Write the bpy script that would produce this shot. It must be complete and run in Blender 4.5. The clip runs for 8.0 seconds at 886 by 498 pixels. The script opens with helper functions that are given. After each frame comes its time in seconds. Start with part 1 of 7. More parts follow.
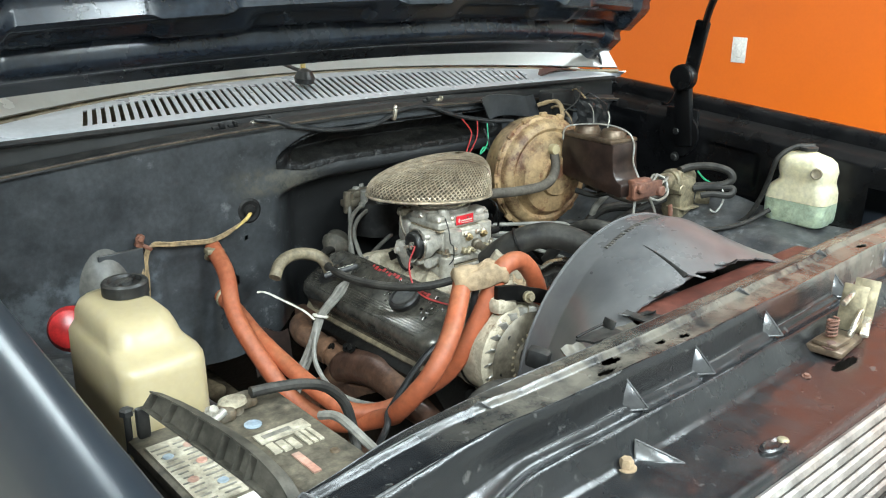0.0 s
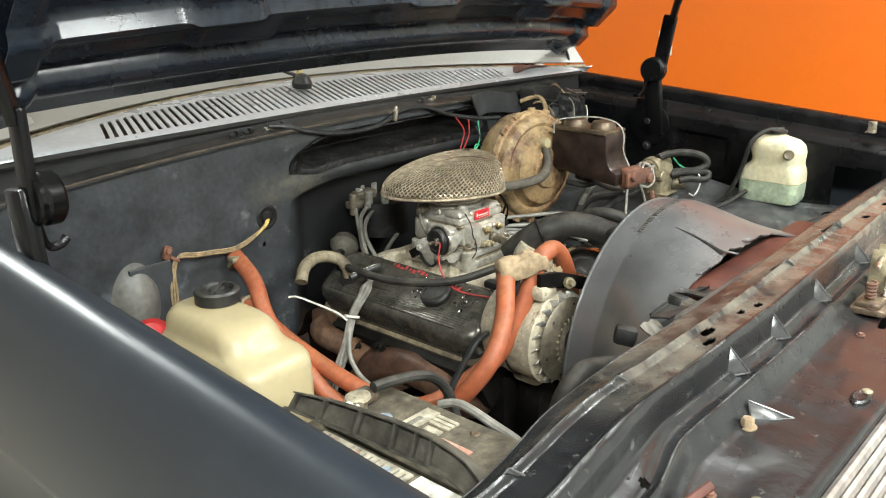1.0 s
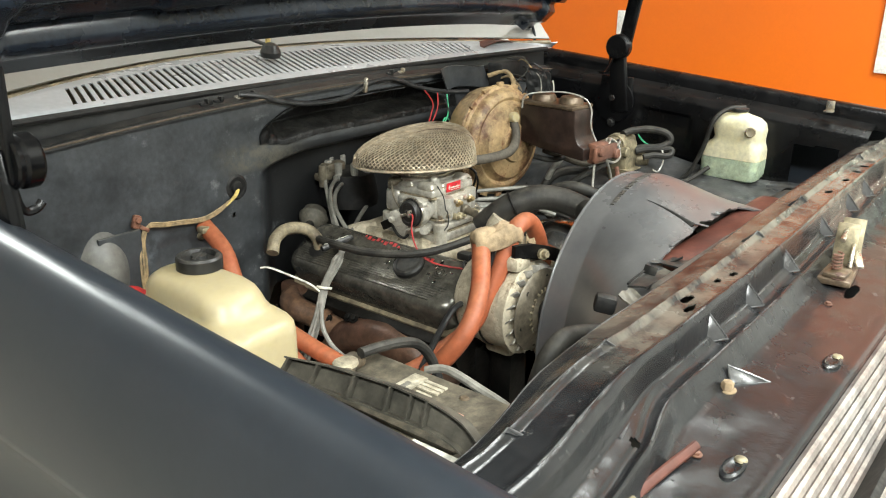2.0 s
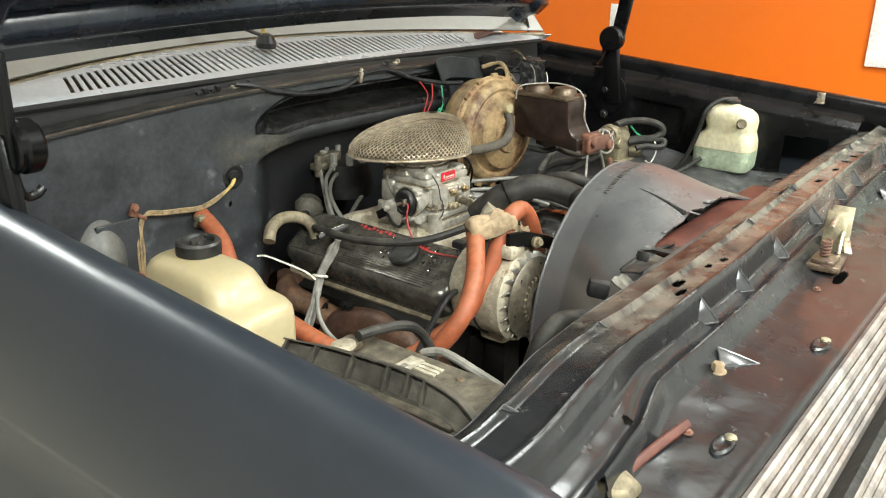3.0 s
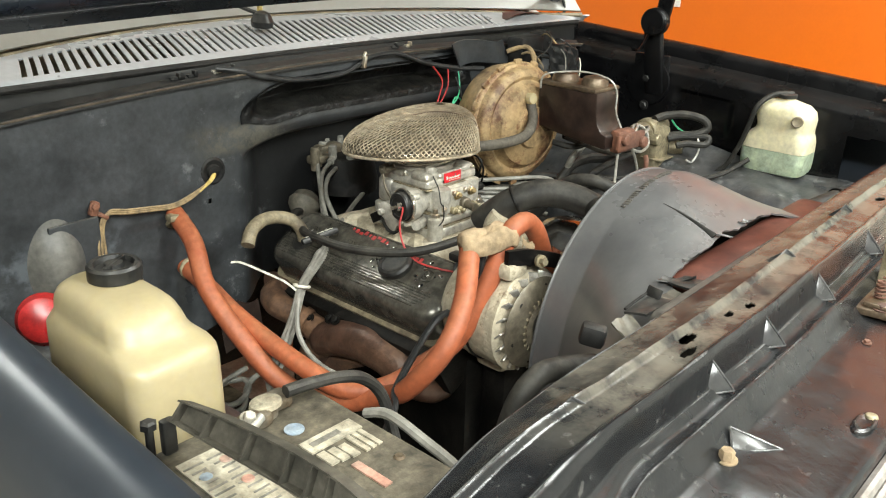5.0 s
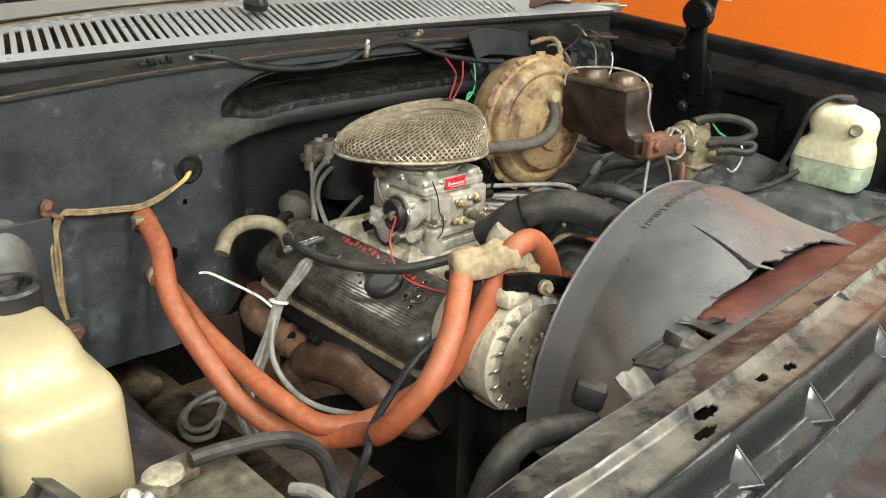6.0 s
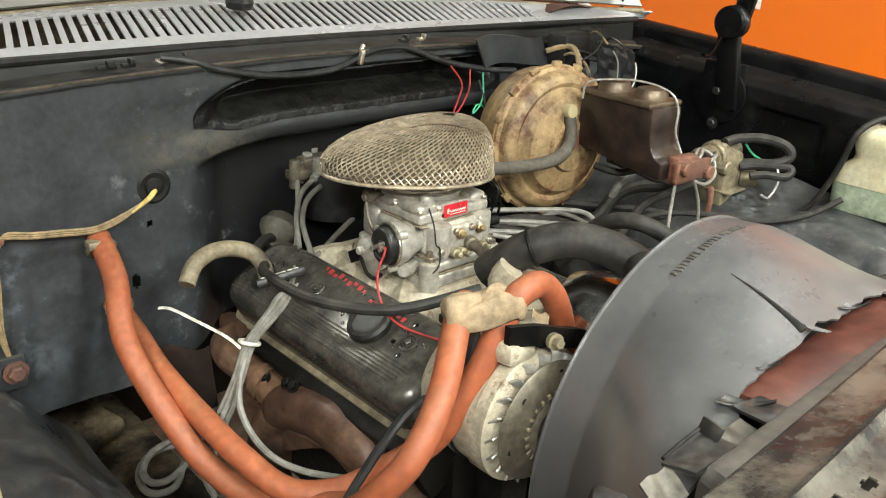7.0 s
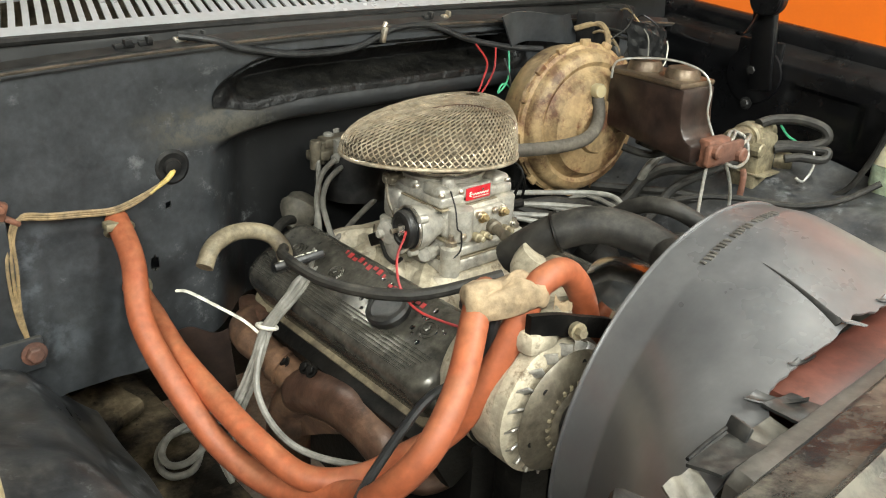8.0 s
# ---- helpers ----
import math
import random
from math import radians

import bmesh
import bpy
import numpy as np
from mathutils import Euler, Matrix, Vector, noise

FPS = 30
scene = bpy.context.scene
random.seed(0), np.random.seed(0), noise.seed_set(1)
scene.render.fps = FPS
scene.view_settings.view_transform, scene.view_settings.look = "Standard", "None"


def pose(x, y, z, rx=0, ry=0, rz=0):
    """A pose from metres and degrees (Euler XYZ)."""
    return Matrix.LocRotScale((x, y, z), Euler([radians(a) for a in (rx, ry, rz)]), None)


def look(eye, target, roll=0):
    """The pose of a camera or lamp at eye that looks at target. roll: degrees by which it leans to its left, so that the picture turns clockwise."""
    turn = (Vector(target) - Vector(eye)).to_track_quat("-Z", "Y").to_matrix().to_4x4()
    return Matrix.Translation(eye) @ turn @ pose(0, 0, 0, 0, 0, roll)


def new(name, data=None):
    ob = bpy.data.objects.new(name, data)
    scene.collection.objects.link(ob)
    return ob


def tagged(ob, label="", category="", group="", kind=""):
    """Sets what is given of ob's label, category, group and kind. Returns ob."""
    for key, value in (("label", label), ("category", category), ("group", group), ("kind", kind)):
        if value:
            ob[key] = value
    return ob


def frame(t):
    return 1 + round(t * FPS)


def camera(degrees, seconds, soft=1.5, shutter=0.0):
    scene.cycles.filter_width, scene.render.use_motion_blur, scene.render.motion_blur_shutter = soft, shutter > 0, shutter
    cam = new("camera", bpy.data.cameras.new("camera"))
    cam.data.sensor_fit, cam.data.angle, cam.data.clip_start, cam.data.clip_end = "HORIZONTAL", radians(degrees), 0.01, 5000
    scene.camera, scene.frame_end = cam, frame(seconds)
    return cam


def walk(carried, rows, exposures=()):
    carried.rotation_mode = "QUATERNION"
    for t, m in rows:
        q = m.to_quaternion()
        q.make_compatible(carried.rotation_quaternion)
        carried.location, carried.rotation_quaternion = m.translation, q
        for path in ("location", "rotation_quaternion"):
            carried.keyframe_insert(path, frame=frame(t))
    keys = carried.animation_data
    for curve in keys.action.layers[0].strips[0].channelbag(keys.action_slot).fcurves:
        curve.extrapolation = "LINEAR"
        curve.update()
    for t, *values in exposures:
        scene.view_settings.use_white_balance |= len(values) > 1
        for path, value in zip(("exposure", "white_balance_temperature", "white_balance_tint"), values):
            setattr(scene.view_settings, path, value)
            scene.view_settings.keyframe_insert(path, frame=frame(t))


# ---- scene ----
# the camera and its walk
cam = camera(55.4, 8.0, soft=1.1)
PATH = [
    (0, (-0.023, 0.013, 1.46), (1.229, 1.442, 0.836), 0.6),
    (0.5, (-0.118, 0.075, 1.469), (1.209, 1.44, 0.856), -0.9),
    (1, (-0.229, 0.153, 1.462), (1.191, 1.417, 0.841), -0.6),
    (1.5, (-0.255, 0.185, 1.454), (1.212, 1.379, 0.803), 0.5),
    (3, (-0.283, 0.172, 1.443), (1.208, 1.319, 0.765), 1.1),
    (3.5, (-0.279, 0.181, 1.44), (1.205, 1.329, 0.748), 1.4),
    (4, (-0.271, 0.185, 1.44), (1.205, 1.334, 0.732), 1.5),
    (4.5, (-0.2, 0.203, 1.441), (1.25, 1.373, 0.715), 1.5),
    (4.7, (-0.137, 0.209, 1.446), (1.288, 1.408, 0.716), 1.5),
    (6, (0.13, 0.287, 1.413), (1.443, 1.591, 0.655), 2.4),
    (6.5, (0.223, 0.368, 1.4), (1.527, 1.681, 0.643), 2.9),
    (7, (0.27, 0.397, 1.394), (1.562, 1.724, 0.64), 3.4),
    (7.5, (0.293, 0.399, 1.39), (1.545, 1.75, 0.61), 3.7),
    (8, (0.297, 0.412, 1.391), (1.528, 1.768, 0.586), 3.1),
]
walk(cam, [(t, look(eye, target, roll)) for t, eye, target, roll in PATH],
     [(0, 0, 5900, 0), (0.5, 0, 6300, 3), (1.5, 0, 6600, 4), (3, 0, 6650, 3), (8, 0.05, 6750, 4)])

# world and light: an enclosed workshop lit by ceiling fixtures
scene.world = bpy.data.worlds.new("world")
scene.world.use_nodes = True
scene.world.node_tree.nodes["Background"].inputs[0].default_value = (0.9, 0.95, 1.0, 1)
scene.world.node_tree.nodes["Background"].inputs[1].default_value = 0.15
scene.view_settings.exposure = 0.0


def area_light(name, x, y, z, sx, sy, watts, colour):
    data = bpy.data.lights.new(name, "AREA")
    data.shape, data.size, data.size_y, data.energy, data.color = "RECTANGLE", sx, sy, watts, colour
    ob = new(name, data)
    ob.location = (x, y, z)
    return ob


# fittings are out of view; the third is added as fill from ahead
LAMPS = [(-1.2, -1.2, 0.45, 2.4, 230), (2.1, 0.0, 0.45, 1.4, 80), (0.9, -2.1, 0.45, 2.4, 215), (0.3, 3.9, 0.45, 2.4, 130)]
CEIL = 3.0
for lx, ly, lw, ll, watts in LAMPS:
    area_light("ceiling_lamp", lx, ly, CEIL - 0.075, lw, ll, watts, (0.95, 0.98, 1.0))


# ---- materials
def material(name, colour, rough=0.5, metal=0.0, second=None, third=None, scale=8.0, fine=90.0, amount=0.5, bump=0.1, sharp=0.12,
             rough_var=0.15, coat=0.0, sheen_dust=None, dust=0.0, transmission=0.0, subsurface=0.0, grain=0.18, spec=0.5, wear=0.3, cover=0.57):
    m = bpy.data.materials.new(name)
    m.use_nodes = True
    nt = m.node_tree
    n, l = nt.nodes, nt.links
    b = n["Principled BSDF"]
    coord = n.new("ShaderNodeTexCoord")
    big = n.new("ShaderNodeTexNoise")
    big.inputs["Scale"].default_value, big.inputs["Detail"].default_value, big.inputs["Roughness"].default_value = scale, 6, 0.62
    small = n.new("ShaderNodeTexNoise")
    small.inputs["Scale"].default_value, small.inputs["Detail"].default_value = fine, 4
    l.new(coord.outputs["Object"], big.inputs["Vector"])
    l.new(coord.outputs["Object"], small.inputs["Vector"])

    def ramp(src, lo, hi):
        r = n.new("ShaderNodeMapRange")
        r.inputs["From Min"].default_value, r.inputs["From Max"].default_value = lo, hi
        l.new(src, r.inputs["Value"])
        return r.outputs["Result"]

    def mix(fac, a, c):
        x = n.new("ShaderNodeMix")
        x.data_type = "RGBA"
        if isinstance(fac, float):
            x.inputs[0].default_value = fac
        else:
            l.new(fac, x.inputs[0])
        for sock, v in ((x.inputs[6], a), (x.inputs[7], c)):
            if isinstance(v, tuple):
                sock.default_value = (*v, 1)
            else:
                l.new(v, sock)
        return x.outputs[2]

    second = second or tuple(min(1, c * 0.6) for c in colour)
    thr = 1 - amount
    out = mix(ramp(big.outputs["Fac"], 0.28 + 0.45 * thr - sharp, 0.28 + 0.45 * thr + sharp), colour, second)
    if third:
        other = n.new("ShaderNodeTexNoise")
        other.inputs["Scale"].default_value, other.inputs["Detail"].default_value, other.inputs["Roughness"].default_value = scale * 2.7, 10, 0.75
        l.new(coord.outputs["Object"], other.inputs["Vector"])
        out = mix(ramp(other.outputs["Fac"], cover, cover + 0.1), out, third)
    if dust:
        geo = n.new("ShaderNodeNewGeometry")
        sep = n.new("ShaderNodeSeparateXYZ")
        l.new(geo.outputs["Normal"], sep.inputs[0])
        mul = n.new("ShaderNodeMath")
        mul.operation = "MULTIPLY"
        l.new(ramp(sep.outputs["Z"], 0.15, 0.95), mul.inputs[0])
        blot = n.new("ShaderNodeTexNoise")
        blot.inputs["Scale"].default_value, blot.inputs["Detail"].default_value, blot.inputs["Roughness"].default_value = scale * 3.1, 9, 0.72
        l.new(coord.outputs["Object"], blot.inputs["Vector"])
        l.new(ramp(blot.outputs["Fac"], 0.36, 0.68), mul.inputs[1])
        mul2 = n.new("ShaderNodeMath")
        mul2.operation = "MULTIPLY"
        l.new(mul.outputs[0], mul2.inputs[0])
        mul2.inputs[1].default_value = dust
        out = mix(mul2.outputs[0], out, sheen_dust or (0.17, 0.155, 0.13))
    grain = mix(ramp(small.outputs["Fac"], 0.3, 0.7), (1 - grain,) * 3, (1 + grain * 0.7,) * 3)
    mulc = n.new("ShaderNodeMix")
    mulc.data_type, mulc.blend_type = "RGBA", "MULTIPLY"
    mulc.inputs[0].default_value = 1.0
    if wear:
        mid = n.new("ShaderNodeTexNoise")
        mid.inputs["Scale"].default_value, mid.inputs["Detail"].default_value, mid.inputs["Roughness"].default_value = math.sqrt(scale * fine), 8, 0.72
        l.new(coord.outputs["Object"], mid.inputs["Vector"])
        mulw = n.new("ShaderNodeMix")
        mulw.data_type, mulw.blend_type = "RGBA", "MULTIPLY"
        mulw.inputs[0].default_value = 1.0
        l.new(out, mulw.inputs[6])
        l.new(mix(ramp(mid.outputs["Fac"], 0.36, 0.66), (1 - wear * 1.4,) * 3, (1 + wear,) * 3), mulw.inputs[7])
        out = mulw.outputs[2]
    l.new(out, mulc.inputs[6])
    l.new(grain, mulc.inputs[7])
    l.new(mulc.outputs[2], b.inputs["Base Color"])
    rr = n.new("ShaderNodeMapRange")
    rr.inputs["To Min"].default_value, rr.inputs["To Max"].default_value = max(0.03, rough - rough_var), min(1, rough + rough_var)
    l.new(big.outputs["Fac"], rr.inputs["Value"])
    l.new(rr.outputs["Result"], b.inputs["Roughness"])
    b.inputs["Metallic"].default_value = metal
    b.inputs["Specular IOR Level"].default_value = spec
    b.inputs["Coat Weight"].default_value = coat
    b.inputs["Coat Roughness"].default_value = 0.12
    b.inputs["Transmission Weight"].default_value = transmission
    b.inputs["Subsurface Weight"].default_value = subsurface
    b.inputs["Subsurface Radius"].default_value = (0.03, 0.025, 0.012)
    if bump:
        bp = n.new("ShaderNodeBump")
        bp.inputs["Strength"].default_value, bp.inputs["Distance"].default_value = bump, 0.004
        add = n.new("ShaderNodeMath")
        l.new(big.outputs["Fac"], add.inputs[0])
        l.new(small.outputs["Fac"], add.inputs[1])
        l.new(add.outputs[0], bp.inputs["Height"])
        l.new(bp.outputs["Normal"], b.inputs["Normal"])
    return m


M = {
    "fender": material("satin_black_paint", (0.018, 0.022, 0.028), 0.34, 0, (0.024, 0.0285, 0.035), scale=2.5, bump=0.006, rough_var=0.05, grain=0.06, wear=0.0),
    "bay": material("dusty_black_paint", (0.028, 0.030, 0.033), 0.32, 0, (0.045, 0.048, 0.050), (0.12, 0.125, 0.128), scale=3.2, bump=0.09, dust=0.6, sheen_dust=(0.15, 0.135, 0.105), amount=0.45, sharp=0.3, spec=0.45, wear=0.25, cover=0.635),
    "recess_black": material("bumpy_recess_black", (0.003, 0.0031, 0.0033), 0.42, 0, (0.007, 0.0072, 0.0075), (0.032, 0.033, 0.031), scale=12, bump=0.6, dust=0.2, sheen_dust=(0.09, 0.083, 0.065), amount=0.4, sharp=0.2, spec=0.3, wear=0.4, cover=0.65),
    "apron": material("gloss_black_paint", (0.003, 0.0031, 0.0036), 0.27, 0, (0.006, 0.006, 0.0065), (0.03, 0.03, 0.03), scale=5, bump=0.08, dust=0.05, spec=0.22, cover=0.66),
    "hood": material("gloss_black_hood_paint", (0.012, 0.017, 0.026), 0.26, 0, (0.02, 0.026, 0.036), scale=4, bump=0.03, rough_var=0.1),
    # satin cowl, its grey lifted to include the glare lying on it
    "cowl": material("cowl_grey_with_glare", (0.52, 0.53, 0.55), 0.28, 0.35, (0.46, 0.47, 0.485), scale=3, bump=0.02, wear=0.05, grain=0.06),
    "seal": material("black_rubber", (0.008, 0.008, 0.008), 0.6, 0, (0.016, 0.015, 0.014), scale=20, bump=0.2, dust=0.2, spec=0.25),
    "hose": material("dusty_black_hose", (0.016, 0.0152, 0.0138), 0.6, 0, (0.036, 0.033, 0.028), scale=18, bump=0.12, dust=0.38, sheen_dust=(0.13, 0.118, 0.095), spec=0.3),
    "silicone": material("orange_silicone_hose", (0.40, 0.098, 0.036), 0.55, 0, (0.31, 0.088, 0.040), scale=7, bump=0.05, dust=0.5, sheen_dust=(0.36, 0.19, 0.095), wear=0.12, sharp=0.25),
    "tape": material("tan_masking_tape", (0.36, 0.27, 0.165), 0.85, 0, (0.29, 0.205, 0.12), scale=20, bump=0.5, wear=0.2, sharp=0.25),
    "cream": material("yellowed_translucent_plastic", (0.405, 0.35, 0.215), 0.42, 0, (0.385, 0.305, 0.17), scale=3, bump=0.02, subsurface=0.3, wear=0.03, grain=0.04, sharp=0.4),
    "cap": material("black_plastic", (0.013, 0.013, 0.013), 0.42, 0, (0.022, 0.0215, 0.02), scale=25, bump=0.1, dust=0.3),
    "fluid": material("washer_fluid_in_plastic", (0.44, 0.50, 0.36), 0.4, 0, (0.36, 0.44, 0.32), scale=9, subsurface=0.3, bump=0.04),
    "alu": material("dusty_cast_aluminium", (0.58, 0.56, 0.51), 0.38, 0.5, (0.4, 0.36, 0.3), (0.16, 0.12, 0.085), scale=26, bump=0.3, dust=0.25, amount=0.45),
    "steel": material("bright_steel", (0.72, 0.68, 0.6), 0.3, 0.9, (0.55, 0.46, 0.34), scale=40, bump=0.05),
    "mesh": material("dusty_wire_mesh", (0.60, 0.52, 0.39), 0.34, 0.5, (0.46, 0.37, 0.255), scale=40, bump=0.05, dust=0.9, sheen_dust=(0.30, 0.225, 0.14)),
    "chrome": material("dirty_chrome", (0.75, 0.74, 0.72), 0.12, 1.0, (0.6, 0.55, 0.47), scale=25, bump=0.03, amount=0.35),
    "filter": material("dusty_filter_foam", (0.10, 0.083, 0.06), 0.95, 0, (0.14, 0.115, 0.085), scale=30, bump=0.4, dust=0.6, sheen_dust=(0.3, 0.24, 0.16), spec=0.2),
    "paint_cream": material("dirty_cream_paint", (0.52, 0.46, 0.35), 0.5, 0, (0.42, 0.36, 0.255), (0.13, 0.095, 0.06), scale=12, bump=0.15, dust=0.4, sheen_dust=(0.24, 0.19, 0.12), amount=0.5, sharp=0.2, cover=0.55, wear=0.28),
    "cover": material("black_cover_paint", (0.06, 0.057, 0.05), 0.24, 0.45, (0.11, 0.103, 0.085), (0.17, 0.155, 0.12), scale=18, bump=0.03, dust=0.6, sheen_dust=(0.20, 0.18, 0.14), rough_var=0.1, cover=0.6),
    "gasket": material("oily_tan_gasket", (0.3, 0.25, 0.16), 0.6, 0, (0.15, 0.12, 0.08), scale=20, bump=0.2),
    "iron": material("rusty_cast_iron", (0.080, 0.041, 0.028), 0.38, 0.1, (0.13, 0.072, 0.045), (0.014, 0.0095, 0.0085), scale=9, bump=0.3, dust=0.2, sheen_dust=(0.17, 0.11, 0.08), amount=0.42, sharp=0.12, spec=0.5, cover=0.58),
    "master": material("brown_cast_iron", (0.022, 0.0135, 0.011), 0.34, 0.1, (0.045, 0.025, 0.018), scale=12, bump=0.12, dust=0.3),
    "rusty": material("rust_brown_iron", (0.2, 0.085, 0.05), 0.7, 0, (0.11, 0.055, 0.04), scale=15, bump=0.3, dust=0.2),
    "booster": material("tan_zinc_and_rust", (0.38, 0.265, 0.135), 0.55, 0.1, (0.29, 0.18, 0.085), (0.13, 0.055, 0.026), scale=5, bump=0.2, dust=0.3, sheen_dust=(0.43, 0.33, 0.19), cover=0.52, wear=0.3),
    "brass": material("dull_brass", (0.36, 0.31, 0.2), 0.5, 0.5, (0.24, 0.2, 0.13), scale=30, bump=0.2, dust=0.2),
    "wire_grey": material("grey_plug_wire", (0.25, 0.24, 0.21), 0.5, 0, (0.18, 0.17, 0.145), scale=25, bump=0.05, dust=0.3, wear=0.15),
    "vac": material("brown_grey_vacuum_hose", (0.11, 0.095, 0.075), 0.7, 0, (0.07, 0.06, 0.048), scale=18, bump=0.12, dust=0.3, spec=0.3),
    "line": material("plated_brake_line", (0.5, 0.5, 0.47), 0.4, 0.5, (0.4, 0.36, 0.29), scale=40, bump=0.05),
    "dirt": material("tan_dirt_on_steel", (0.16, 0.125, 0.078), 0.9, 0, (0.022, 0.0185, 0.0145), (0.006, 0.0055, 0.005), scale=9, bump=0.6, amount=0.58, sharp=0.1, spec=0.15, cover=0.57),
    "maroon": material("rust_red_primer", (0.075, 0.023, 0.016), 0.45, 0, (0.12, 0.042, 0.028), scale=8, bump=0.03),
    "screen": material("dusty_windshield_glass", (0.40, 0.395, 0.365), 0.22, 0, (0.36, 0.35, 0.32), scale=3, bump=0.0, transmission=0.2, wear=0.0, grain=0.03),
    "label_blue": material("faded_blue_print", (0.26, 0.33, 0.41), 0.6, 0, (0.32, 0.36, 0.38), scale=40, bump=0.0),
    "label_pink": material("faded_pink_print", (0.42, 0.22, 0.16), 0.6, 0, (0.38, 0.26, 0.2), scale=40, bump=0.0),
    "castalu": material("clean_cast_aluminium", (0.50, 0.475, 0.42), 0.38, 0.35, (0.41, 0.38, 0.315), (0.22, 0.18, 0.13), scale=20, bump=0.15, dust=0.35, sheen_dust=(0.38, 0.33, 0.245), amount=0.45, cover=0.61, wear=0.25),
    "fitting": material("yellow_brass", (0.42, 0.31, 0.15), 0.42, 0.6, (0.30, 0.22, 0.11), scale=30, bump=0.1, dust=0.3),
    "canister": material("dusty_grey_brown_metal", (0.15, 0.135, 0.105), 0.6, 0, (0.10, 0.09, 0.07), scale=20, bump=0.1, dust=0.3),
    "lid": material("brown_stained_lid", (0.17, 0.125, 0.08), 0.4, 0.4, (0.09, 0.06, 0.04), (0.26, 0.21, 0.14), scale=22, bump=0.15, cover=0.6),
    "jug": material("pale_translucent_plastic", (0.66, 0.61, 0.43), 0.4, 0, (0.60, 0.53, 0.34), scale=7, bump=0.05, subsurface=0.3, wear=0.08),
    "dart": material("grey_dart_paint", (0.05, 0.05, 0.052), 0.25, 0.2, (0.08, 0.079, 0.077), scale=20, bump=0.04, wear=0.15),
    "oiltan": material("oily_tan_iron", (0.17, 0.095, 0.055), 0.45, 0, (0.07, 0.04, 0.028), scale=14, bump=0.25, wear=0.35),
    "channel": material("black_channel_paint", (0.010, 0.0105, 0.011), 0.36, 0, (0.02, 0.02, 0.02), scale=9, bump=0.06, dust=0.18, spec=0.45, wear=0.2),
    "worn_edge": material("rubbed_tan_edge", (0.13, 0.10, 0.07), 0.5, 0.2, (0.05, 0.04, 0.03), scale=30, bump=0.1, amount=0.5),
    # pale metal for the highlights drawn along the support's pressed edges
    "glint": material("pale_edge_glint", (0.15, 0.15, 0.152), 0.28, 0.4, (0.09, 0.089, 0.087), scale=25, bump=0.04, wear=0.3),
    "corroded": material("pale_corroded_lead", (0.40, 0.36, 0.26), 0.7, 0.1, (0.25, 0.21, 0.15), scale=50, bump=0.4),
    "holddown": material("dusty_dark_plastic", (0.045, 0.042, 0.034), 0.5, 0, (0.075, 0.068, 0.054), scale=14, bump=0.08, dust=0.35, sheen_dust=(0.15, 0.135, 0.1), spec=0.35),
    "fanplate": material("oily_tan_grey_steel", (0.19, 0.165, 0.12), 0.42, 0.35, (0.12, 0.10, 0.072), (0.04, 0.032, 0.024), scale=16, bump=0.12, cover=0.63),
    "worn_pale": material("worn_pale_bulge", (0.045, 0.046, 0.047), 0.42, 0, (0.20, 0.19, 0.165), scale=7, bump=0.08, amount=0.42, sharp=0.2, wear=0.15),
    "railpaint": material("dusty_grey_brown_paint", (0.14, 0.13, 0.115), 0.5, 0.1, (0.10, 0.09, 0.078), (0.17, 0.10, 0.07), scale=7, bump=0.08, dust=0.4, sheen_dust=(0.21, 0.195, 0.165), cover=0.66, wear=0.2),
    "white": material("white_nylon", (0.62, 0.6, 0.52), 0.5, 0, (0.65, 0.62, 0.52), scale=40, bump=0.05),
    "yellow": material("yellow_wire", (0.7, 0.5, 0.12), 0.5, 0, (0.5, 0.38, 0.15), scale=40, bump=0.05),
    "tan_wire": material("faded_tan_wire", (0.34, 0.24, 0.12), 0.6, 0, (0.22, 0.16, 0.09), scale=40, bump=0.1),
    "red": material("red_wire", (0.42, 0.03, 0.028), 0.5, 0, (0.30, 0.03, 0.03), scale=30, bump=0.02),
    "green": material("green_wire", (0.08, 0.45, 0.22), 0.45, 0, (0.06, 0.35, 0.2), scale=30, bump=0.02),
    "black_wire": material("black_wire", (0.015, 0.015, 0.015), 0.45, 0, (0.03, 0.03, 0.03), scale=30, bump=0.02),
    "label_red": material("red_label", (0.62, 0.02, 0.03), 0.4, 0, (0.55, 0.02, 0.03), scale=30, bump=0.0),
    "paper": material("worn_paper_label", (0.44, 0.4, 0.31), 0.6, 0, (0.34, 0.3, 0.22), (0.22, 0.19, 0.14), scale=35, bump=0.05),
    "print": material("dark_print", (0.16, 0.15, 0.125), 0.6, 0, (0.22, 0.2, 0.165), scale=60, bump=0.0),
    # the dust tone on upward faces also puts the broad overhead sheen in
    "shroud": material("black_polyethylene", (0.082, 0.081, 0.083), 0.29, 0, (0.105, 0.104, 0.104), scale=2.5, bump=0.003, dust=0.5, sheen_dust=(0.21, 0.205, 0.197), sharp=0.35, grain=0.05, rough_var=0.09, wear=0.07, spec=0.65),
    # dusty liner; its palest flecks are small highlights put into the colour
    "wheelhouse": material("dusty_black_liner", (0.018, 0.02, 0.023), 0.32, 0, (0.05, 0.053, 0.057), (0.17, 0.175, 0.18), scale=6, bump=0.1, dust=0.35, sharp=0.2, cover=0.56),
    "battery": material("dusty_grey_battery_case", (0.045, 0.041, 0.032), 0.6, 0, (0.085, 0.075, 0.055), scale=16, bump=0.15, dust=0.7, sheen_dust=(0.2, 0.17, 0.12), spec=0.3),
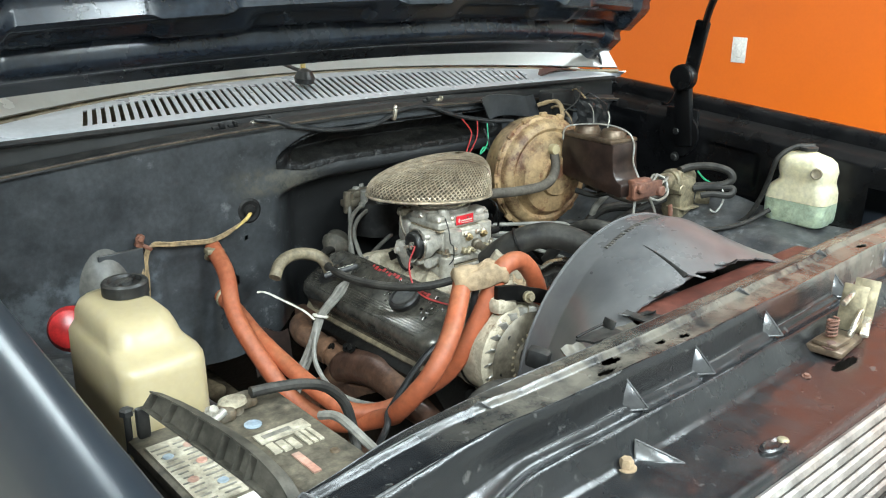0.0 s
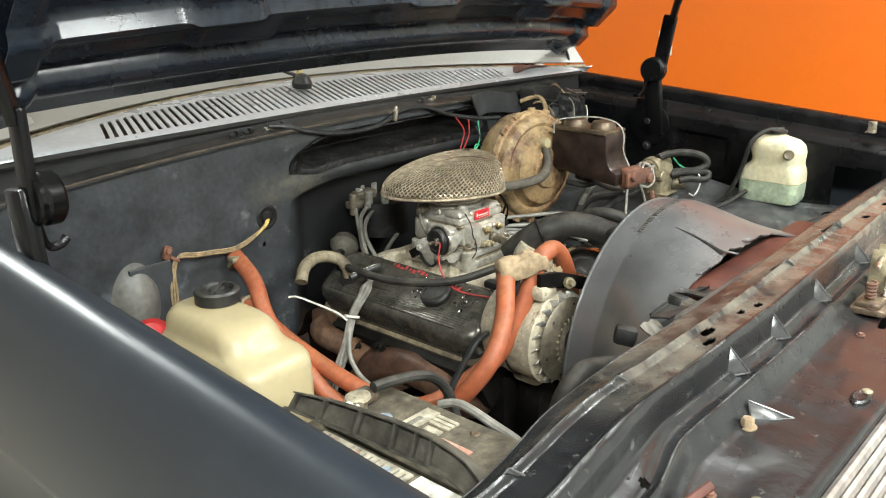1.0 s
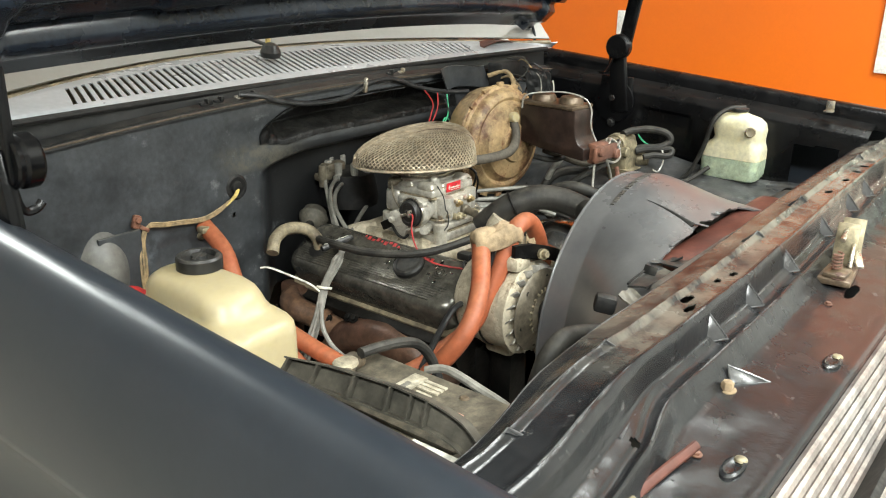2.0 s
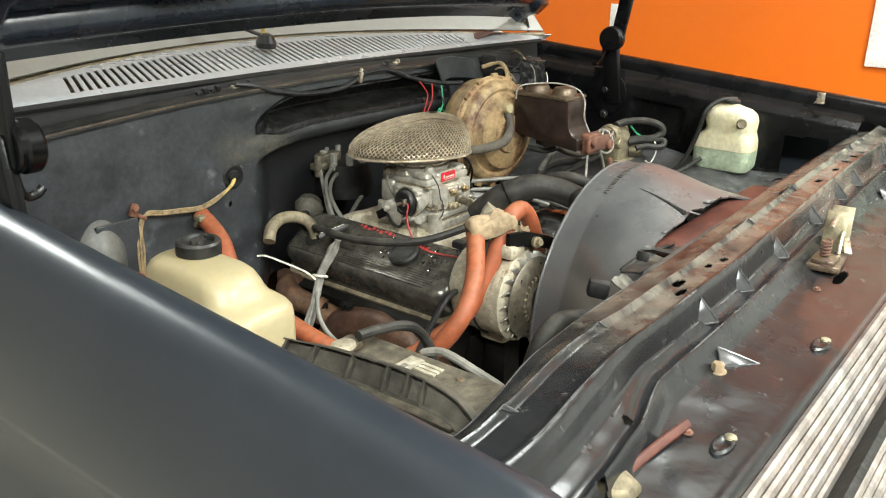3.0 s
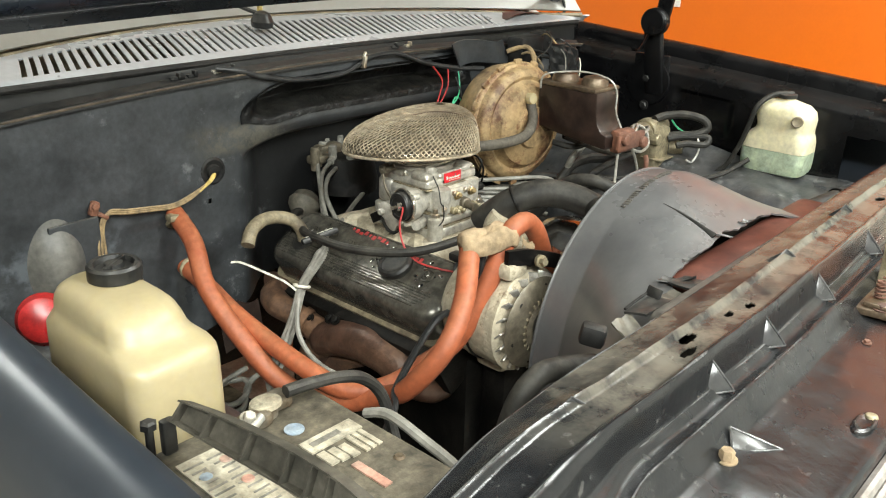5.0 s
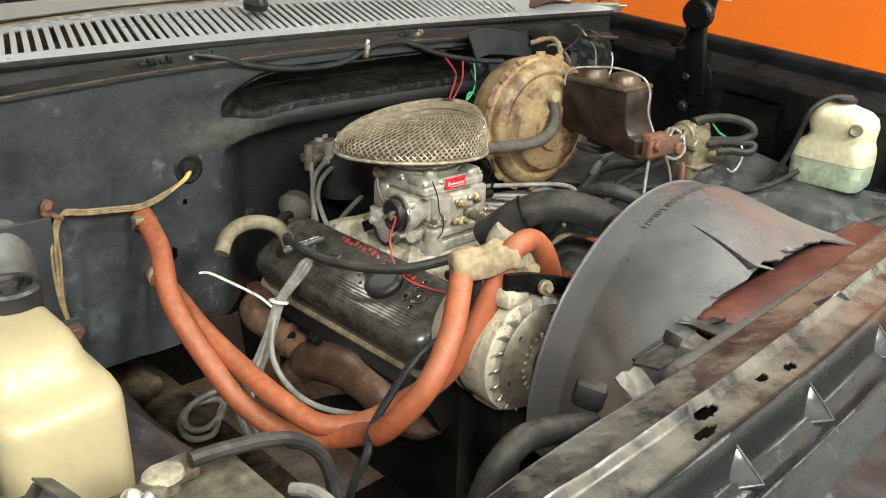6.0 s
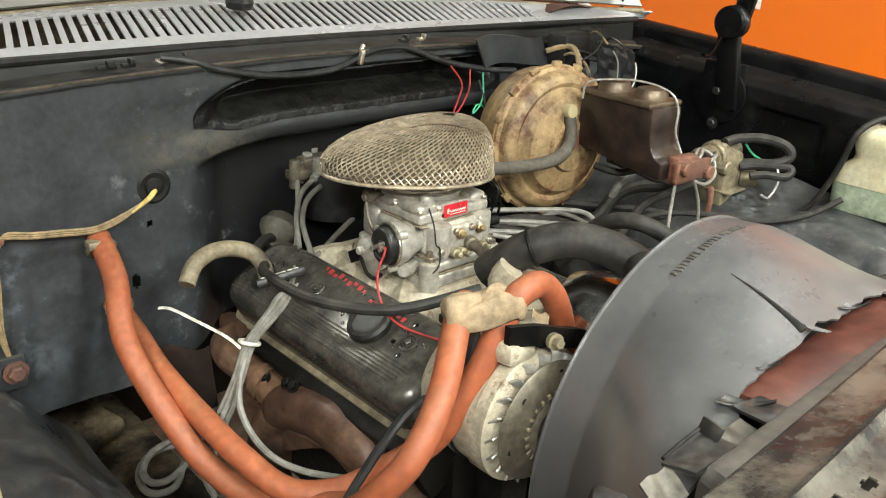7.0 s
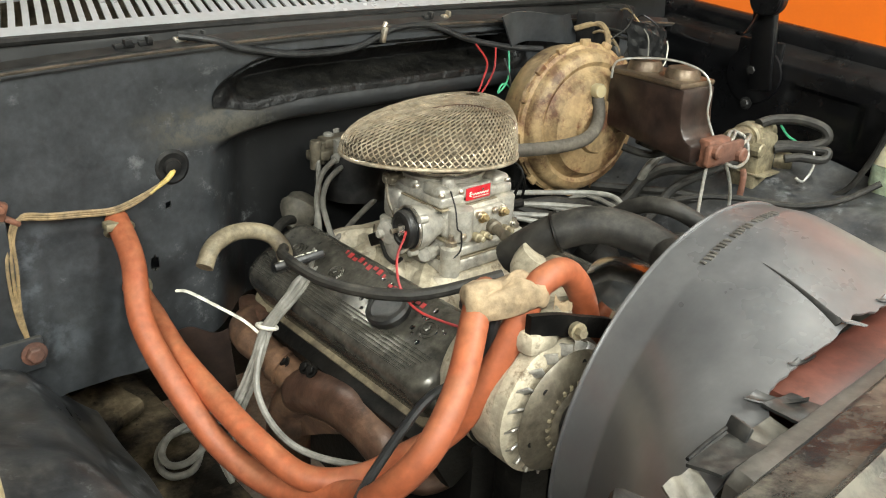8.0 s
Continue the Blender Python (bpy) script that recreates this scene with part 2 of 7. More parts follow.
    "lead": material("grey_lead", (0.17, 0.15, 0.115), 0.6, 0.4, (0.12, 0.085, 0.05), scale=40, bump=0.3),
    "grille": material("dull_anodised_trim", (0.42, 0.39, 0.36), 0.4, 0.5, (0.4, 0.31, 0.26), (0.33, 0.15, 0.1), scale=3, bump=0.03),
    "orange": material("orange_wall_paint", (0.69, 0.135, 0.0008), 0.5, 0, (0.67, 0.13, 0.0008), scale=1.5, bump=0.02, grain=0.02, wear=0.0),
    "wall": material("off_white_wall_paint", (0.62, 0.62, 0.6), 0.7, 0, (0.52, 0.51, 0.48), scale=1.5, bump=0.02, grain=0.03, wear=0.0),
    "ceiling": material("white_ceiling_paint", (0.75, 0.74, 0.7), 0.8, 0, (0.7, 0.69, 0.66), scale=2, bump=0.05, wear=0.0),
    "floor": material("tan_concrete", (0.42, 0.39, 0.32), 0.4, 0, (0.37, 0.34, 0.28), (0.3, 0.27, 0.22), scale=1.2, bump=0.05),
    "plate": material("white_plastic_plate", (0.8, 0.79, 0.75), 0.35, 0, (0.77, 0.76, 0.72), scale=20, bump=0.0, wear=0.0),
    "tyre": material("tyre_rubber", (0.018, 0.018, 0.018), 0.8, 0, (0.03, 0.029, 0.028), scale=25, bump=0.3),
    # oily metal, taken near black so its colour carries the pit's shade too
    "oil": material("oily_metal_pit_shade", (0.0028, 0.0026, 0.0024), 0.5, 0.0, (0.009, 0.0078, 0.0065), (0.028, 0.022, 0.016), scale=14, bump=0.3, dust=0.1, spec=0.2, cover=0.64),
    "redlens": material("red_plastic", (0.5, 0.03, 0.03), 0.3, 0, (0.42, 0.02, 0.02), scale=30, bump=0.0),
}


def support_paint():
    """Glossy black paint over red primer: primer bare on the lower flat, tan dust caught on the upper shelf."""
    m = material("worn_black_over_primer", (0.008, 0.0085, 0.0095), 0.26, 0, (0.012, 0.0125, 0.0135), (0.05, 0.05, 0.05), scale=5, amount=0.4, bump=0.10, dust=0.15, sheen_dust=(0.08, 0.08, 0.08), rough_var=0.11, sharp=0.25, wear=0.15, grain=0.1, cover=0.64)
    n, l = m.node_tree.nodes, m.node_tree.links
    b = n["Principled BSDF"]
    old = b.inputs["Base Color"].links[0].from_socket
    coord = n.new("ShaderNodeTexCoord")
    sep = n.new("ShaderNodeSeparateXYZ")
    l.new(coord.outputs["Object"], sep.inputs[0])

    def cloud(scale, detail, rough):
        k = n.new("ShaderNodeTexNoise")
        k.inputs["Scale"].default_value, k.inputs["Detail"].default_value, k.inputs["Roughness"].default_value = scale, detail, rough
        l.new(coord.outputs["Object"], k.inputs["Vector"])
        return k.outputs["Fac"]

    def math_node(op, a, c):
        k = n.new("ShaderNodeMath")
        k.operation = op
        for i, v in enumerate((a, c)):
            if isinstance(v, (int, float)):
                k.inputs[i].default_value = v
            else:
                l.new(v, k.inputs[i])
        return k.outputs[0]

    def band(src, lo, hi):
        r = n.new("ShaderNodeMapRange")
        r.interpolation_type = "SMOOTHSTEP"
        r.inputs["From Min"].default_value, r.inputs["From Max"].default_value = lo, hi
        l.new(src, r.inputs["Value"])
        return r.outputs["Result"]

    def over(fac, under, colour):
        mix = n.new("ShaderNodeMix")
        mix.data_type = "RGBA"
        l.new(fac, mix.inputs[0])
        l.new(under, mix.inputs[6])
        mix.inputs[7].default_value = (*colour, 1)
        return mix.outputs[2]
    # the part's own origin lies in the truck's middle at (1.10, 1.2)
    x, y = sep.outputs["X"], sep.outputs["Y"]
    flat = math_node("MULTIPLY", band(y, -0.722, -0.775), band(x, -0.66, -0.22))
    ridge = math_node("MULTIPLY", math_node("MULTIPLY", band(y, -0.693, -0.686), band(y, -0.664, -0.676)), band(x, -0.22, 0.02))
    want = math_node("ADD", math_node("MULTIPLY", flat, 0.52), math_node("MULTIPLY", ridge, 0.42))
    bare = math_node("MULTIPLY", band(math_node("ADD", want, math_node("MULTIPLY", cloud(6, 9, 0.68), 1.5)), 1.04, 1.16), 0.92)
    shelf = math_node("MULTIPLY", math_node("MULTIPLY", band(y, -0.684, -0.676), band(y, -0.572, -0.582)), band(x, -0.70, -0.5))
    dusty = math_node("MULTIPLY", math_node("MULTIPLY", shelf, band(cloud(11, 8, 0.7), 0.36, 0.60)), 0.75)
    scuff = math_node("MULTIPLY", band(cloud(38, 8, 0.75), 0.60, 0.68), 0.35)
    out = over(bare, old, (0.045, 0.022, 0.0178))
    out = over(dusty, out, (0.165, 0.15, 0.12))
    out = over(scuff, out, (0.15, 0.145, 0.135))
    l.new(out, b.inputs["Base Color"])
    return m


def firewall_paint():
    """The firewall's paint, near black behind the engine where shade is put into the colour, with scuffs worn pale
    beside it.
    """
    m = material("firewall_paint", (0.034, 0.037, 0.040), 0.32, 0, (0.055, 0.058, 0.061), (0.13, 0.135, 0.138), scale=3.2, bump=0.10, dust=0.45, sheen_dust=(0.16, 0.145, 0.115), amount=0.45, sharp=0.3, spec=0.45, wear=0.22, cover=0.635)
    n, l = m.node_tree.nodes, m.node_tree.links
    b = n["Principled BSDF"]
    old = b.inputs["Base Color"].links[0].from_socket
    coord = n.new("ShaderNodeTexCoord")
    sep = n.new("ShaderNodeSeparateXYZ")
    l.new(coord.outputs["Object"], sep.inputs[0])

    def cloud(scale, rough):
        k = n.new("ShaderNodeTexNoise")
        k.inputs["Scale"].default_value, k.inputs["Detail"].default_value, k.inputs["Roughness"].default_value = scale, 8, rough
        l.new(coord.outputs["Object"], k.inputs["Vector"])
        return k.outputs["Fac"]

    def band(src, lo, hi):
        r = n.new("ShaderNodeMapRange")
        r.interpolation_type = "SMOOTHSTEP"
        r.inputs["From Min"].default_value, r.inputs["From Max"].default_value = lo, hi
        l.new(src, r.inputs["Value"])
        return r.outputs["Result"]

    def times(a, c):
        k = n.new("ShaderNodeMath")
        k.operation = "MULTIPLY"
        for i, v in enumerate((a, c)):
            if isinstance(v, float):
                k.inputs[i].default_value = v
            else:
                l.new(v, k.inputs[i])
        return k.outputs[0]

    def over(fac, under, colour):
        mix = n.new("ShaderNodeMix")
        mix.data_type = "RGBA"
        l.new(fac, mix.inputs[0])
        l.new(under, mix.inputs[6])
        mix.inputs[7].default_value = (*colour, 1)
        return mix.outputs[2]
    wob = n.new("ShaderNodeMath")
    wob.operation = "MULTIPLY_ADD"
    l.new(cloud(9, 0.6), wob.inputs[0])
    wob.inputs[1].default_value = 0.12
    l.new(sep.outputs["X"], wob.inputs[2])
    # shade under the shelf and behind the engine, painted in as near black
    lower_shade = times(times(band(wob.outputs[0], -0.24, -0.10), band(sep.outputs["Z"], 1.066, 1.040)), 0.9)
    scuffs = times(times(band(wob.outputs[0], -0.34, -0.25), band(wob.outputs[0], -0.06, -0.14)), times(band(cloud(26, 0.8), 0.56, 0.66), 0.8))
    low = times(times(band(wob.outputs[0], -0.36, -0.44), band(sep.outputs["Z"], 0.96, 0.90)), band(cloud(14, 0.7), 0.46, 0.62))
    out = over(lower_shade, old, (0.009, 0.009, 0.009))
    dusty = times(times(band(wob.outputs[0], -0.33, -0.25), band(wob.outputs[0], -0.06, -0.16)), times(times(band(sep.outputs["Z"], 1.006, 1.024), band(sep.outputs["Z"], 1.078, 1.055)), band(cloud(60, 0.8), 0.36, 0.60)))
    out = over(scuffs, out, (0.13, 0.135, 0.135))
    out = over(dusty, out, (0.072, 0.067, 0.053))
    out = over(low, out, (0.095, 0.105, 0.115))
    l.new(out, b.inputs["Base Color"])
    return m


M["support"] = support_paint()
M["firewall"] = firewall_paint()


def glow(name, colour, strength):
    m = bpy.data.materials.new(name)
    m.use_nodes = True
    b = m.node_tree.nodes["Principled BSDF"]
    b.inputs["Emission Color"].default_value, b.inputs["Emission Strength"].default_value = (*colour, 1), strength
    return m


def glass(name):
    m = bpy.data.materials.new(name)
    m.use_nodes = True
    b = m.node_tree.nodes["Principled BSDF"]
    b.inputs["Base Color"].default_value = (0.85, 0.92, 0.9, 1)
    b.inputs["Roughness"].default_value, b.inputs["Transmission Weight"].default_value, b.inputs["IOR"].default_value = 0.03, 1.0, 1.45
    return m


M["lamp"] = glow("lit_diffuser", (1.0, 0.96, 0.88), 4.0)
M["glass"] = glass("window_glass")

# ---- building blocks
BASE = {}


def thing(name, base, label, category, group="", kind=""):
    ob = new(name)
    ob.empty_display_size = 0.05
    ob.location = base
    BASE[ob] = Vector(base)
    return tagged(ob, label, category, group, kind)


def part(name, bm, mat, parent=None, label="", angle=35):
    """Links a bmesh made in world metres as one mesh object under a thing or a part."""
    base = BASE.get(parent, Vector((0, 0, 0)))
    bmesh.ops.translate(bm, verts=bm.verts, vec=-base)
    me = bpy.data.meshes.new(name)
    bm.to_mesh(me)
    bm.free()
    me.polygons.foreach_set("use_smooth", [True] * len(me.polygons))
    me.set_sharp_from_angle(angle=radians(angle))
    me.materials.append(M[mat] if isinstance(mat, str) else mat)
    ob = new(name, me)
    ob.parent = parent
    BASE[ob] = base
    if label:
        tagged(ob, label)
    return ob


def solo(name, bm, mat, label, category, group="", kind="", angle=35):
    return tagged(part(name, bm, mat, None, "", angle), label, category, group, kind)


def raw(verts, faces):
    bm = bmesh.new()
    vs = [bm.verts.new(v) for v in verts]
    for f in faces:
        try:
            bm.faces.new([vs[i] for i in f])
        except ValueError:
            pass
    bmesh.ops.recalc_face_normals(bm, faces=bm.faces)
    return bm


def join(*bms):
    out = bms[0]
    for other in bms[1:]:
        me = bpy.data.meshes.new("joined")
        other.to_mesh(me)
        other.free()
        out.from_mesh(me)
        bpy.data.meshes.remove(me)
    return out


def box(cx, cy, cz, sx, sy, sz, bevel=0.0, turn=None, seg=2):
    bm = bmesh.new()
    bmesh.ops.create_cube(bm, size=1)
    bmesh.ops.scale(bm, verts=bm.verts, vec=(sx, sy, sz))
    if bevel:
        bmesh.ops.bevel(bm, geom=bm.edges[:], offset=bevel, segments=seg, affect="EDGES", profile=0.5)
    if turn is not None:
        bmesh.ops.transform(bm, matrix=turn, verts=bm.verts)
    bmesh.ops.translate(bm, verts=bm.verts, vec=(cx, cy, cz))
    return bm


def aim(direction):
    """A turn that takes z to the direction."""
    return Vector(direction).to_track_quat("Z", "Y").to_matrix().to_4x4()


def lathe(profile, centre, axis=(0, 0, 1), seg=28, sx=1.0, sy=1.0):
    """Rows of (radius, height) turned about an axis through centre; closed at both ends."""
    verts, faces = [], []
    t = Matrix.Translation(centre) @ aim(axis)
    for r, h in profile:
        for k in range(seg):
            a = 2 * math.pi * k / seg
            verts.append(t @ Vector((r * sx * math.cos(a), r * sy * math.sin(a), h)))
    n = len(profile)
    for i in range(n - 1):
        for k in range(seg):
            k2 = (k + 1) % seg
            faces.append((i * seg + k, i * seg + k2, (i + 1) * seg + k2, (i + 1) * seg + k))
    faces.append(tuple(range(seg))[::-1])
    faces.append(tuple((n - 1) * seg + k for k in range(seg)))
    return raw(verts, faces)


def rod(a, b, r, seg=12, bevel=0.0):
    a, b = Vector(a), Vector(b)
    h = (b - a).length
    e = bevel or min(r * 0.2, h * 0.2)
    return lathe([(r - e, 0), (r, e), (r, h - e), (r - e, h)], a, b - a, seg)


def spline(pts, steps=6, closed=False):
    pts = [Vector(p) for p in pts]
    n, out = len(pts), []
    for i in range(n if closed else n - 1):
        p = [pts[(i + k) % n] if closed else pts[min(max(i + k, 0), n - 1)] for k in (-1, 0, 1, 2)]
        for s in range(steps):
            u = s / steps
            out.append(0.5 * (2 * p[1] + (p[2] - p[0]) * u + (2 * p[0] - 5 * p[1] + 4 * p[2] - p[3]) * u * u + (3 * p[1] - p[0] - 3 * p[2] + p[3]) * u ** 3))
    if not closed:
        out.append(pts[-1])
    return out


def tube(pts, r, seg=10, steps=6, flat=1.0, closed=False, smooth=True):
    """A round tube along a smooth line through pts; r is one radius or one per point of pts."""
    line = spline(pts, steps, closed) if smooth else [Vector(p) for p in pts]
    n = len(line)
    rs = [r] * n if not isinstance(r, (list, tuple)) else [float(np.interp(i * (len(r) - 1) / (n - 1), range(len(r)), r)) for i in range(n)]
    verts, faces, up = [], [], None
    for i, p in enumerate(line):
        a, c = line[(i - 1) % n if closed else max(i - 1, 0)], line[(i + 1) % n if closed else min(i + 1, n - 1)]
        d = (c - a).normalized()
        if up is None:
            up = d.orthogonal().normalized()
        up = (up - d * up.dot(d)).normalized()
        side = d.cross(up)
        for k in range(seg):
            w = 2 * math.pi * k / seg
            verts.append(p + rs[i] * (math.cos(w) * up + flat * math.sin(w) * side))
    for i in range(n if closed else n - 1):
        j = (i + 1) % n
        for k in range(seg):
            k2 = (k + 1) % seg
            faces.append((i * seg + k, i * seg + k2, j * seg + k2, j * seg + k))
    if not closed:
        faces += [tuple(range(seg))[::-1], tuple((n - 1) * seg + k for k in range(seg))]
    return raw(verts, faces)


def loft(rings, closed=True, caps=True):
    n, k = len(rings), len(rings[0])
    verts = [v for ring in rings for v in ring]
    faces = []
    for i in range(n - 1):
        for j in range(k if closed else k - 1):
            j2 = (j + 1) % k
            faces.append((i * k + j, i * k + j2, (i + 1) * k + j2, (i + 1) * k + j))
    if caps and closed:
        faces += [tuple(range(k))[::-1], tuple((n - 1) * k + j for j in range(k))]
    return raw(verts, faces)


def sheet(nu, nv, f, thick=0.0, keep=None):
    """A surface f(u, v) for u, v in 0..1, thickened; keep(point) False leaves a hole."""
    pts = [f(i / nu, j / nv) for j in range(nv + 1) for i in range(nu + 1)]
    faces = []
    for j in range(nv):
        for i in range(nu):
            q = (j * (nu + 1) + i, j * (nu + 1) + i + 1, (j + 1) * (nu + 1) + i + 1, (j + 1) * (nu + 1) + i)
            if keep is None or keep(sum((Vector(pts[k]) for k in q), Vector()) / 4):
                faces.append(q)
    bm = raw(pts, faces)
    if keep:
        bmesh.ops.delete(bm, geom=[v for v in bm.verts if not v.link_faces], context="VERTS")
    if thick:
        bmesh.ops.solidify(bm, geom=bm.faces[:], thickness=thick)
    return bm


def step(a, b, x):
    t = min(1.0, max(0.0, (x - a) / (b - a)))
    return t * t * (3 - 2 * t)


def bolt(pos, axis, r=0.008, h=0.006):
    """A hexagon bolt head on a washer."""
    a = Vector(axis).normalized()
    p = Vector(pos)
    return join(lathe([(r * 1.45, 0), (r * 1.45, 0.0015)], p, a, 16), lathe([(r, 0), (r, h * 0.8), (r * 0.8, h)], p + a * 0.0015, a, 6))


def ring(centre, axis, R, r, seg=28, sec=8):
    t = Matrix.Translation(centre) @ aim(axis)
    return tube([t @ Vector((R * math.cos(2 * math.pi * k / seg), R * math.sin(2 * math.pi * k / seg), 0)) for k in range(seg)], r, sec, closed=True, smooth=False)


def text_mesh(body, size, m, depth=0.0006):
    c = bpy.data.curves.new("lettering", "FONT")
    c.body, c.size, c.extrude, c.align_x, c.align_y = body, size, depth, "CENTER", "CENTER"
    ob = bpy.data.objects.new("lettering", c)
    me = bpy.data.meshes.new_from_object(ob)
    bm = bmesh.new()
    bm.from_mesh(me)
    bpy.data.meshes.remove(me)
    bpy.data.objects.remove(ob)
    bpy.data.curves.remove(c)
    bmesh.ops.transform(bm, matrix=m, verts=bm.verts)
    return bm

# ---- the room
WALL_X = 3.75


def room():
    floor = solo("floor", box(0.35, 1.0, -0.05, 7.0, 12.0, 0.1), "floor", "tan concrete workshop floor", "floor", kind="structure")
    solo("ceiling", box(0.35, 1.0, CEIL + 0.05, 7.0, 12.0, 0.1), "ceiling", "white painted ceiling", "ceiling", kind="structure")
    # orange wall with a window opening
    wy0, wy1, wz0, wz1 = -0.4, 1.0, 0.985, 2.1
    x0 = WALL_X + 0.075
    pieces = join(box(x0, (wy1 + 7.0) / 2, CEIL / 2, 0.15, 7.0 - wy1, CEIL),                   box(x0, (wy0 + wy1) / 2, wz0 / 2, 0.15, wy1 - wy0, wz0), box(x0, (wy0 + wy1) / 2, (wz1 + CEIL) / 2, 0.15, wy1 - wy0, CEIL - wz1))
    solo("wall_east_front", box(x0, (wy0 - 5.0) / 2, CEIL / 2, 0.15, wy0 + 5.0, CEIL), "wall", "off-white painted wall beside the window", "wall", kind="structure")
    solo("wall_east", pieces, "orange", "bright orange painted wall", "wall", kind="structure")
    solo("wall_west", box(-3.2, 1.0, CEIL / 2, 0.15, 12.0, CEIL), "wall", "off-white painted wall", "wall", kind="structure")
    solo("wall_south", box(0.35, -5.05, CEIL / 2, 7.0, 0.1, CEIL), "wall", "off-white painted wall", "wall", kind="structure")
    solo("wall_north", box(0.35, 7.05, CEIL / 2, 7.0, 0.1, CEIL), "wall", "off-white painted wall", "wall", kind="structure")
    win = thing("window_1", (WALL_X, (wy0 + wy1) / 2, wz0), "white framed window in the orange wall", "window", kind="structure")
    fr = 0.07
    ym, zm, yw, zh = (wy0 + wy1) / 2, (wz0 + wz1) / 2, wy1 - wy0, wz1 - wz0
    part("window_frame", join(box(WALL_X + 0.02, ym, wz0 + fr / 2, 0.09, yw, fr, 0.006), box(WALL_X + 0.02, ym, wz1 - fr / 2, 0.09, yw, fr, 0.006),
                              box(WALL_X + 0.02, wy0 + fr / 2, zm, 0.088, fr, zh, 0.006), box(WALL_X + 0.02, wy1 - fr / 2, zm, 0.088, fr, zh, 0.006),
                              box(WALL_X + 0.04, ym, zm, 0.03, 0.03, zh, 0.004)), "plate", win)
    part("pane", box(WALL_X + 0.06, ym, zm, 0.005, yw - fr, zh - fr), "glass", win).visible_shadow = False
    part("blind", box(WALL_X + 0.12, ym, zm, 0.004, yw - 0.01, zh - 0.01), "paper", win, "drawn cream blind behind the glass")
    # switch plate
    sw = thing("switch_plate", (WALL_X, 2.19, 1.06), "white plastic switch plate on the orange wall", "switch")
    part("plate", box(WALL_X - 0.003, 2.19, 1.12, 0.006, 0.075, 0.118, 0.0025), "plate", sw)
    part("rocker", box(WALL_X - 0.008, 2.19, 1.12, 0.006, 0.033, 0.066, 0.002), "plate", sw)
    for lx, ly, lw, ll, _ in LAMPS:
        lamp = thing("ceiling_light", (lx, ly, CEIL), "unseen white ceiling light fitting with a lit diffuser", "ceiling light", "ceiling lights")
        part("housing", box(lx, ly, CEIL - 0.03, lw + 0.06, ll + 0.06, 0.06, 0.008), "plate", lamp)
        part("diffuser", box(lx, ly, CEIL - 0.066, lw, ll, 0.012, 0.003), "lamp", lamp)


room()

# ---- the truck body
XC = 1.10          # the truck's middle
CROWN = 0.95       # from the middle to a fender's crown
truck = thing("pickup_truck", (XC, 1.2, 0.0), "old black pickup truck front end with the hood open", "truck")


def crown_z(y):
    return 1.05 + 0.075 * y


def fender(side):
    """side -1: passenger, +1: driver. The top from the hood gap over the crown to the creased side."""
    prof = [(-0.034, -0.05, 0), (-0.032, -0.016, 0), (-0.026, -0.007, 0), (-0.014, -0.0015, 0), (0, 0, 0), (0.016, -0.006, 0), (0.03, -0.02, 0), (0.04, -0.045, 0),
            (0.05, -0.085, 0), (0.058, -0.13, 0), (0.062, 0.915, 1), (0.06, 0.902, 1), (0.05, 0.893, 1), (0.03, 0.87, 1), (0.022, 0.83, 1), (0.02, 0.76, 1), (0.03, 0.72, 1), (0.03, 0.5, 1), (0.02, 0.42, 1)]
    ys = [0.30 + 1.75 * k / 40 for k in range(41)]
    rows = []
    for y in ys:
        c = crown_z(y)
        drop = 0.05 * (1 - step(0.28, 0.42, y))
        rows.append([Vector((XC + side * (CROWN + o), y, (z if a else c + z) - drop)) for o, z, a in prof])
    cut = 6 if side > 0 else 0
    if cut:
        flange = loft([row[:cut + 1] for row in rows], closed=False)
        bmesh.ops.solidify(flange, geom=flange.faces[:], thickness=0.002)
        part("fender_flange", flange, "apron", truck, "glossy black fender top flange", 50)
    bm = loft([row[cut:] for row in rows], closed=False)
    bmesh.ops.solidify(bm, geom=bm.faces[:], thickness=0.002)
    return part("fender", bm, "fender", truck, "satin black front fender with a rolled crown", 50)


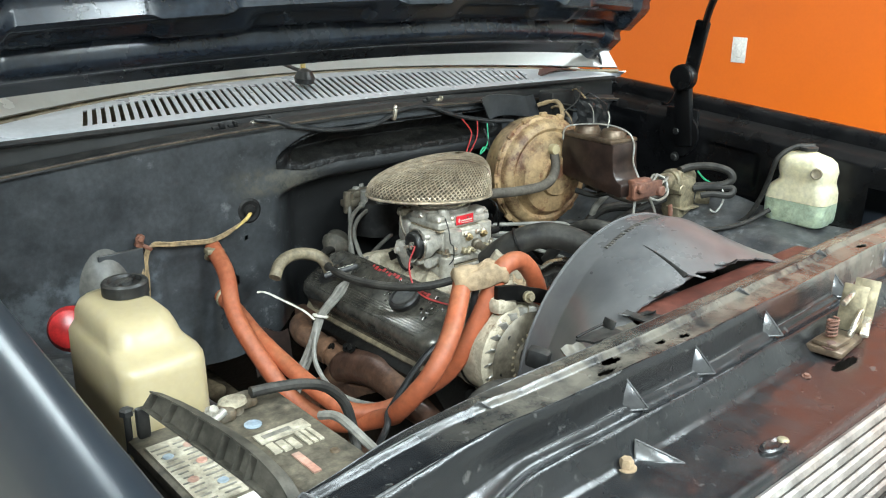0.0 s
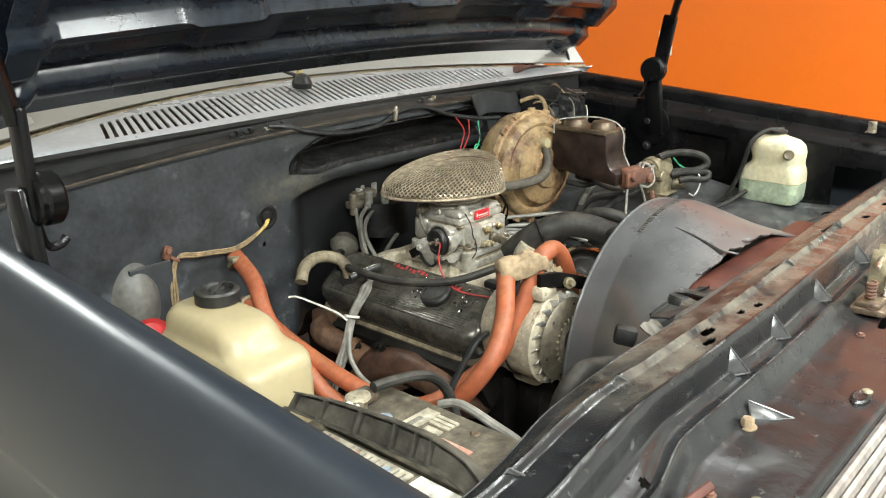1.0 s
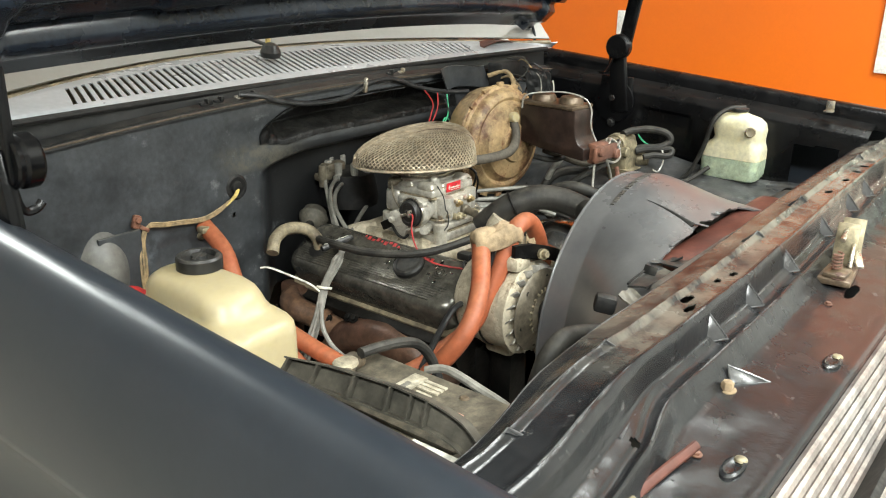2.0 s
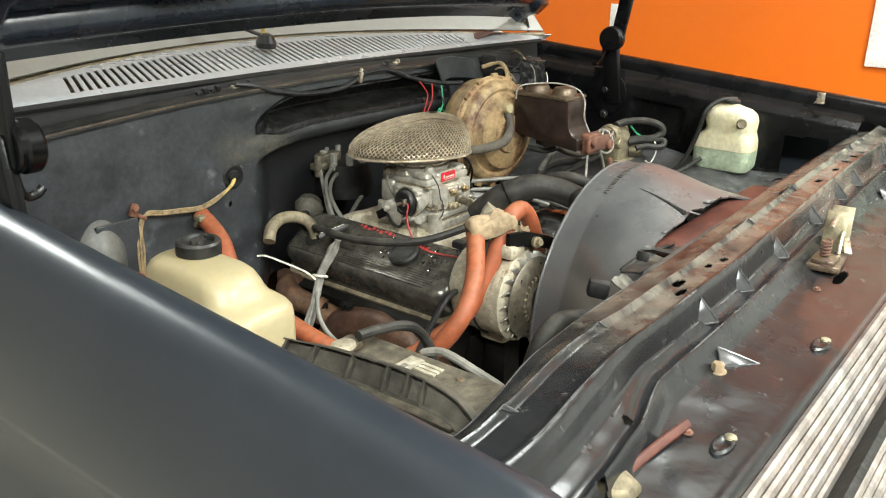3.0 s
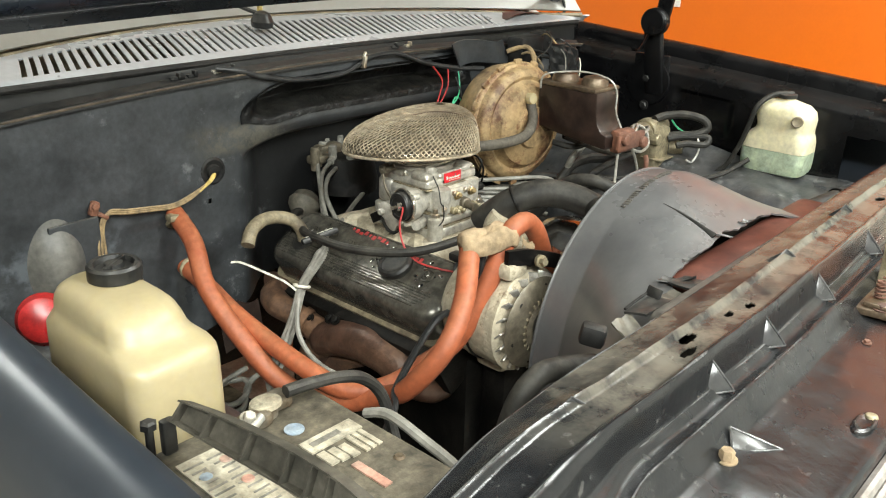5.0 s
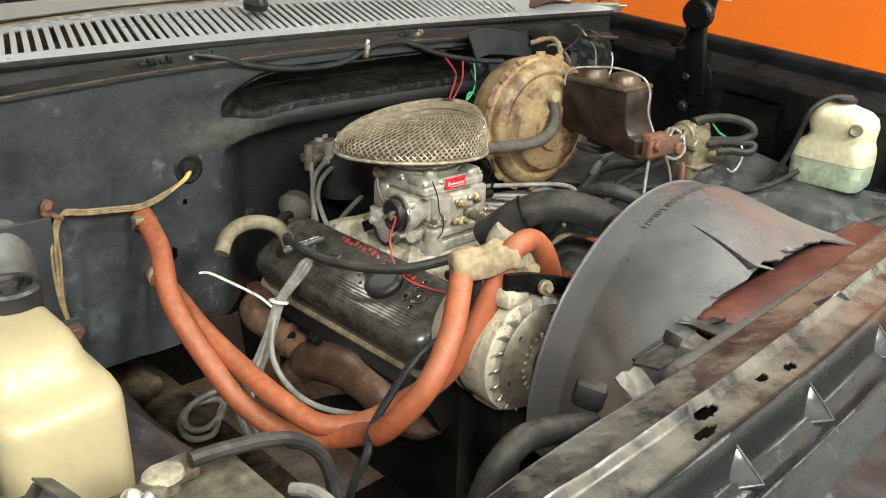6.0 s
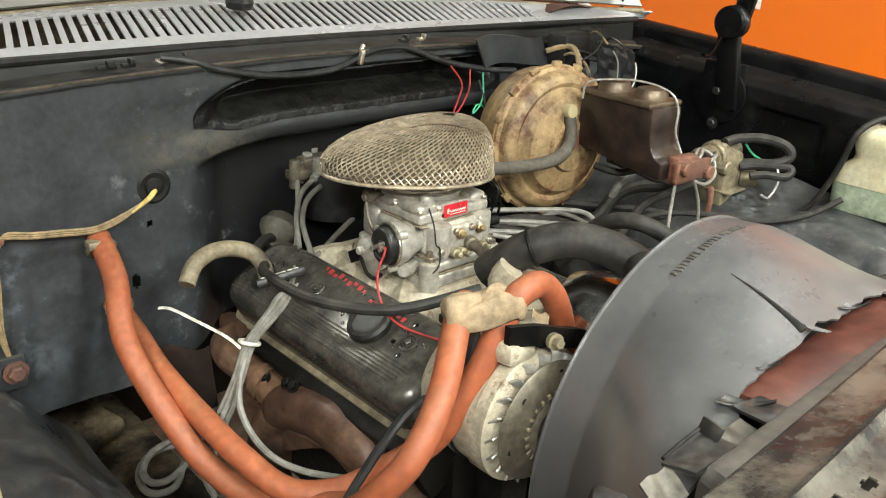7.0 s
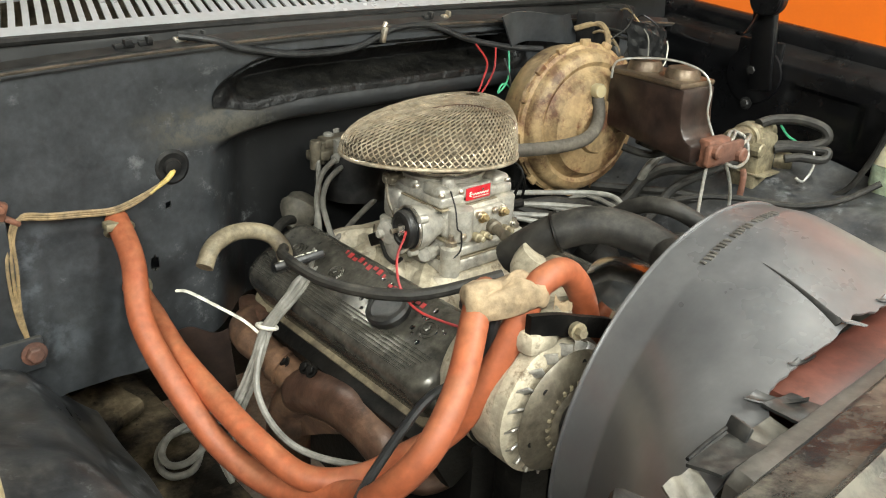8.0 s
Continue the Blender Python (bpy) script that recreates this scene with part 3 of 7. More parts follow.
def apron(side):
    """The inner fender: an upright panel with a ledge, then the wheelhouse bulging inwards."""
    def f(u, v):
        y = 0.62 + 0.95 * u
        x_top = CROWN - 0.072
        zt = crown_z(y) - 0.03
        prof = [(x_top + 0.038, zt - 0.005), (x_top - 0.002, zt - 0.018), (x_top - 0.022, zt - 0.034), (x_top - 0.026, zt - 0.06), (x_top - 0.03, 0.98), (x_top - 0.035, 0.90), (x_top - 0.06, 0.872),
                (x_top - 0.20, 0.845), (x_top - 0.30, 0.79), (x_top - 0.35, 0.70), (x_top - 0.36, 0.5)]
        if side < 0:
            prof[1:6] = [(x_top + 0.037, zt - 0.02), (x_top + 0.036, zt - 0.04), (x_top + 0.035, zt - 0.07), (x_top + 0.033, 0.96), (x_top + 0.028, 0.89)]
            prof[6:] = [(x_top - 0.05, 0.83), (x_top - 0.2, 0.775), (x_top - 0.305, 0.735), (x_top - 0.345, 0.69), (x_top - 0.42, 0.60)]
        k = v * (len(prof) - 1)
        i = min(int(k), len(prof) - 2)
        a, b = prof[i], prof[i + 1]
        x, z = a[0] + (b[0] - a[0]) * (k - i), a[1] + (b[1] - a[1]) * (k - i)
        if 5.5 < k < 9:
            z += 0.03 * math.sin(math.pi * u)
        # pressed rectangle
        if 3.2 < k < 5:
            e = step(1.06, 1.075, y) * (1 - step(1.215, 1.23, y)) * step(0.935, 0.95, z) * (1 - step(1.035, 1.05, z))
            x += 0.008 * e
        return (XC + side * x, y, z)

    def keep(p):
        return not (0.68 < p.y < 0.79 and 0.90 < p.z < 1.0 and abs(p.x - XC) > 0.7)

    part("inner_fender", sheet(96, 40, lambda u, v: f(u, v * 0.56), 0.002, keep if side > 0 else None), "apron", truck, "glossy black inner fender panel")

    def liner(u, v):
        p = f(u, 0.563 + 0.437 * v)
        return (p[0], p[1], p[2] + 0.016 * noise.noise(Vector((p[0] * 7, p[1] * 9, 0))) + 0.010 * noise.noise(Vector((p[0] * 16, p[1] * 14, 4))) + 0.006 * math.sin(9 * p[1]) * v)
    part("wheelhouse", sheet(60, 30, liner, 0.003), "wheelhouse", truck, "dusty grey wheelhouse liner", 60)


for s in (-1, 1):
    fender(s)
    apron(s)


def ledge_z(x):
    """The firewall's top edge, bowed up towards the truck's middle."""
    return 1.160 - 0.06 * (x - XC) ** 2


def shelf_z(x):
    """The dusty step that crosses the firewall above the engine."""
    return 1.008 + 0.036 * step(0.72, 1.02, x)


def arch_z(x):
    """The upper edge of the arched recess."""
    k = min(1.0, max(0.0, (x - 0.85) / 0.14))
    return 1.064 + 0.076 * math.sqrt(1 - (1 - k) ** 2)


def firewall():
    def f(u, v):
        x = 0.2 + 1.8 * u
        low = 0.672 + 0.05 * step(0.72, 0.92, x)
        z = low + (ledge_z(x) - 0.004 - low) * v
        e = shelf_z(x)
        y = 1.54 + 0.009 * step(0.72, 0.84, x) * step(e, e + 0.045, z) * (1 - step(1.09, 1.13, z))
        y += 0.06 * step(0.83, 0.93, x) * (1 - step(e - 0.03, e - 0.004, z)) * (1 - step(1.46, 1.5, x))
        # a shallow pressed field under the wires
        y += 0.006 * step(0.575, 0.60, x) * (1 - step(0.66, 0.70, x)) * (1 - step(0.90, 0.93, z))
        y += 0.0022 * noise.noise(Vector((x * 5, 0, z * 5))) + 0.0012 * noise.noise(Vector((x * 17, 2, z * 17)))
        return (x, y, z)

    def sunk(p):
        return 0.875 < p.x < 1.49 and shelf_z(p.x) + 0.028 + 0.022 * (1 - step(0.853, 0.935, p.x)) < p.z < arch_z(p.x) - 0.008
    holes = [(0.770, 0.932, 0.006, 0.006), (0.742, 0.845, 0.007, 0.012)]

    def keep(p):
        return not sunk(p) and all(((p.x - a) / c) ** 2 + ((p.z - b) / d) ** 2 > 1 for a, b, c, d in holes)
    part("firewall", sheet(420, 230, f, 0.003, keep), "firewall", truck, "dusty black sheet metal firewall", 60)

    # near-black bumpy sheet set back inside the arch
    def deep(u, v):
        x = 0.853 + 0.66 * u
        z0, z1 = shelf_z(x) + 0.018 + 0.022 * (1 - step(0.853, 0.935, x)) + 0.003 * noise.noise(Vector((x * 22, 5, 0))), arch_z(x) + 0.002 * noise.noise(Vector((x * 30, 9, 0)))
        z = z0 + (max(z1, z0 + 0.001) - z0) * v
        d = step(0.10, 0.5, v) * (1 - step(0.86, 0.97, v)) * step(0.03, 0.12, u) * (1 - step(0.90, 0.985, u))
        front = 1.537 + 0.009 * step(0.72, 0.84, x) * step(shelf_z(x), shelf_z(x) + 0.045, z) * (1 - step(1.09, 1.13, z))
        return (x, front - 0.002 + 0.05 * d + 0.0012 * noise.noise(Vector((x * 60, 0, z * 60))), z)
    part("firewall_recess", sheet(160, 50, deep, 0.002), "recess_black", truck, "near-black bumpy sheet in the firewall's arched recess", 60)
    part("firewall_bulge", lathe([(0.084, -0.006), (0.072, 0.006), (0.056, 0.020), (0.038, 0.030), (0.018, 0.036), (0.003, 0.037)], (0.476, 1.54, 0.905), (-0.05, -1, 0.25), 36, 0.66, 1.05), "worn_pale", truck, "rounded firewall bulge with the paint worn pale")
    n = 40
    xs = [0.22 + 1.76 * k / n for k in range(n + 1)]
    part("firewall_ledge", loft([[Vector((x, y, ledge_z(x) + z)) for y, z in ((1.529, -0.004), (1.529, 0.001), (1.531, 0.004), (1.566, 0.004), (1.566, 0.0), (1.532, -0.001), (1.531, -0.004))] for x in xs]), "channel", truck)
    part("ledge_edge", tube([(x, 1.5295, ledge_z(x) + 0.002) for x in xs], 0.0022, 6, 1), "worn_edge", truck, "worn tan edge of the firewall lip")
    # near-black sheet standing for the shaded gap under the firewall
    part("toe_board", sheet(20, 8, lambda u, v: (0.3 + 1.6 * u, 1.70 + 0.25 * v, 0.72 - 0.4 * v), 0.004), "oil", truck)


firewall()


def lip_y(x):
    return 1.60 - 0.05 * ((x - XC) / 0.9) ** 2


def cowl():
    # channel between the firewall ledge and the vent panel
    def chan(u, v):
        x = 0.2 + 1.8 * u
        q = ledge_z(x) + 0.002
        prof = [(1.545, q), (1.558, q + 0.006), (1.564, q - 0.010), (1.574, q - 0.010), (1.580, 1.172), (lip_y(x) - 0.004, 1.180)]
        k = v * 5
        i = min(int(k), 4)
        a, b = prof[i], prof[i + 1]
        return (x, a[0] + (b[0] - a[0]) * (k - i), a[1] + (b[1] - a[1]) * (k - i))
    part("cowl_channel", sheet(60, 20, chan, 0.002), "channel", truck, "black painted channel below the cowl panel")
    for x, w, m in ((0.765, 0.020, "seal"), (0.735, 0.028, "seal"), (0.815, 0.018, "steel"), (1.27, 0.02, "cap"), (1.31, 0.014, "steel"), (0.845, 0.012, "cap")):
        part("channel_clip", join(box(x, 1.556, ledge_z(x) + 0.010, w, 0.010, 0.007, 0.002), box(x + 0.004, 1.552, ledge_z(x) + 0.015, w * 0.4, 0.012, 0.010, 0.002)), m, truck)
    part("hood_seal", tube([(0.24 + 0.086 * k, lip_y(0.24 + 0.086 * k) - 0.012, 1.176) for k in range(21)], 0.0065, 8, 2), "seal", truck, "black rubber hood seal strip")

    def depth(x):
        return 1.812 - 0.34 * (x - 1.09) ** 2 - lip_y(x)

    def top(u, v):
        x = 0.2 + 1.8 * u + 0.047 * v * step(0.0, 0.1, u) * (1 - step(0.9, 1.0, u))
        y = lip_y(x) + depth(x) * v
        return (x, y, 1.176 + 0.006 * step(0, 0.06, v) + 0.012 * v + 0.022 * max(0, 1 - ((x - XC) / 0.8) ** 2) * min(1, v * 1.3))

    def keep(p):
        v = (p.y - lip_y(p.x)) / depth(p.x)
        across = p.x - 0.047 * v
        return not (0.12 < v < 0.72 and 0.47 < across < 1.66) or (across / 0.0185) % 1.0 > 0.46
    part("cowl_vent_panel", sheet(970, 26, top, 0.003, keep), "cowl", truck, "grey cowl panel with slanted vent slots", 60)
    # near-black box below the vent slots, giving them their shade by colour
    part("cowl_box", box(1.1, 1.69, 0.98, 1.6, 0.15, 0.03, 0.004), "black_wire", truck)

    def screen(u, v):
        x = 0.22 + 1.76 * u
        bow = 0.05 * ((x - XC) / 0.9) ** 2
        return (x, lip_y(x) + depth(x) + 0.006 + 0.42 * v, 1.200 + 0.022 * (1 - ((x - XC) / 0.9) ** 2) + 0.5 * v)
    part("windshield", sheet(40, 14, screen, 0.006), "screen", truck, "dusty tan-grey windshield glass")
    edge = [0.22 + 0.088 * k for k in range(21)]
    part("windshield_gasket", tube([(x, lip_y(x) + depth(x), 1.194 + 0.022 * max(0, 1 - ((x - XC) / 0.8) ** 2)) for x in edge], 0.006, 8, 2), "gasket", truck)
    part("cowl_corner", sheet(10, 8, lambda u, v: (1.72 + 0.16 * u, 1.60 + 0.16 * v, 1.194 + 0.012 * math.sin(math.pi * u)), 0.002), "maroon", truck, "faded maroon paint at the cowl corner")
    part("windshield_pillar", loft([[Vector((1.85 + 0.04 * k / 8 + 0.14 * (1 - k / 8) ** 2 + a, 1.70 + 0.02 * k, 1.180 + 0.02 * k + b)) for a, b in ((-0.02, 0), (0, 0.008), (0.022, 0), (0, -0.02))] for k in range(9)]), "plate", truck, "white painted windshield pillar foot")
    part("dashboard", box(1.1, 2.05, 1.12, 1.6, 0.4, 0.2, 0.04), "gasket", truck, "faded tan dashboard behind the windshield")
    part("cab", join(box(1.1, 2.9, 1.78, 1.5, 1.1, 0.05, 0.02), box(1.1, 2.6, 0.7, 1.7, 0.8, 0.7, 0.05)), "fender", truck)


cowl()


def wiper(x, y, z):
    w = part("wiper", join(lathe([(0.022, 0), (0.024, 0.012), (0.016, 0.028), (0.008, 0.032)], (x, y, z - 0.004), (0, -0.1, 1), 16),
                           tube([(x, y, z + 0.02), (x - 0.04, y + 0.03, z + 0.04), (x - 0.12, y + 0.09, z + 0.09), (x - 0.2, y + 0.16, z + 0.15)], 0.006, 6, 4, 0.6)), "cap", truck, "black wiper arm on its pivot")
    part("washer_nozzle", join(lathe([(0.006, 0), (0.006, 0.03), (0.004, 0.034)], (x + 0.005, y + 0.012, z + 0.01), (0, 0, 1), 10)), "yellow", w)


wiper(1.03, 1.705, 1.218)
wiper(1.72, 1.72, 1.212)

HOOD_TILT = radians(43)


def hood():
    def spot(x, s, d):
        """s along the hood from its rear edge, d below the skin."""
        bow = 1 - ((x - XC) / 0.84) ** 2
        y0, z0 = 1.61 - 0.08 * bow, 1.248 + 0.04 * bow
        return (x, y0 - s * math.cos(HOOD_TILT) - d * math.sin(HOOD_TILT), z0 + s * math.sin(HOOD_TILT) - d * math.cos(HOOD_TILT))

    part("hood_skin", sheet(40, 30, lambda u, v: spot(0.26 + 1.68 * u, -0.012 + 1.16 * v, -0.012 * math.sin(math.pi * v)), 0.0015), "hood", truck, "glossy black hood skin")

    def inner(u, v):
        x, s = 0.275 + 1.65 * u, 1.13 * v
        h = 0.002 + 0.03 * step(0.03, 0.075, s) * (1 - step(0.10, 0.112, s)) + 0.034 * step(0.125, 0.15, s) * (1 - step(0.215, 0.235, s))
        # raised ribs between sunken fields
        for a in (0.62, 1.1, 1.58):
            h += 0.02 * step(a - 0.075, a - 0.055, x) * (1 - step(a + 0.055, a + 0.075, x)) * step(0.2, 0.23, s)
        h += 0.024 * step(0.40, 0.43, s) * (1 - step(0.5, 0.53, s)) + 0.03 * step(1.0, 1.03, s)
        h += 0.026 * (1 - step(0.315, 0.345, x)) + 0.026 * step(1.855, 1.885, x)
        for a in (0.45, 0.86, 1.34, 1.75):
            h -= 0.014 * step(a - 0.13, a - 0.115, x) * (1 - step(a + 0.115, a + 0.13, x)) * step(0.135, 0.15, s) * (1 - step(0.185, 0.2, s))
        return spot(x, s, min(h, 0.046))
    part("hood_inner_panel", sheet(150, 110, inner, 0.0015), "hood", truck, "pressed inner hood panel with ribs and sunken fields", 60)
    part("hood_corner", tube([spot(1.93, 0.02, 0.02), spot(1.945, 0.0, 0.05), spot(1.95, -0.02, 0.06), spot(1.94, -0.025, 0.05)], 0.008, 6, 4, 0.5), "hood", truck)


hood()


def hinge(side, x, y):
    """A strap hinge: base plate on the inner fender, round spring pack, lever and arm up to the hood."""
    h = part("hood_hinge", join(box(x, y + 0.015, 1.03, 0.012, 0.10, 0.18, 0.005), lathe([(0.06, 0), (0.06, 0.008), (0.03, 0.014)], (x - side * 0.006, y + 0.015, 1.05), (-side, 0, 0), 24)), "apron", truck, "black steel hood hinge")
    part("lower_link", box(x - side * 0.014, y + 0.005, 1.12, 0.02, 0.05, 0.20, 0.006, pose(0, 0, 0, -8, 0, 0)), "apron", h)
    if side < 0:
        part("upper_link", box(x + 0.02, y, 1.25, 0.014, 0.034, 0.14, 0.005), "apron", h)
        part("hood_arm", tube([(x + 0.018, y, 1.30), (x + 0.005, y - 0.005, 1.36), (x - 0.012, y - 0.02, 1.43), (x - 0.01, y - 0.08, 1.52), (x + 0.05, y - 0.16, 1.62)], 0.014, 8, 4, 0.7), "apron", h)
    else:
        part("upper_link", box(x - side * 0.022, y - 0.02, 1.27, 0.014, 0.04, 0.16, 0.005, pose(0, 0, 0, 10, 0, 0)), "apron", h)
        part("hood_arm", tube([(x - side * 0.02, y - 0.035, 1.33), (x - side * 0.03, y - 0.06, 1.40), (x - side * 0.04, y - 0.11, 1.48), (x - side * 0.04, y - 0.22, 1.60)], 0.015, 8, 4, 0.6), "apron", h)
    part("hinge_spring", lathe([(0.012, -0.018), (0.030, -0.018), (0.033, -0.015), (0.031, -0.008), (0.034, -0.004), (0.034, 0.012), (0.031, 0.016), (0.012, 0.018)], (x - side * 0.036, y, 1.205), (1, 0, 0), 28), "apron", h, "coiled black spring pack")
    part("hinge_lever", join(tube([(x - side * 0.028, y + 0.012, 1.20), (x - side * 0.034, y + 0.02, 1.165), (x - side * 0.045, y + 0.03, 1.135), (x - side * 0.062, y + 0.034, 1.133), (x - side * 0.072, y + 0.036, 1.140)], 0.006, 8, 5, 0.5)), "apron", h)
    for z in (0.99, 1.06):
        part("hinge_bolt", bolt((x - side * 0.02, y + 0.015, z), (-side, 0, 0), 0.009), "cap", h)


hinge(-1, 0.160, 1.185)
hinge(1, 1.955, 1.283)


def support():
    """The pressed panel over the radiator, stepping down to the grille, with darts, ribs and holes."""
    prof = [(0.613, 0.995), (0.613, 1.018), (0.609, 1.022), (0.590, 1.026), (0.568, 1.033), (0.562, 1.040), (0.5595, 1.0455), (0.558, 1.047), (0.556, 1.0455), (0.551, 1.0405), (0.535, 1.0395), (0.520, 1.040), (0.5165, 1.0425), (0.514, 1.0465), (0.512, 1.047), (0.510, 1.045), (0.508, 1.038), (0.506, 1.022), (0.504, 1.011),
            (0.5025, 1.0085), (0.5005, 1.0075), (0.498, 1.005), (0.495, 1.0015), (0.490, 1.0003), (0.485, 1.0025), (0.482, 1.0050), (0.4795, 1.0055), (0.4770, 1.0040), (0.473, 0.998), (0.466, 0.986), (0.460, 0.9795), (0.454, 0.9770), (0.44, 0.9755), (0.40, 0.9715), (0.372, 0.9685), (0.364, 0.9685), (0.360, 0.9675), (0.357, 0.9645), (0.353, 0.955)]
    def shift(x, y):
        """The ridges swing forwards at the near end and slightly back towards the far one."""
        k = step(0.40, 0.50, y)
        return k * (-0.022 * (1 - step(0.24, 0.46, x)) - 0.02 * (1 - step(0.26, 0.6, x)) * step(0.56, 0.61, y) - 0.024 * (1 - step(0.40, 0.52, x)) * (1 - step(0.495, 0.515, y)) + 0.022 * step(0.7, 1.6, x))

    py, pz = [-p[0] for p in prof], [p[1] for p in prof]
    length = [0]
    for a, b in zip(prof, prof[1:]):
        length.append(length[-1] + math.hypot(a[0] - b[0], a[1] - b[1]))
    def f(u, v):
        x = 0.205 + 1.79 * u
        d = v * length[-1]
        y = -float(np.interp(d, length, py))
        z = float(np.interp(d, length, pz))
        mid = step(0.0, 0.25, v) * (1 - step(0.75, 1.0, v))
        y += shift(x, y)
        z += (0.002 * noise.noise(Vector((x * 9, y * 14, 0))) + 0.0016 * noise.noise(Vector((x * 24, y * 30, 3)))) * mid
        if v < 0.02:
            y += 0.007 * noise.noise(Vector((x * 40, 3, 0)))
        return (x, y, z)
    holes = [(0.675, 0.531, 0.016, 0.005), (0.70, 0.545, 0.017, 0.006), (0.79, 0.541, 0.010, 0.0045), (0.83, 0.534, 0.010, 0.0045), (1.045, 0.424, 0.035, 0.008), (0.41, 0.47, 0.007, 0.005), (1.36, 0.552, 0.014, 0.006), (1.48, 0.552, 0.014, 0.006),
             (1.56, 0.552, 0.008, 0.009), (1.62, 0.552, 0.008, 0.009), (1.68, 0.552, 0.008, 0.009), (0.30, 0.44, 0.008, 0.006)]

    def keep(p):
        return all(((p.x - a) / c) ** 2 + ((p.y - b) / d) ** 2 > 1 for a, b, c, d in holes)
    panel = part("radiator_support", sheet(500, 170, f, 0.0018, keep), "support", truck, "worn black pressed radiator support with red primer showing", 40)

    def dart(x, apex, left, right, back):
        """A three-sided dart pressed into a step; each corner is an offset along the panel, then depth and height."""
        spots = [Vector((x + a, y + shift(x, y), z)) for a, y, z in (apex, left, right, back)]
        bm = raw(spots, [(0, 1, 2), (0, 2, 3), (0, 3, 1), (1, 3, 2)])
        bmesh.ops.bevel(bm, geom=bm.edges[:], offset=0.0016, segments=2, affect="EDGES", profile=0.5)
        part("dart", bm, "dart", panel, "", 50)
        # the bright outline of each dart, drawn as thin pale tubes
        for a, c in ((0, 1), (0, 2), (1, 2)):
            part("dart_glint", tube([spots[a], (spots[a] + spots[c]) / 2, spots[c]], [0.0009, 0.0014, 0.0009], 6, 2), "glint", panel)
    for x in (0.680, 0.815, 0.985, 1.20, 1.39, 1.52, 1.76):
        dart(x, (0, 0.5105, 1.040), (-0.018, 0.5065, 1.0045), (0.017, 0.487, 1.0035), (0.004, 0.516, 0.998))
    for corners in ([(0.345, 0.491, 1.018), (0.311, 0.482, 1.001), (0.339, 0.466, 0.998), (0.348, 0.502, 0.990)],):
        bm = raw([Vector(p) for p in corners], [(0, 1, 2), (0, 2, 3), (0, 3, 1), (1, 3, 2)])
        bmesh.ops.bevel(bm, geom=bm.edges[:], offset=0.0014, segments=2, affect="EDGES", profile=0.5)
        part("dart", bm, "dart", panel, "", 50)
        # highlights drawn on the near dart's rims as well
        for a, c in ((0, 1), (0, 2), (1, 2)):
            part("dart_glint", tube([corners[a], corners[c]], [0.0010, 0.0012], 6, 3), "glint", panel)
    for x in (0.285, 0.502, 1.0, 1.25, 1.68):
        dart(x, (0, 0.556, 1.052), (-0.016, 0.566, 1.032), (0.017, 0.548, 1.038), (0.0, 0.586, 1.024))
    for x in (0.647, 1.57):
        dart(x, (0, 0.467, 0.994), (-0.013, 0.456, 0.976), (0.030, 0.424, 0.9735), (0.01, 0.466, 0.974))
    # pale tubes draw highlights along the ridges and creases, broken here and there
    for tag, y, z, xa, xb, r in ((1, 0.512, 1.0466, 0.26, 0.80, 0.0011), (2, 0.5022, 1.0082, 0.40, 1.25, 0.0012), (3, 0.4795, 1.0050, 0.42, 0.86, 0.0014), (4, 0.558, 1.0463, 0.24, 0.52, 0.0009), (5, 0.609, 1.0215, 0.24, 0.75, 0.0009)):
        n = 48
        xs = [xa + (xb - xa) * k / n for k in range(n + 1)]
        rs = [max(0.0002, r * (0.75 + 1.3 * noise.noise(Vector((x * 13, tag * 7.3, 0))))) for x in xs]
        part("ridge_glint", tube([(x, y + shift(x, y), z) for x in xs], rs, 6, 2, 0.6), "glint", panel)
    for run, r in (([(0.405, 0.452, 0.978), (0.425, 0.459, 0.990), (0.455, 0.466, 1.0035)], 0.0028), ([(0.385, 0.478, 1.0), (0.41, 0.484, 1.003), (0.45, 0.490, 1.008)], 0.0022)):
        part("crease", tube(run, [r * 0.3, r, r * 0.4], 8, 5, 0.6), "glint", panel)
    rnd = random.Random(21)
    for x, y in ((1.055, 0.451), (0.965, 0.437), (0.47, 0.43)):
        part("small_bolt", bolt((x, y, 0.9755), (0, 0, 1), rnd.uniform(0.003, 0.0045), 0.003), rnd.choice(("brass", "rusty")), panel)
    for x, y in ((0.478, 0.395), (0.785, 0.383), (1.4, 0.388)):
        z = 0.9708
        stop = part("slotted_boss", lathe([(0.014, -0.002), (0.013, 0.002), (0.010, 0.0035), (0.0085, 0.002), (0.004, 0.001)], (x, y, z), (0, 0, 1), 24, 1.9, 0.8), "support", truck)
        part("slot_tip", lathe([(0.007, 0), (0.006, 0.002), (0.003, 0.003)], (x + 0.016, y - 0.002, z + 0.002), (0, 0, 1), 14), "brass", stop)
    part("hood_bumper_bolt", bolt((0.618, 0.455, 0.977), (0, 0, 1), 0.0075, 0.010), "tape", truck, "yellowed bolt")
    part("support_pad", lathe([(0.022, 0), (0.022, 0.006), (0.018, 0.011), (0.006, 0.013)], (0.332, 0.440, 0.978), (0, 0, 1), 6), "brass", truck, "grey six-sided stop pad")
    part("fender_tab", join(box(1.985, 0.725, 1.098, 0.006, 0.02, 0.026, 0.002), box(1.978, 0.725, 1.086, 0.02, 0.022, 0.004, 0.001)), "steel", truck, "small bright bracket tab on the fender flange")
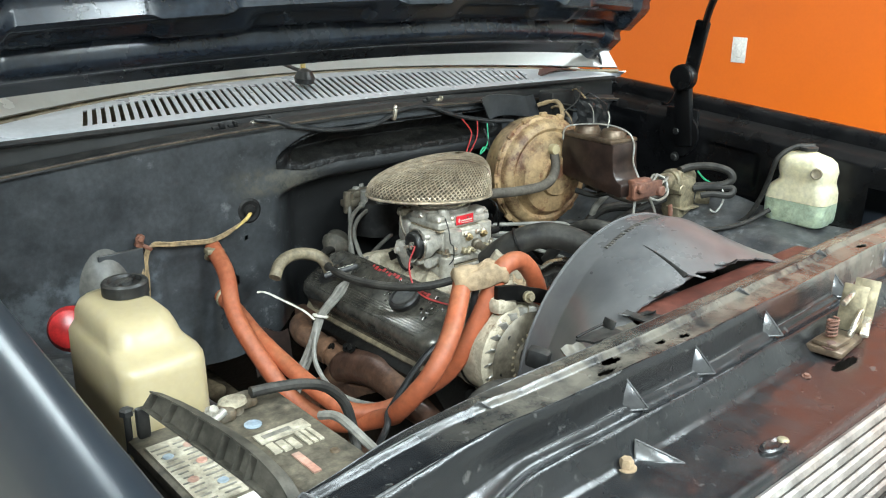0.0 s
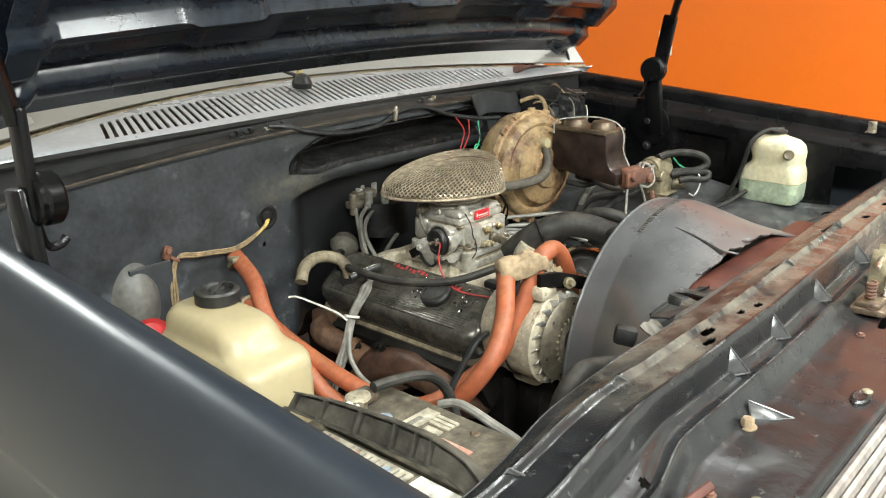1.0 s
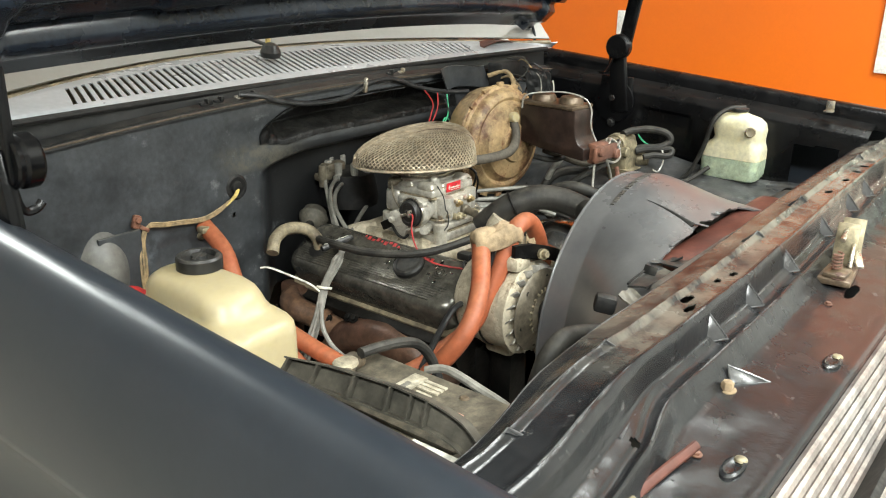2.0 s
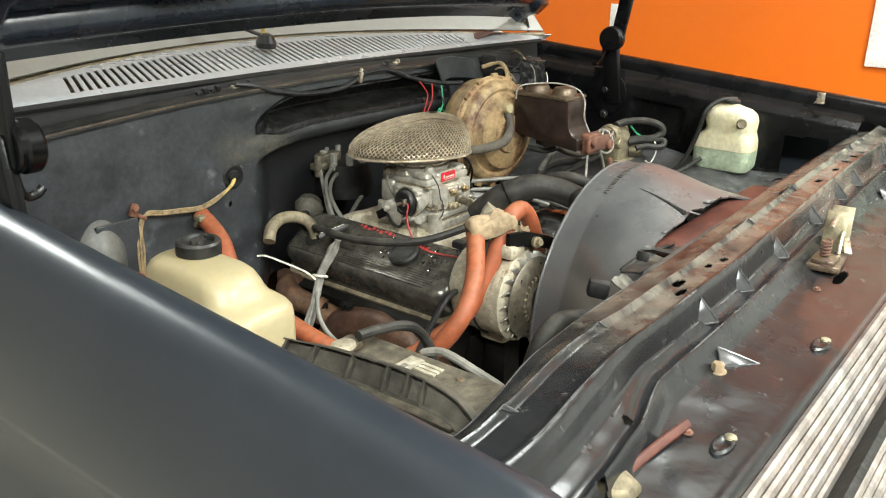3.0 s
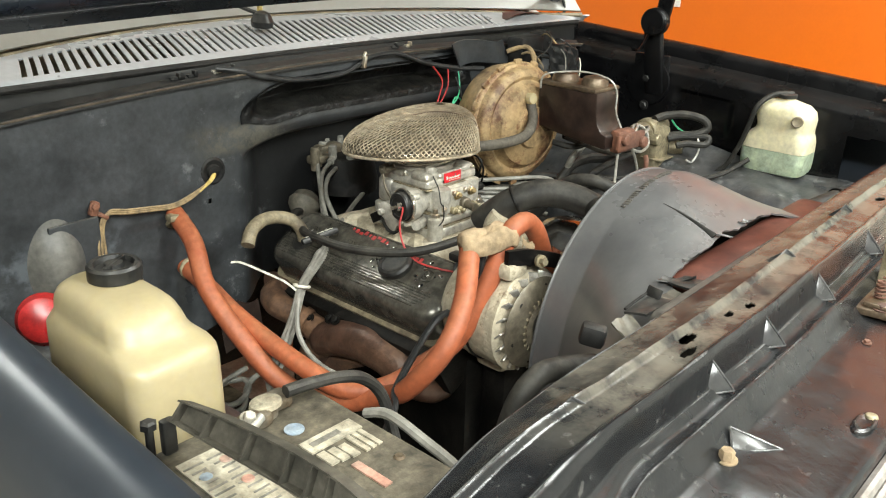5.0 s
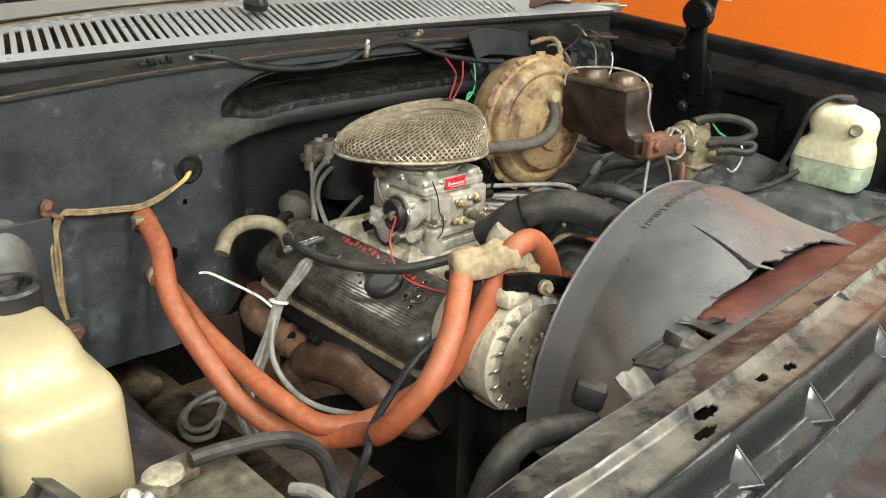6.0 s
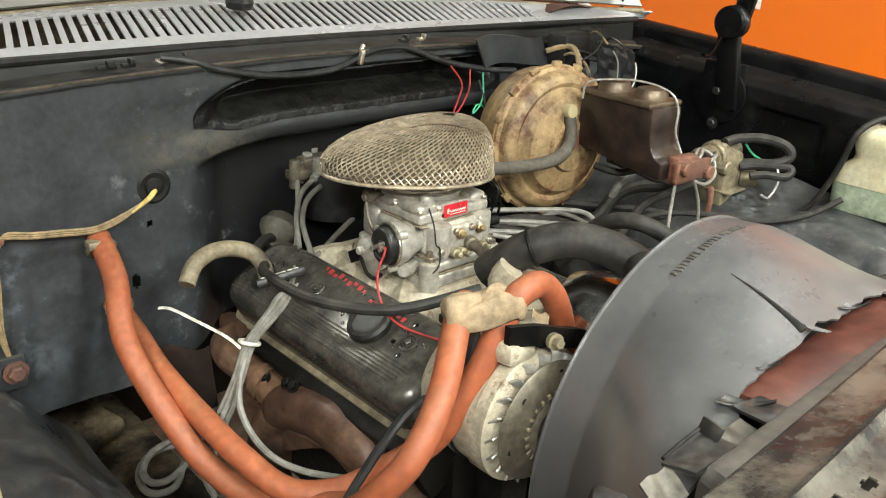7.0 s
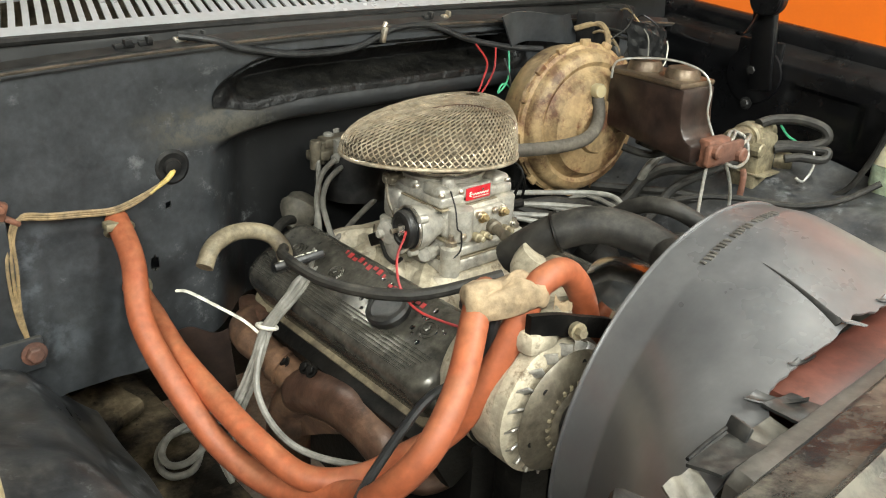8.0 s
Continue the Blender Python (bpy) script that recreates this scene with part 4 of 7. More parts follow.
    part("support_strut", tube([(0.345, 0.444, 0.981), (0.40, 0.440, 0.983), (0.475, 0.432, 0.984)], 0.0052, 8, 4, 0.5), "maroon", truck)
    # hood latch
    latch = part("hood_latch", join(box(1.075, 0.455, 0.985, 0.085, 0.050, 0.010, 0.003, pose(0, 0, 0, 0, 0, 6)), box(1.06, 0.452, 0.993, 0.045, 0.034, 0.008, 0.003)), "lid", truck, "dirty plated hood latch base")
    for dx, lean in ((0.030, 14), (0.066, 18)):
        part("latch_plate", box(1.105 + dx, 0.462, 1.018, 0.004, 0.034, 0.066, 0.0015, pose(0, 0, 0, 0, lean, 8)), "brass", latch)
    part("latch_lever", join(box(1.118, 0.447, 1.006, 0.070, 0.006, 0.014, 0.002, pose(0, 0, 0, 0, -24, 10)), rod((1.098, 0.460, 1.034), (1.150, 0.466, 1.040), 0.004, 10), box(1.135, 0.440, 0.996, 0.05, 0.012, 0.006, 0.002, pose(0, 0, 0, 0, -12, 20))), "steel", latch)
    part("latch_spring", tube([(1.062 + 0.007 * math.cos(1.1 * k), 0.455 + 0.007 * math.sin(1.1 * k), 0.998 + 0.0009 * k) for k in range(30)], 0.0015, 6, 2), "rusty", latch)
    part("latch_bolt", bolt((1.045, 0.446, 0.990), (0, 0, 1), 0.008, 0.006), "rusty", latch)
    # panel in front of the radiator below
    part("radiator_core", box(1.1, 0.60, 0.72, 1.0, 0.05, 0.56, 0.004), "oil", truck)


support()


def grille():
    g = thing("grille", (1.1, 0.33, 0.70), "bright ribbed aluminium grille moulding in faded red and silver", "grille")
    n = 15
    for k in range(n):
        y0, z0 = 0.350 - 0.0072 * k, 0.958 - 0.0118 * k
        rows = []
        for i in range(31):
            x = 0.18 + 1.84 * i / 30
            rows.append([Vector((x, y0 + a, z0 + b)) for a, b in ((0.004, 0.001), (-0.001, 0.004), (-0.005, 0.002), (-0.0075, -0.004), (-0.0065, -0.007), (0.004, -0.006))])
        part("grille_bar", loft(rows), "grille", g)
    part("grille_back", box(1.1, 0.335, 0.84, 1.8, 0.01, 0.2, 0.002, pose(0, 0, 0, 32, 0, 0)), "seal", g)
    part("bumper_bar", loft([[Vector((0.08 + 2.04 * i / 20, 0.18 + 0.05 * (abs(i - 10) / 10) ** 3 + a, z)) for a, z in ((0.03, 0.72), (-0.03, 0.715), (-0.045, 0.66), (-0.045, 0.58), (-0.02, 0.54), (0.03, 0.54))] for i in range(21)]), "chrome", truck, "dull chrome front bumper")


grille()


def wheel(side):
    """A front wheel under its fender, standing on the floor."""
    c = (XC + side * 0.80, 0.95, 0.36)
    w = part("wheel", lathe([(0.05, -0.02), (0.17, -0.03), (0.205, -0.08), (0.21, 0.08), (0.19, 0.085), (0.12, 0.05), (0.06, 0.06)], c, (side, 0, 0), 36), "alu", truck, "steel front wheel")
    part("tyre", lathe([(0.205, -0.085), (0.28, -0.10), (0.335, -0.095), (0.356, -0.075), (0.36, 0.0), (0.356, 0.075), (0.335, 0.095), (0.28, 0.10), (0.205, 0.085)], c, (side, 0, 0), 48), "tyre", w, "black rubber tyre")


for s in (-1, 1):
    wheel(s)

# ---- the engine
XE = 1.09   # the engine's middle
engine = thing("engine", (XE, 1.2, 0.45), "cream painted V8 engine, dusty and oil-stained", "engine")


def engine_body():
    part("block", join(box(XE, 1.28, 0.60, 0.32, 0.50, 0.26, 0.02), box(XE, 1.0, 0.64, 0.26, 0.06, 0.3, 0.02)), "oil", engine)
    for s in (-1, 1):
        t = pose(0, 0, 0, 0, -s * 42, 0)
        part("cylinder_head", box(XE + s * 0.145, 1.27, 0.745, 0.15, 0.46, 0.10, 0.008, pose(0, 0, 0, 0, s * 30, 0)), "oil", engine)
    # intake manifold
    part("intake_manifold", join(box(XE, 1.27, 0.80, 0.22, 0.44, 0.06, 0.012), box(XE, 1.32, 0.85, 0.17, 0.22, 0.06, 0.012),
                                 *[tube([(XE + s * 0.05, 1.32 + dy, 0.865), (XE + s * 0.10, 1.32 + dy * 1.6, 0.85), (XE + s * 0.15, 1.30 + dy * 2.2, 0.80)], 0.024, 10, 4) for s in (-1, 1) for dy in (-0.07, -0.025, 0.025, 0.07)],
                                 box(XE, 1.10, 0.84, 0.12, 0.12, 0.07, 0.02)), "paint_cream", engine, "cream cast intake manifold")
    neck = part("thermostat_housing", join(lathe([(0.042, 0), (0.042, 0.02), (0.03, 0.026), (0.028, 0.05)], (XE + 0.01, 1.08, 0.875), (0, 0, 1), 20), tube([(XE - 0.02, 1.09, 0.90), (XE - 0.035, 1.085, 0.93), (XE - 0.03, 1.075, 0.95)], 0.02, 12, 4)), "paint_cream", engine)
    part("timing_cover", box(XE, 0.985, 0.66, 0.2, 0.03, 0.22, 0.02), "oil", engine)


engine_body()

VC_T = radians(30)


def valve_cover():
    """The passenger side cover: a ribbed tray on a tan gasket, tilted outwards."""
    o = Vector((0.940, 1.27, 0.799))
    across, out = Vector((math.cos(VC_T), 0, math.sin(VC_T))), Vector((-math.sin(VC_T), 0, math.cos(VC_T)))

    def at(a, y, h):
        return o + across * a + Vector((0, y, 0)) + out * h
    m = Matrix(((across.x, 0, out.x, o.x), (0, 1, 0, o.y), (across.z, 0, out.z, o.z), (0, 0, 0, 1)))

    def tray(w, l, h, e, h0):
        rings = []
        for dw, dh in ((0, h0), (0, h * 0.72), (0.004, h * 0.86), (0.011, h * 0.95), (0.022, h)):
            ww, ll, r = w / 2 - dw, l / 2 - dw, max(0.006, e - dw * 0.6)
            pts = []
            for cx, cy, a0 in ((ww - r, ll - r, 0), (-ww + r, ll - r, 90), (-ww + r, -ll + r, 180), (ww - r, -ll + r, 270)):
                for k in range(7):
                    a = radians(a0 + 15 * k)
                    pts.append(m @ Vector((cx + r * math.cos(a), cy + r * math.sin(a), dh)))
            rings.append(pts)
        return loft(rings)
    vc = part("valve_cover", tray(0.135, 0.44, 0.070, 0.035, 0.006), "cover", engine, "black ribbed valve cover with red lettering", 40)
    part("gasket_rail", tray(0.152, 0.455, 0.008, 0.03, -0.014), "gasket", engine)
    for k in range(7):
        a = -0.050 + 0.0055 * k
        part("cover_rib", tube([at(a, -0.17 - 0.004 * k, 0.0698), at(a, 0, 0.0700), at(a, 0.195, 0.0698)], 0.0013, 6, 2), "cover", vc)
    # dimples for the hold-down bolts
    for y in (-0.155, -0.05, 0.05, 0.15):
        c = at(0.014, y, 0.070)
        part("bolt_dimple", join(lathe([(0.0145, -0.001), (0.0145, 0.0015), (0.011, 0.002), (0.010, 0.0005)], c, out, 18), bolt(at(0.014, y, 0.0705), out, 0.006, 0.004)), "cover", vc)
    cap = lathe([(0.030, 0), (0.032, 0.004), (0.032, 0.011), (0.029, 0.015), (0.024, 0.0165), (0.023, 0.0135), (0.006, 0.0125)], at(0.008, -0.085, 0.070), out, 28)
    part("oil_filler_cap", cap, "cap", vc, "round black oil filler cap")
    turn = Matrix.Translation(at(0.042, -0.01, 0.0712)) @ Matrix(((0, across.x, out.x, 0), (-1, 0, 0, 0), (0, across.z, out.z, 0), (0, 0, 0, 1)))
    strokes = [(-0.075 + 0.0115 * k, 0.008 - 0.002 * (k % 3), 0.008 if k % 4 else 0.004, 0.009 if k % 2 else 0.006) for k in range(9)] + [(0.04 + 0.010 * k, -0.004, 0.007, 0.005 + 0.003 * (k % 2)) for k in range(8)]
    for x, y, w, d in strokes:
        part("lettering_bar", box(0, 0, 0, w, d, 0.001, 0.0003, turn @ Matrix.Translation((x, y, 0))), "red", vc)
    rnd = random.Random(5)
    for y in (-0.155, -0.05):
        for k in range(9):
            g = (at(0.014 + rnd.uniform(-0.024, 0.03), y + rnd.uniform(-0.026, 0.026), 0.0705))
            part("bare_fleck", lathe([(rnd.uniform(0.002, 0.0045), 0), (0.001, 0.0008)], g, out, 7), "chrome", vc)
    # far cover, mostly hidden
    o2 = Vector((2 * XE - o.x, o.y, o.z))
    part("valve_cover", box(o2.x, o2.y, o2.z + 0.03, 0.13, 0.455, 0.07, 0.02, pose(0, 0, 0, 0, 33, 0)), "cover", engine)
    # breather elbow with its grommet
    part("breather_elbow", join(tube([(0.896, 1.420, 0.845), (0.893, 1.424, 0.872), (0.880, 1.434, 0.893), (0.852, 1.444, 0.904), (0.815, 1.440, 0.908), (0.782, 1.428, 0.900), (0.762, 1.414, 0.880)], 0.0125, 12, 5)), "gasket", engine, "bent tan breather pipe")
    part("grommet", lathe([(0.024, 0), (0.024, 0.008), (0.016, 0.012)], (0.897, 1.420, 0.846), out, 20), "seal", engine)
    # dipstick handle
    part("dipstick_handle", join(box(0, 0, 0, 0.075, 0.014, 0.012, 0.004, Matrix.Translation((0.872, 1.345, 0.888)) @ pose(0, 0, 0, -22, -8, -12))), "cap", engine, "black dipstick handle with white lettering")
    dm = Matrix.Translation((0.872, 1.345, 0.888)) @ pose(0, 0, 0, -22, -8, -12) @ Matrix.Translation((0, 0, 0.0064))
    part("lettering", text_mesh("ENGINE OIL", 0.0105, dm), "white", engine)
    # spring clips and bits
    return at


vc_at = valve_cover()


def exhaust():
    log = tube([(0.862, 1.335, 0.672), (0.857, 1.318, 0.690), (0.862, 1.287, 0.706), (0.868, 1.237, 0.716), (0.870, 1.187, 0.717), (0.869, 1.142, 0.708), (0.872, 1.108, 0.690), (0.895, 1.090, 0.672), (0.93, 1.085, 0.660)], [0.026, 0.033, 0.037, 0.0385, 0.038, 0.036, 0.034, 0.031, 0.028], 20, 8)
    for v in log.verts:
        v.co += 0.0022 * noise.noise_vector(v.co * 26)
    part("exhaust_manifold", log, "iron", engine, "rusty cast iron exhaust manifold", 60)
    part("rear_runner", tube([(0.880, 1.47, 0.742), (0.848, 1.462, 0.738), (0.838, 1.435, 0.731), (0.845, 1.40, 0.722), (0.852, 1.365, 0.712), (0.858, 1.335, 0.700)], [0.026, 0.027, 0.026, 0.024, 0.024, 0.028], 16, 7), "oiltan", engine, "orange-tan rusty runner", 60)
    part("runner_collar", tube([(0.848, 1.372, 0.716), (0.852, 1.358, 0.712)], [0.029, 0.029], 16, 3), "oiltan", engine)
    for flange in (box(0.872, 1.475, 0.738, 0.03, 0.075, 0.06, 0.010), box(0.885, 1.30, 0.735, 0.03, 0.08, 0.05, 0.010), box(0.888, 1.16, 0.742, 0.03, 0.08, 0.05, 0.010)):
        part("port_flange", flange, "iron", engine)
    part("exhaust_outlet", tube([(0.858, 1.325, 0.68), (0.852, 1.345, 0.652), (0.850, 1.350, 0.61), (0.85, 1.345, 0.52)], [0.030, 0.031, 0.034, 0.03], 14, 6), "oiltan", engine, "orange-rust exhaust outlet", 60)
    part("outlet_web", sheet(8, 6, lambda u, v: (0.858 + 0.004 * v, 1.33 - 0.12 * u, 0.655 - 0.05 * (1 - u) * v + 0.03 * u), 0.008), "oiltan", engine)
    for y, z in ((1.350, 0.728), (1.292, 0.748), (1.276, 0.750)):
        part("manifold_bolt", bolt((0.846, y, z), (-0.7, 0, 0.7), 0.007, 0.006), "oil", engine)


exhaust()


def carburetor():
    cx, cy = 1.093, 1.275
    c = thing("carburetor", (cx, cy, 0.86), "clean cast aluminium four-barrel carburetor with electric choke", "carburetor")

    def bevel_box(a, b, z, w, d, h, e=0.006):
        return box(cx + a, cy + b, z, w, d, h, e, None, 3)

    def boss(a, b, z0, z1, r, cap=0.3):
        return lathe([(r * 0.96, 0), (r, 0.002), (r, z1 - z0 - r * cap), (r * 0.8, z1 - z0 - r * cap * 0.3), (r * 0.4, z1 - z0)], (cx + a, cy + b, z0), (0, 0, 1), 16)
    # cream plinth of the manifold, flaring outwards, and the spacer
    rows = []
    for z, w, d in ((0.835, 0.125, 0.125), (0.850, 0.105, 0.108), (0.862, 0.095, 0.098), (0.878, 0.088, 0.093)):
        rows.append([Vector((cx + p * w, cy + 0.01 + q * d, z)) for p, q in ((-1, -0.8), (-0.8, -1), (0.8, -1), (1, -0.8), (1, 0.8), (0.8, 1), (-0.8, 1), (-1, 0.8))])
    part("plinth", loft(rows), "paint_cream", c, "cream painted manifold plinth", 50)
    part("base_flange", join(bevel_box(0, 0.002, 0.888, 0.148, 0.160, 0.020, 0.005), *[boss(p * 0.062, q * 0.070, 0.876, 0.922, 0.0145, 0.2) for p in (-1, 1) for q in (-1, 1)]), "castalu", c)
    for p in (-1, 1):
        part("stud_nut", join(lathe([(0.009, 0), (0.009, 0.007), (0.005, 0.008), (0.004, 0.016)], (cx + p * 0.062, cy - 0.070, 0.921), (0, 0, 1), 6)), "steel", c)
    part("flange_gasket", bevel_box(0, 0.002, 0.8995, 0.146, 0.158, 0.0020, 0.0006), "gasket", c)
    part("throttle_body", join(bevel_box(0.002, 0.004, 0.911, 0.134, 0.146, 0.022, 0.004), rod((cx - 0.085, cy - 0.01, 0.908), (cx + 0.09, cy - 0.01, 0.908), 0.009, 14), bevel_box(0.0, -0.071, 0.910, 0.10, 0.014, 0.014, 0.004)), "castalu", c)
    part("body_gasket", bevel_box(0.002, 0.004, 0.9235, 0.133, 0.145, 0.0020, 0.0006), "gasket", c)
    main = join(bevel_box(0.004, 0.006, 0.947, 0.128, 0.136, 0.046, 0.009), bevel_box(0.012, -0.056, 0.944, 0.086, 0.026, 0.040, 0.008), boss(-0.040, -0.062, 0.926, 0.972, 0.019, 0.1), boss(0.052, -0.054, 0.926, 0.972, 0.017, 0.1),
                bevel_box(-0.062, 0.0, 0.946, 0.03, 0.075, 0.044, 0.009), bevel_box(-0.058, 0.052, 0.95, 0.034, 0.04, 0.05, 0.009), bevel_box(0.066, 0.0, 0.946, 0.026, 0.09, 0.036, 0.008), boss(-0.068, -0.03, 0.93, 0.97, 0.013, 0.2), boss(0.07, 0.045, 0.93, 0.972, 0.014, 0.2))
    part("main_body", main, "castalu", c)
    part("bowl_gasket", bevel_box(0.0, 0.006, 0.9695, 0.139, 0.127, 0.002, 0.0006), "gasket", c)
    top = join(bevel_box(0.0, 0.008, 0.979, 0.140, 0.126, 0.017, 0.006), bevel_box(-0.050, -0.030, 0.990, 0.040, 0.046, 0.022, 0.010), bevel_box(-0.054, 0.020, 0.990, 0.034, 0.040, 0.024, 0.010), bevel_box(0.056, -0.028, 0.988, 0.034, 0.038, 0.018, 0.008), bevel_box(-0.022, -0.044, 0.988, 0.028, 0.02, 0.018, 0.007),
               boss(-0.046, -0.040, 0.985, 1.012, 0.011, 0.8), boss(-0.058, 0.018, 0.985, 1.010, 0.010, 0.8), lathe([(0.064, -0.006), (0.064, 0.008), (0.069, 0.010), (0.069, 0.014), (0.063, 0.016), (0.062, 0.034), (0.058, 0.036)], (1.087, 1.300, 0.990), (0, 0, 1), 44))
    part("airhorn", top, "castalu", c)
    part("neck_band", ring((1.087, 1.300, 1.010), (0, 0, 1), 0.0645, 0.0022, 40), "steel", c)
    for a, b in ((-0.064, -0.048), (-0.030, -0.050), (0.006, -0.052), (0.064, -0.048), (-0.066, 0.004), (0.066, 0.020), (-0.062, 0.062), (0.062, 0.062)):
        part("screw", lathe([(0.0055, 0), (0.0055, 0.003), (0.0045, 0.0048), (0.002, 0.0042)], (cx + a, cy + b, 0.9872), (0, 0, 1), 10), "steel", c)
    for a, z in ((-0.048, 0.935), (-0.012, 0.957), (0.020, 0.958), (0.05, 0.932), (0.036, 0.958)):
        part("plug_screw", lathe([(0.0048, -0.002), (0.0048, 0.003), (0.0025, 0.0045)], (cx + a, cy - (0.071 if abs(a) < 0.045 else 0.079), z), (0, -1, 0.1), 10), "steel", c)
    # red label plate on the front of the airhorn
    part("label_block", bevel_box(-0.002, -0.050, 0.984, 0.056, 0.010, 0.026, 0.002), "castalu", c)
    part("label_plate", box(cx - 0.002, cy - 0.0562, 0.985, 0.046, 0.002, 0.0185, 0.0006), "label_red", c, "red label plate with a white script mark")
    part("label_mark", join(tube([(cx - 0.0155 + 0.0017 * k, cy - 0.0578, 0.9840 + 0.0015 * math.sin(2.1 * k)) for k in range(20)], 0.0008, 6, 3), tube([(cx - 0.0165, cy - 0.0578, 0.9885), (cx - 0.0195, cy - 0.0578, 0.9865), (cx - 0.017, cy - 0.0578, 0.9850), (cx - 0.020, cy - 0.0578, 0.9830), (cx - 0.0165, cy - 0.0578, 0.9815)], 0.0009, 6, 4), box(cx + 0.002, cy - 0.0577, 0.9795, 0.030, 0.001, 0.0008)), "white", c)
    # fuel fittings and vacuum ports under the label
    for a, z in ((-0.004, 0.952), (0.036, 0.953)):
        part("brass_fitting", join(lathe([(0.007, -0.004), (0.007, 0.005), (0.005, 0.006), (0.005, 0.011), (0.003, 0.013)], (cx + a, cy - 0.072, z), (-0.25, -1, 0.25), 6), lathe([(0.0085, -0.006), (0.0085, -0.002)], (cx + a, cy - 0.072, z), (-0.25, -1, 0.25), 16)), "fitting", c, "yellow brass fitting")
    part("vacuum_port", lathe([(0.011, -0.004), (0.011, 0.006), (0.0075, 0.008), (0.0075, 0.030), (0.0085, 0.031), (0.0085, 0.035), (0.005, 0.036)], (cx + 0.016, cy - 0.074, 0.934), (-0.25, -1, -0.05), 16), "fanplate", c)
    for a, r in ((-0.018, 0.007), (-0.003, 0.006), (0.040, 0.006)):
        part("idle_screw", join(lathe([(r, 0), (r, 0.010), (r * 0.6, 0.011), (r * 0.6, 0.020), (r * 0.4, 0.021)], (cx + a, cy - 0.072, 0.926), (-0.1, -1, 0.1), 12)), "brass", c)
    # electric choke on the passenger side
    k, ax = Vector((0.986, 1.240, 0.947)), Vector((-0.985, 0.12, 0.02)).normalized()
    choke = part("choke_housing", join(lathe([(0.014, -0.050), (0.020, -0.036), (0.028, -0.022), (0.032, -0.010), (0.032, 0.0)], k, ax, 28), box(k.x + 0.040, k.y + 0.018, k.z - 0.012, 0.04, 0.03, 0.035, 0.008), tube([k + Vector((0.01, -0.02, -0.036)), k + Vector((0.035, -0.01, -0.040)), k + Vector((0.06, 0.0, -0.036))], 0.010, 10, 4)), "castalu", c)
    part("choke_cap", lathe([(0.0285, 0), (0.0292, 0.002), (0.0285, 0.006), (0.027, 0.006), (0.027, 0.013), (0.0245, 0.016), (0.0185, 0.017), (0.0175, 0.0145), (0.0085, 0.0145), (0.0075, 0.019), (0.0035, 0.020)], k, ax, 36), "cap", choke, "round black electric choke cap")
    part("choke_ring", ring(k + ax * 0.003, ax, 0.0310, 0.0020, 36), "steel", choke)
    for a in (40, 160, 280):
        d = aim(ax) @ Vector((0.0345 * math.cos(radians(a)), 0.0345 * math.sin(radians(a)), 0))
        part("retainer_screw", lathe([(0.006, -0.008), (0.006, 0.004), (0.0035, 0.0055)], k + d, ax, 12), "castalu", choke)
    part("choke_terminal", join(rod(k + ax * 0.02, k + ax * 0.032, 0.0035, 8), box(k.x - 0.026, k.y - 0.012, k.z + 0.006, 0.010, 0.004, 0.014, 0.001)), "steel", choke)
    # linkage on the passenger side: levers, a roller and a spring rod
    part("linkage", join(lathe([(0.012, 0), (0.013, 0.006), (0.013, 0.040), (0.009, 0.046)], (cx - 0.070, cy + 0.005, 0.935), (-1, -0.1, 0), 16), lathe([(0.017, 0), (0.017, 0.012), (0.011, 0.014)], (cx - 0.112, cy + 0.0, 0.932), (-1, -0.15, 0), 18), box(cx - 0.118, cy - 0.012, 0.914, 0.006, 0.030, 0.040, 0.003, pose(0, 0, 0, 25, 0, 0)), rod((cx - 0.134, cy + 0.004, 0.930), (cx - 0.105, cy + 0.004, 0.930), 0.006, 10),
                         tube([(cx - 0.116, cy - 0.02, 0.908), (cx - 0.118, cy - 0.034, 0.914), (cx - 0.11, cy - 0.042, 0.928), (cx - 0.10, cy - 0.035, 0.940)], 0.0028, 6, 5)), "castalu", c)
    part("linkage_lever", join(box(cx - 0.124, cy + 0.02, 0.916, 0.004, 0.034, 0.018, 0.002, pose(0, 0, 0, -30, 0, 0)), tube([(cx - 0.126, cy + 0.006, 0.918), (cx - 0.130, cy - 0.012, 0.902), (cx - 0.126, cy - 0.026, 0.896), (cx - 0.12, cy - 0.034, 0.904)], 0.003, 6, 5)), "oil", c)
    part("pump_arm", join(rod((cx - 0.105, cy + 0.03, 0.998), (cx - 0.060, cy + 0.03, 1.000), 0.006, 10), lathe([(0.010, 0), (0.010, 0.012), (0.006, 0.014)], (cx - 0.088, cy + 0.03, 0.999), (-1, 0, 0), 14), tube([(cx - 0.10, cy + 0.03, 0.995), (cx - 0.104, cy + 0.02, 0.97), (cx - 0.10, cy + 0.005, 0.945)], 0.0025, 6, 4)), "fanplate", c)
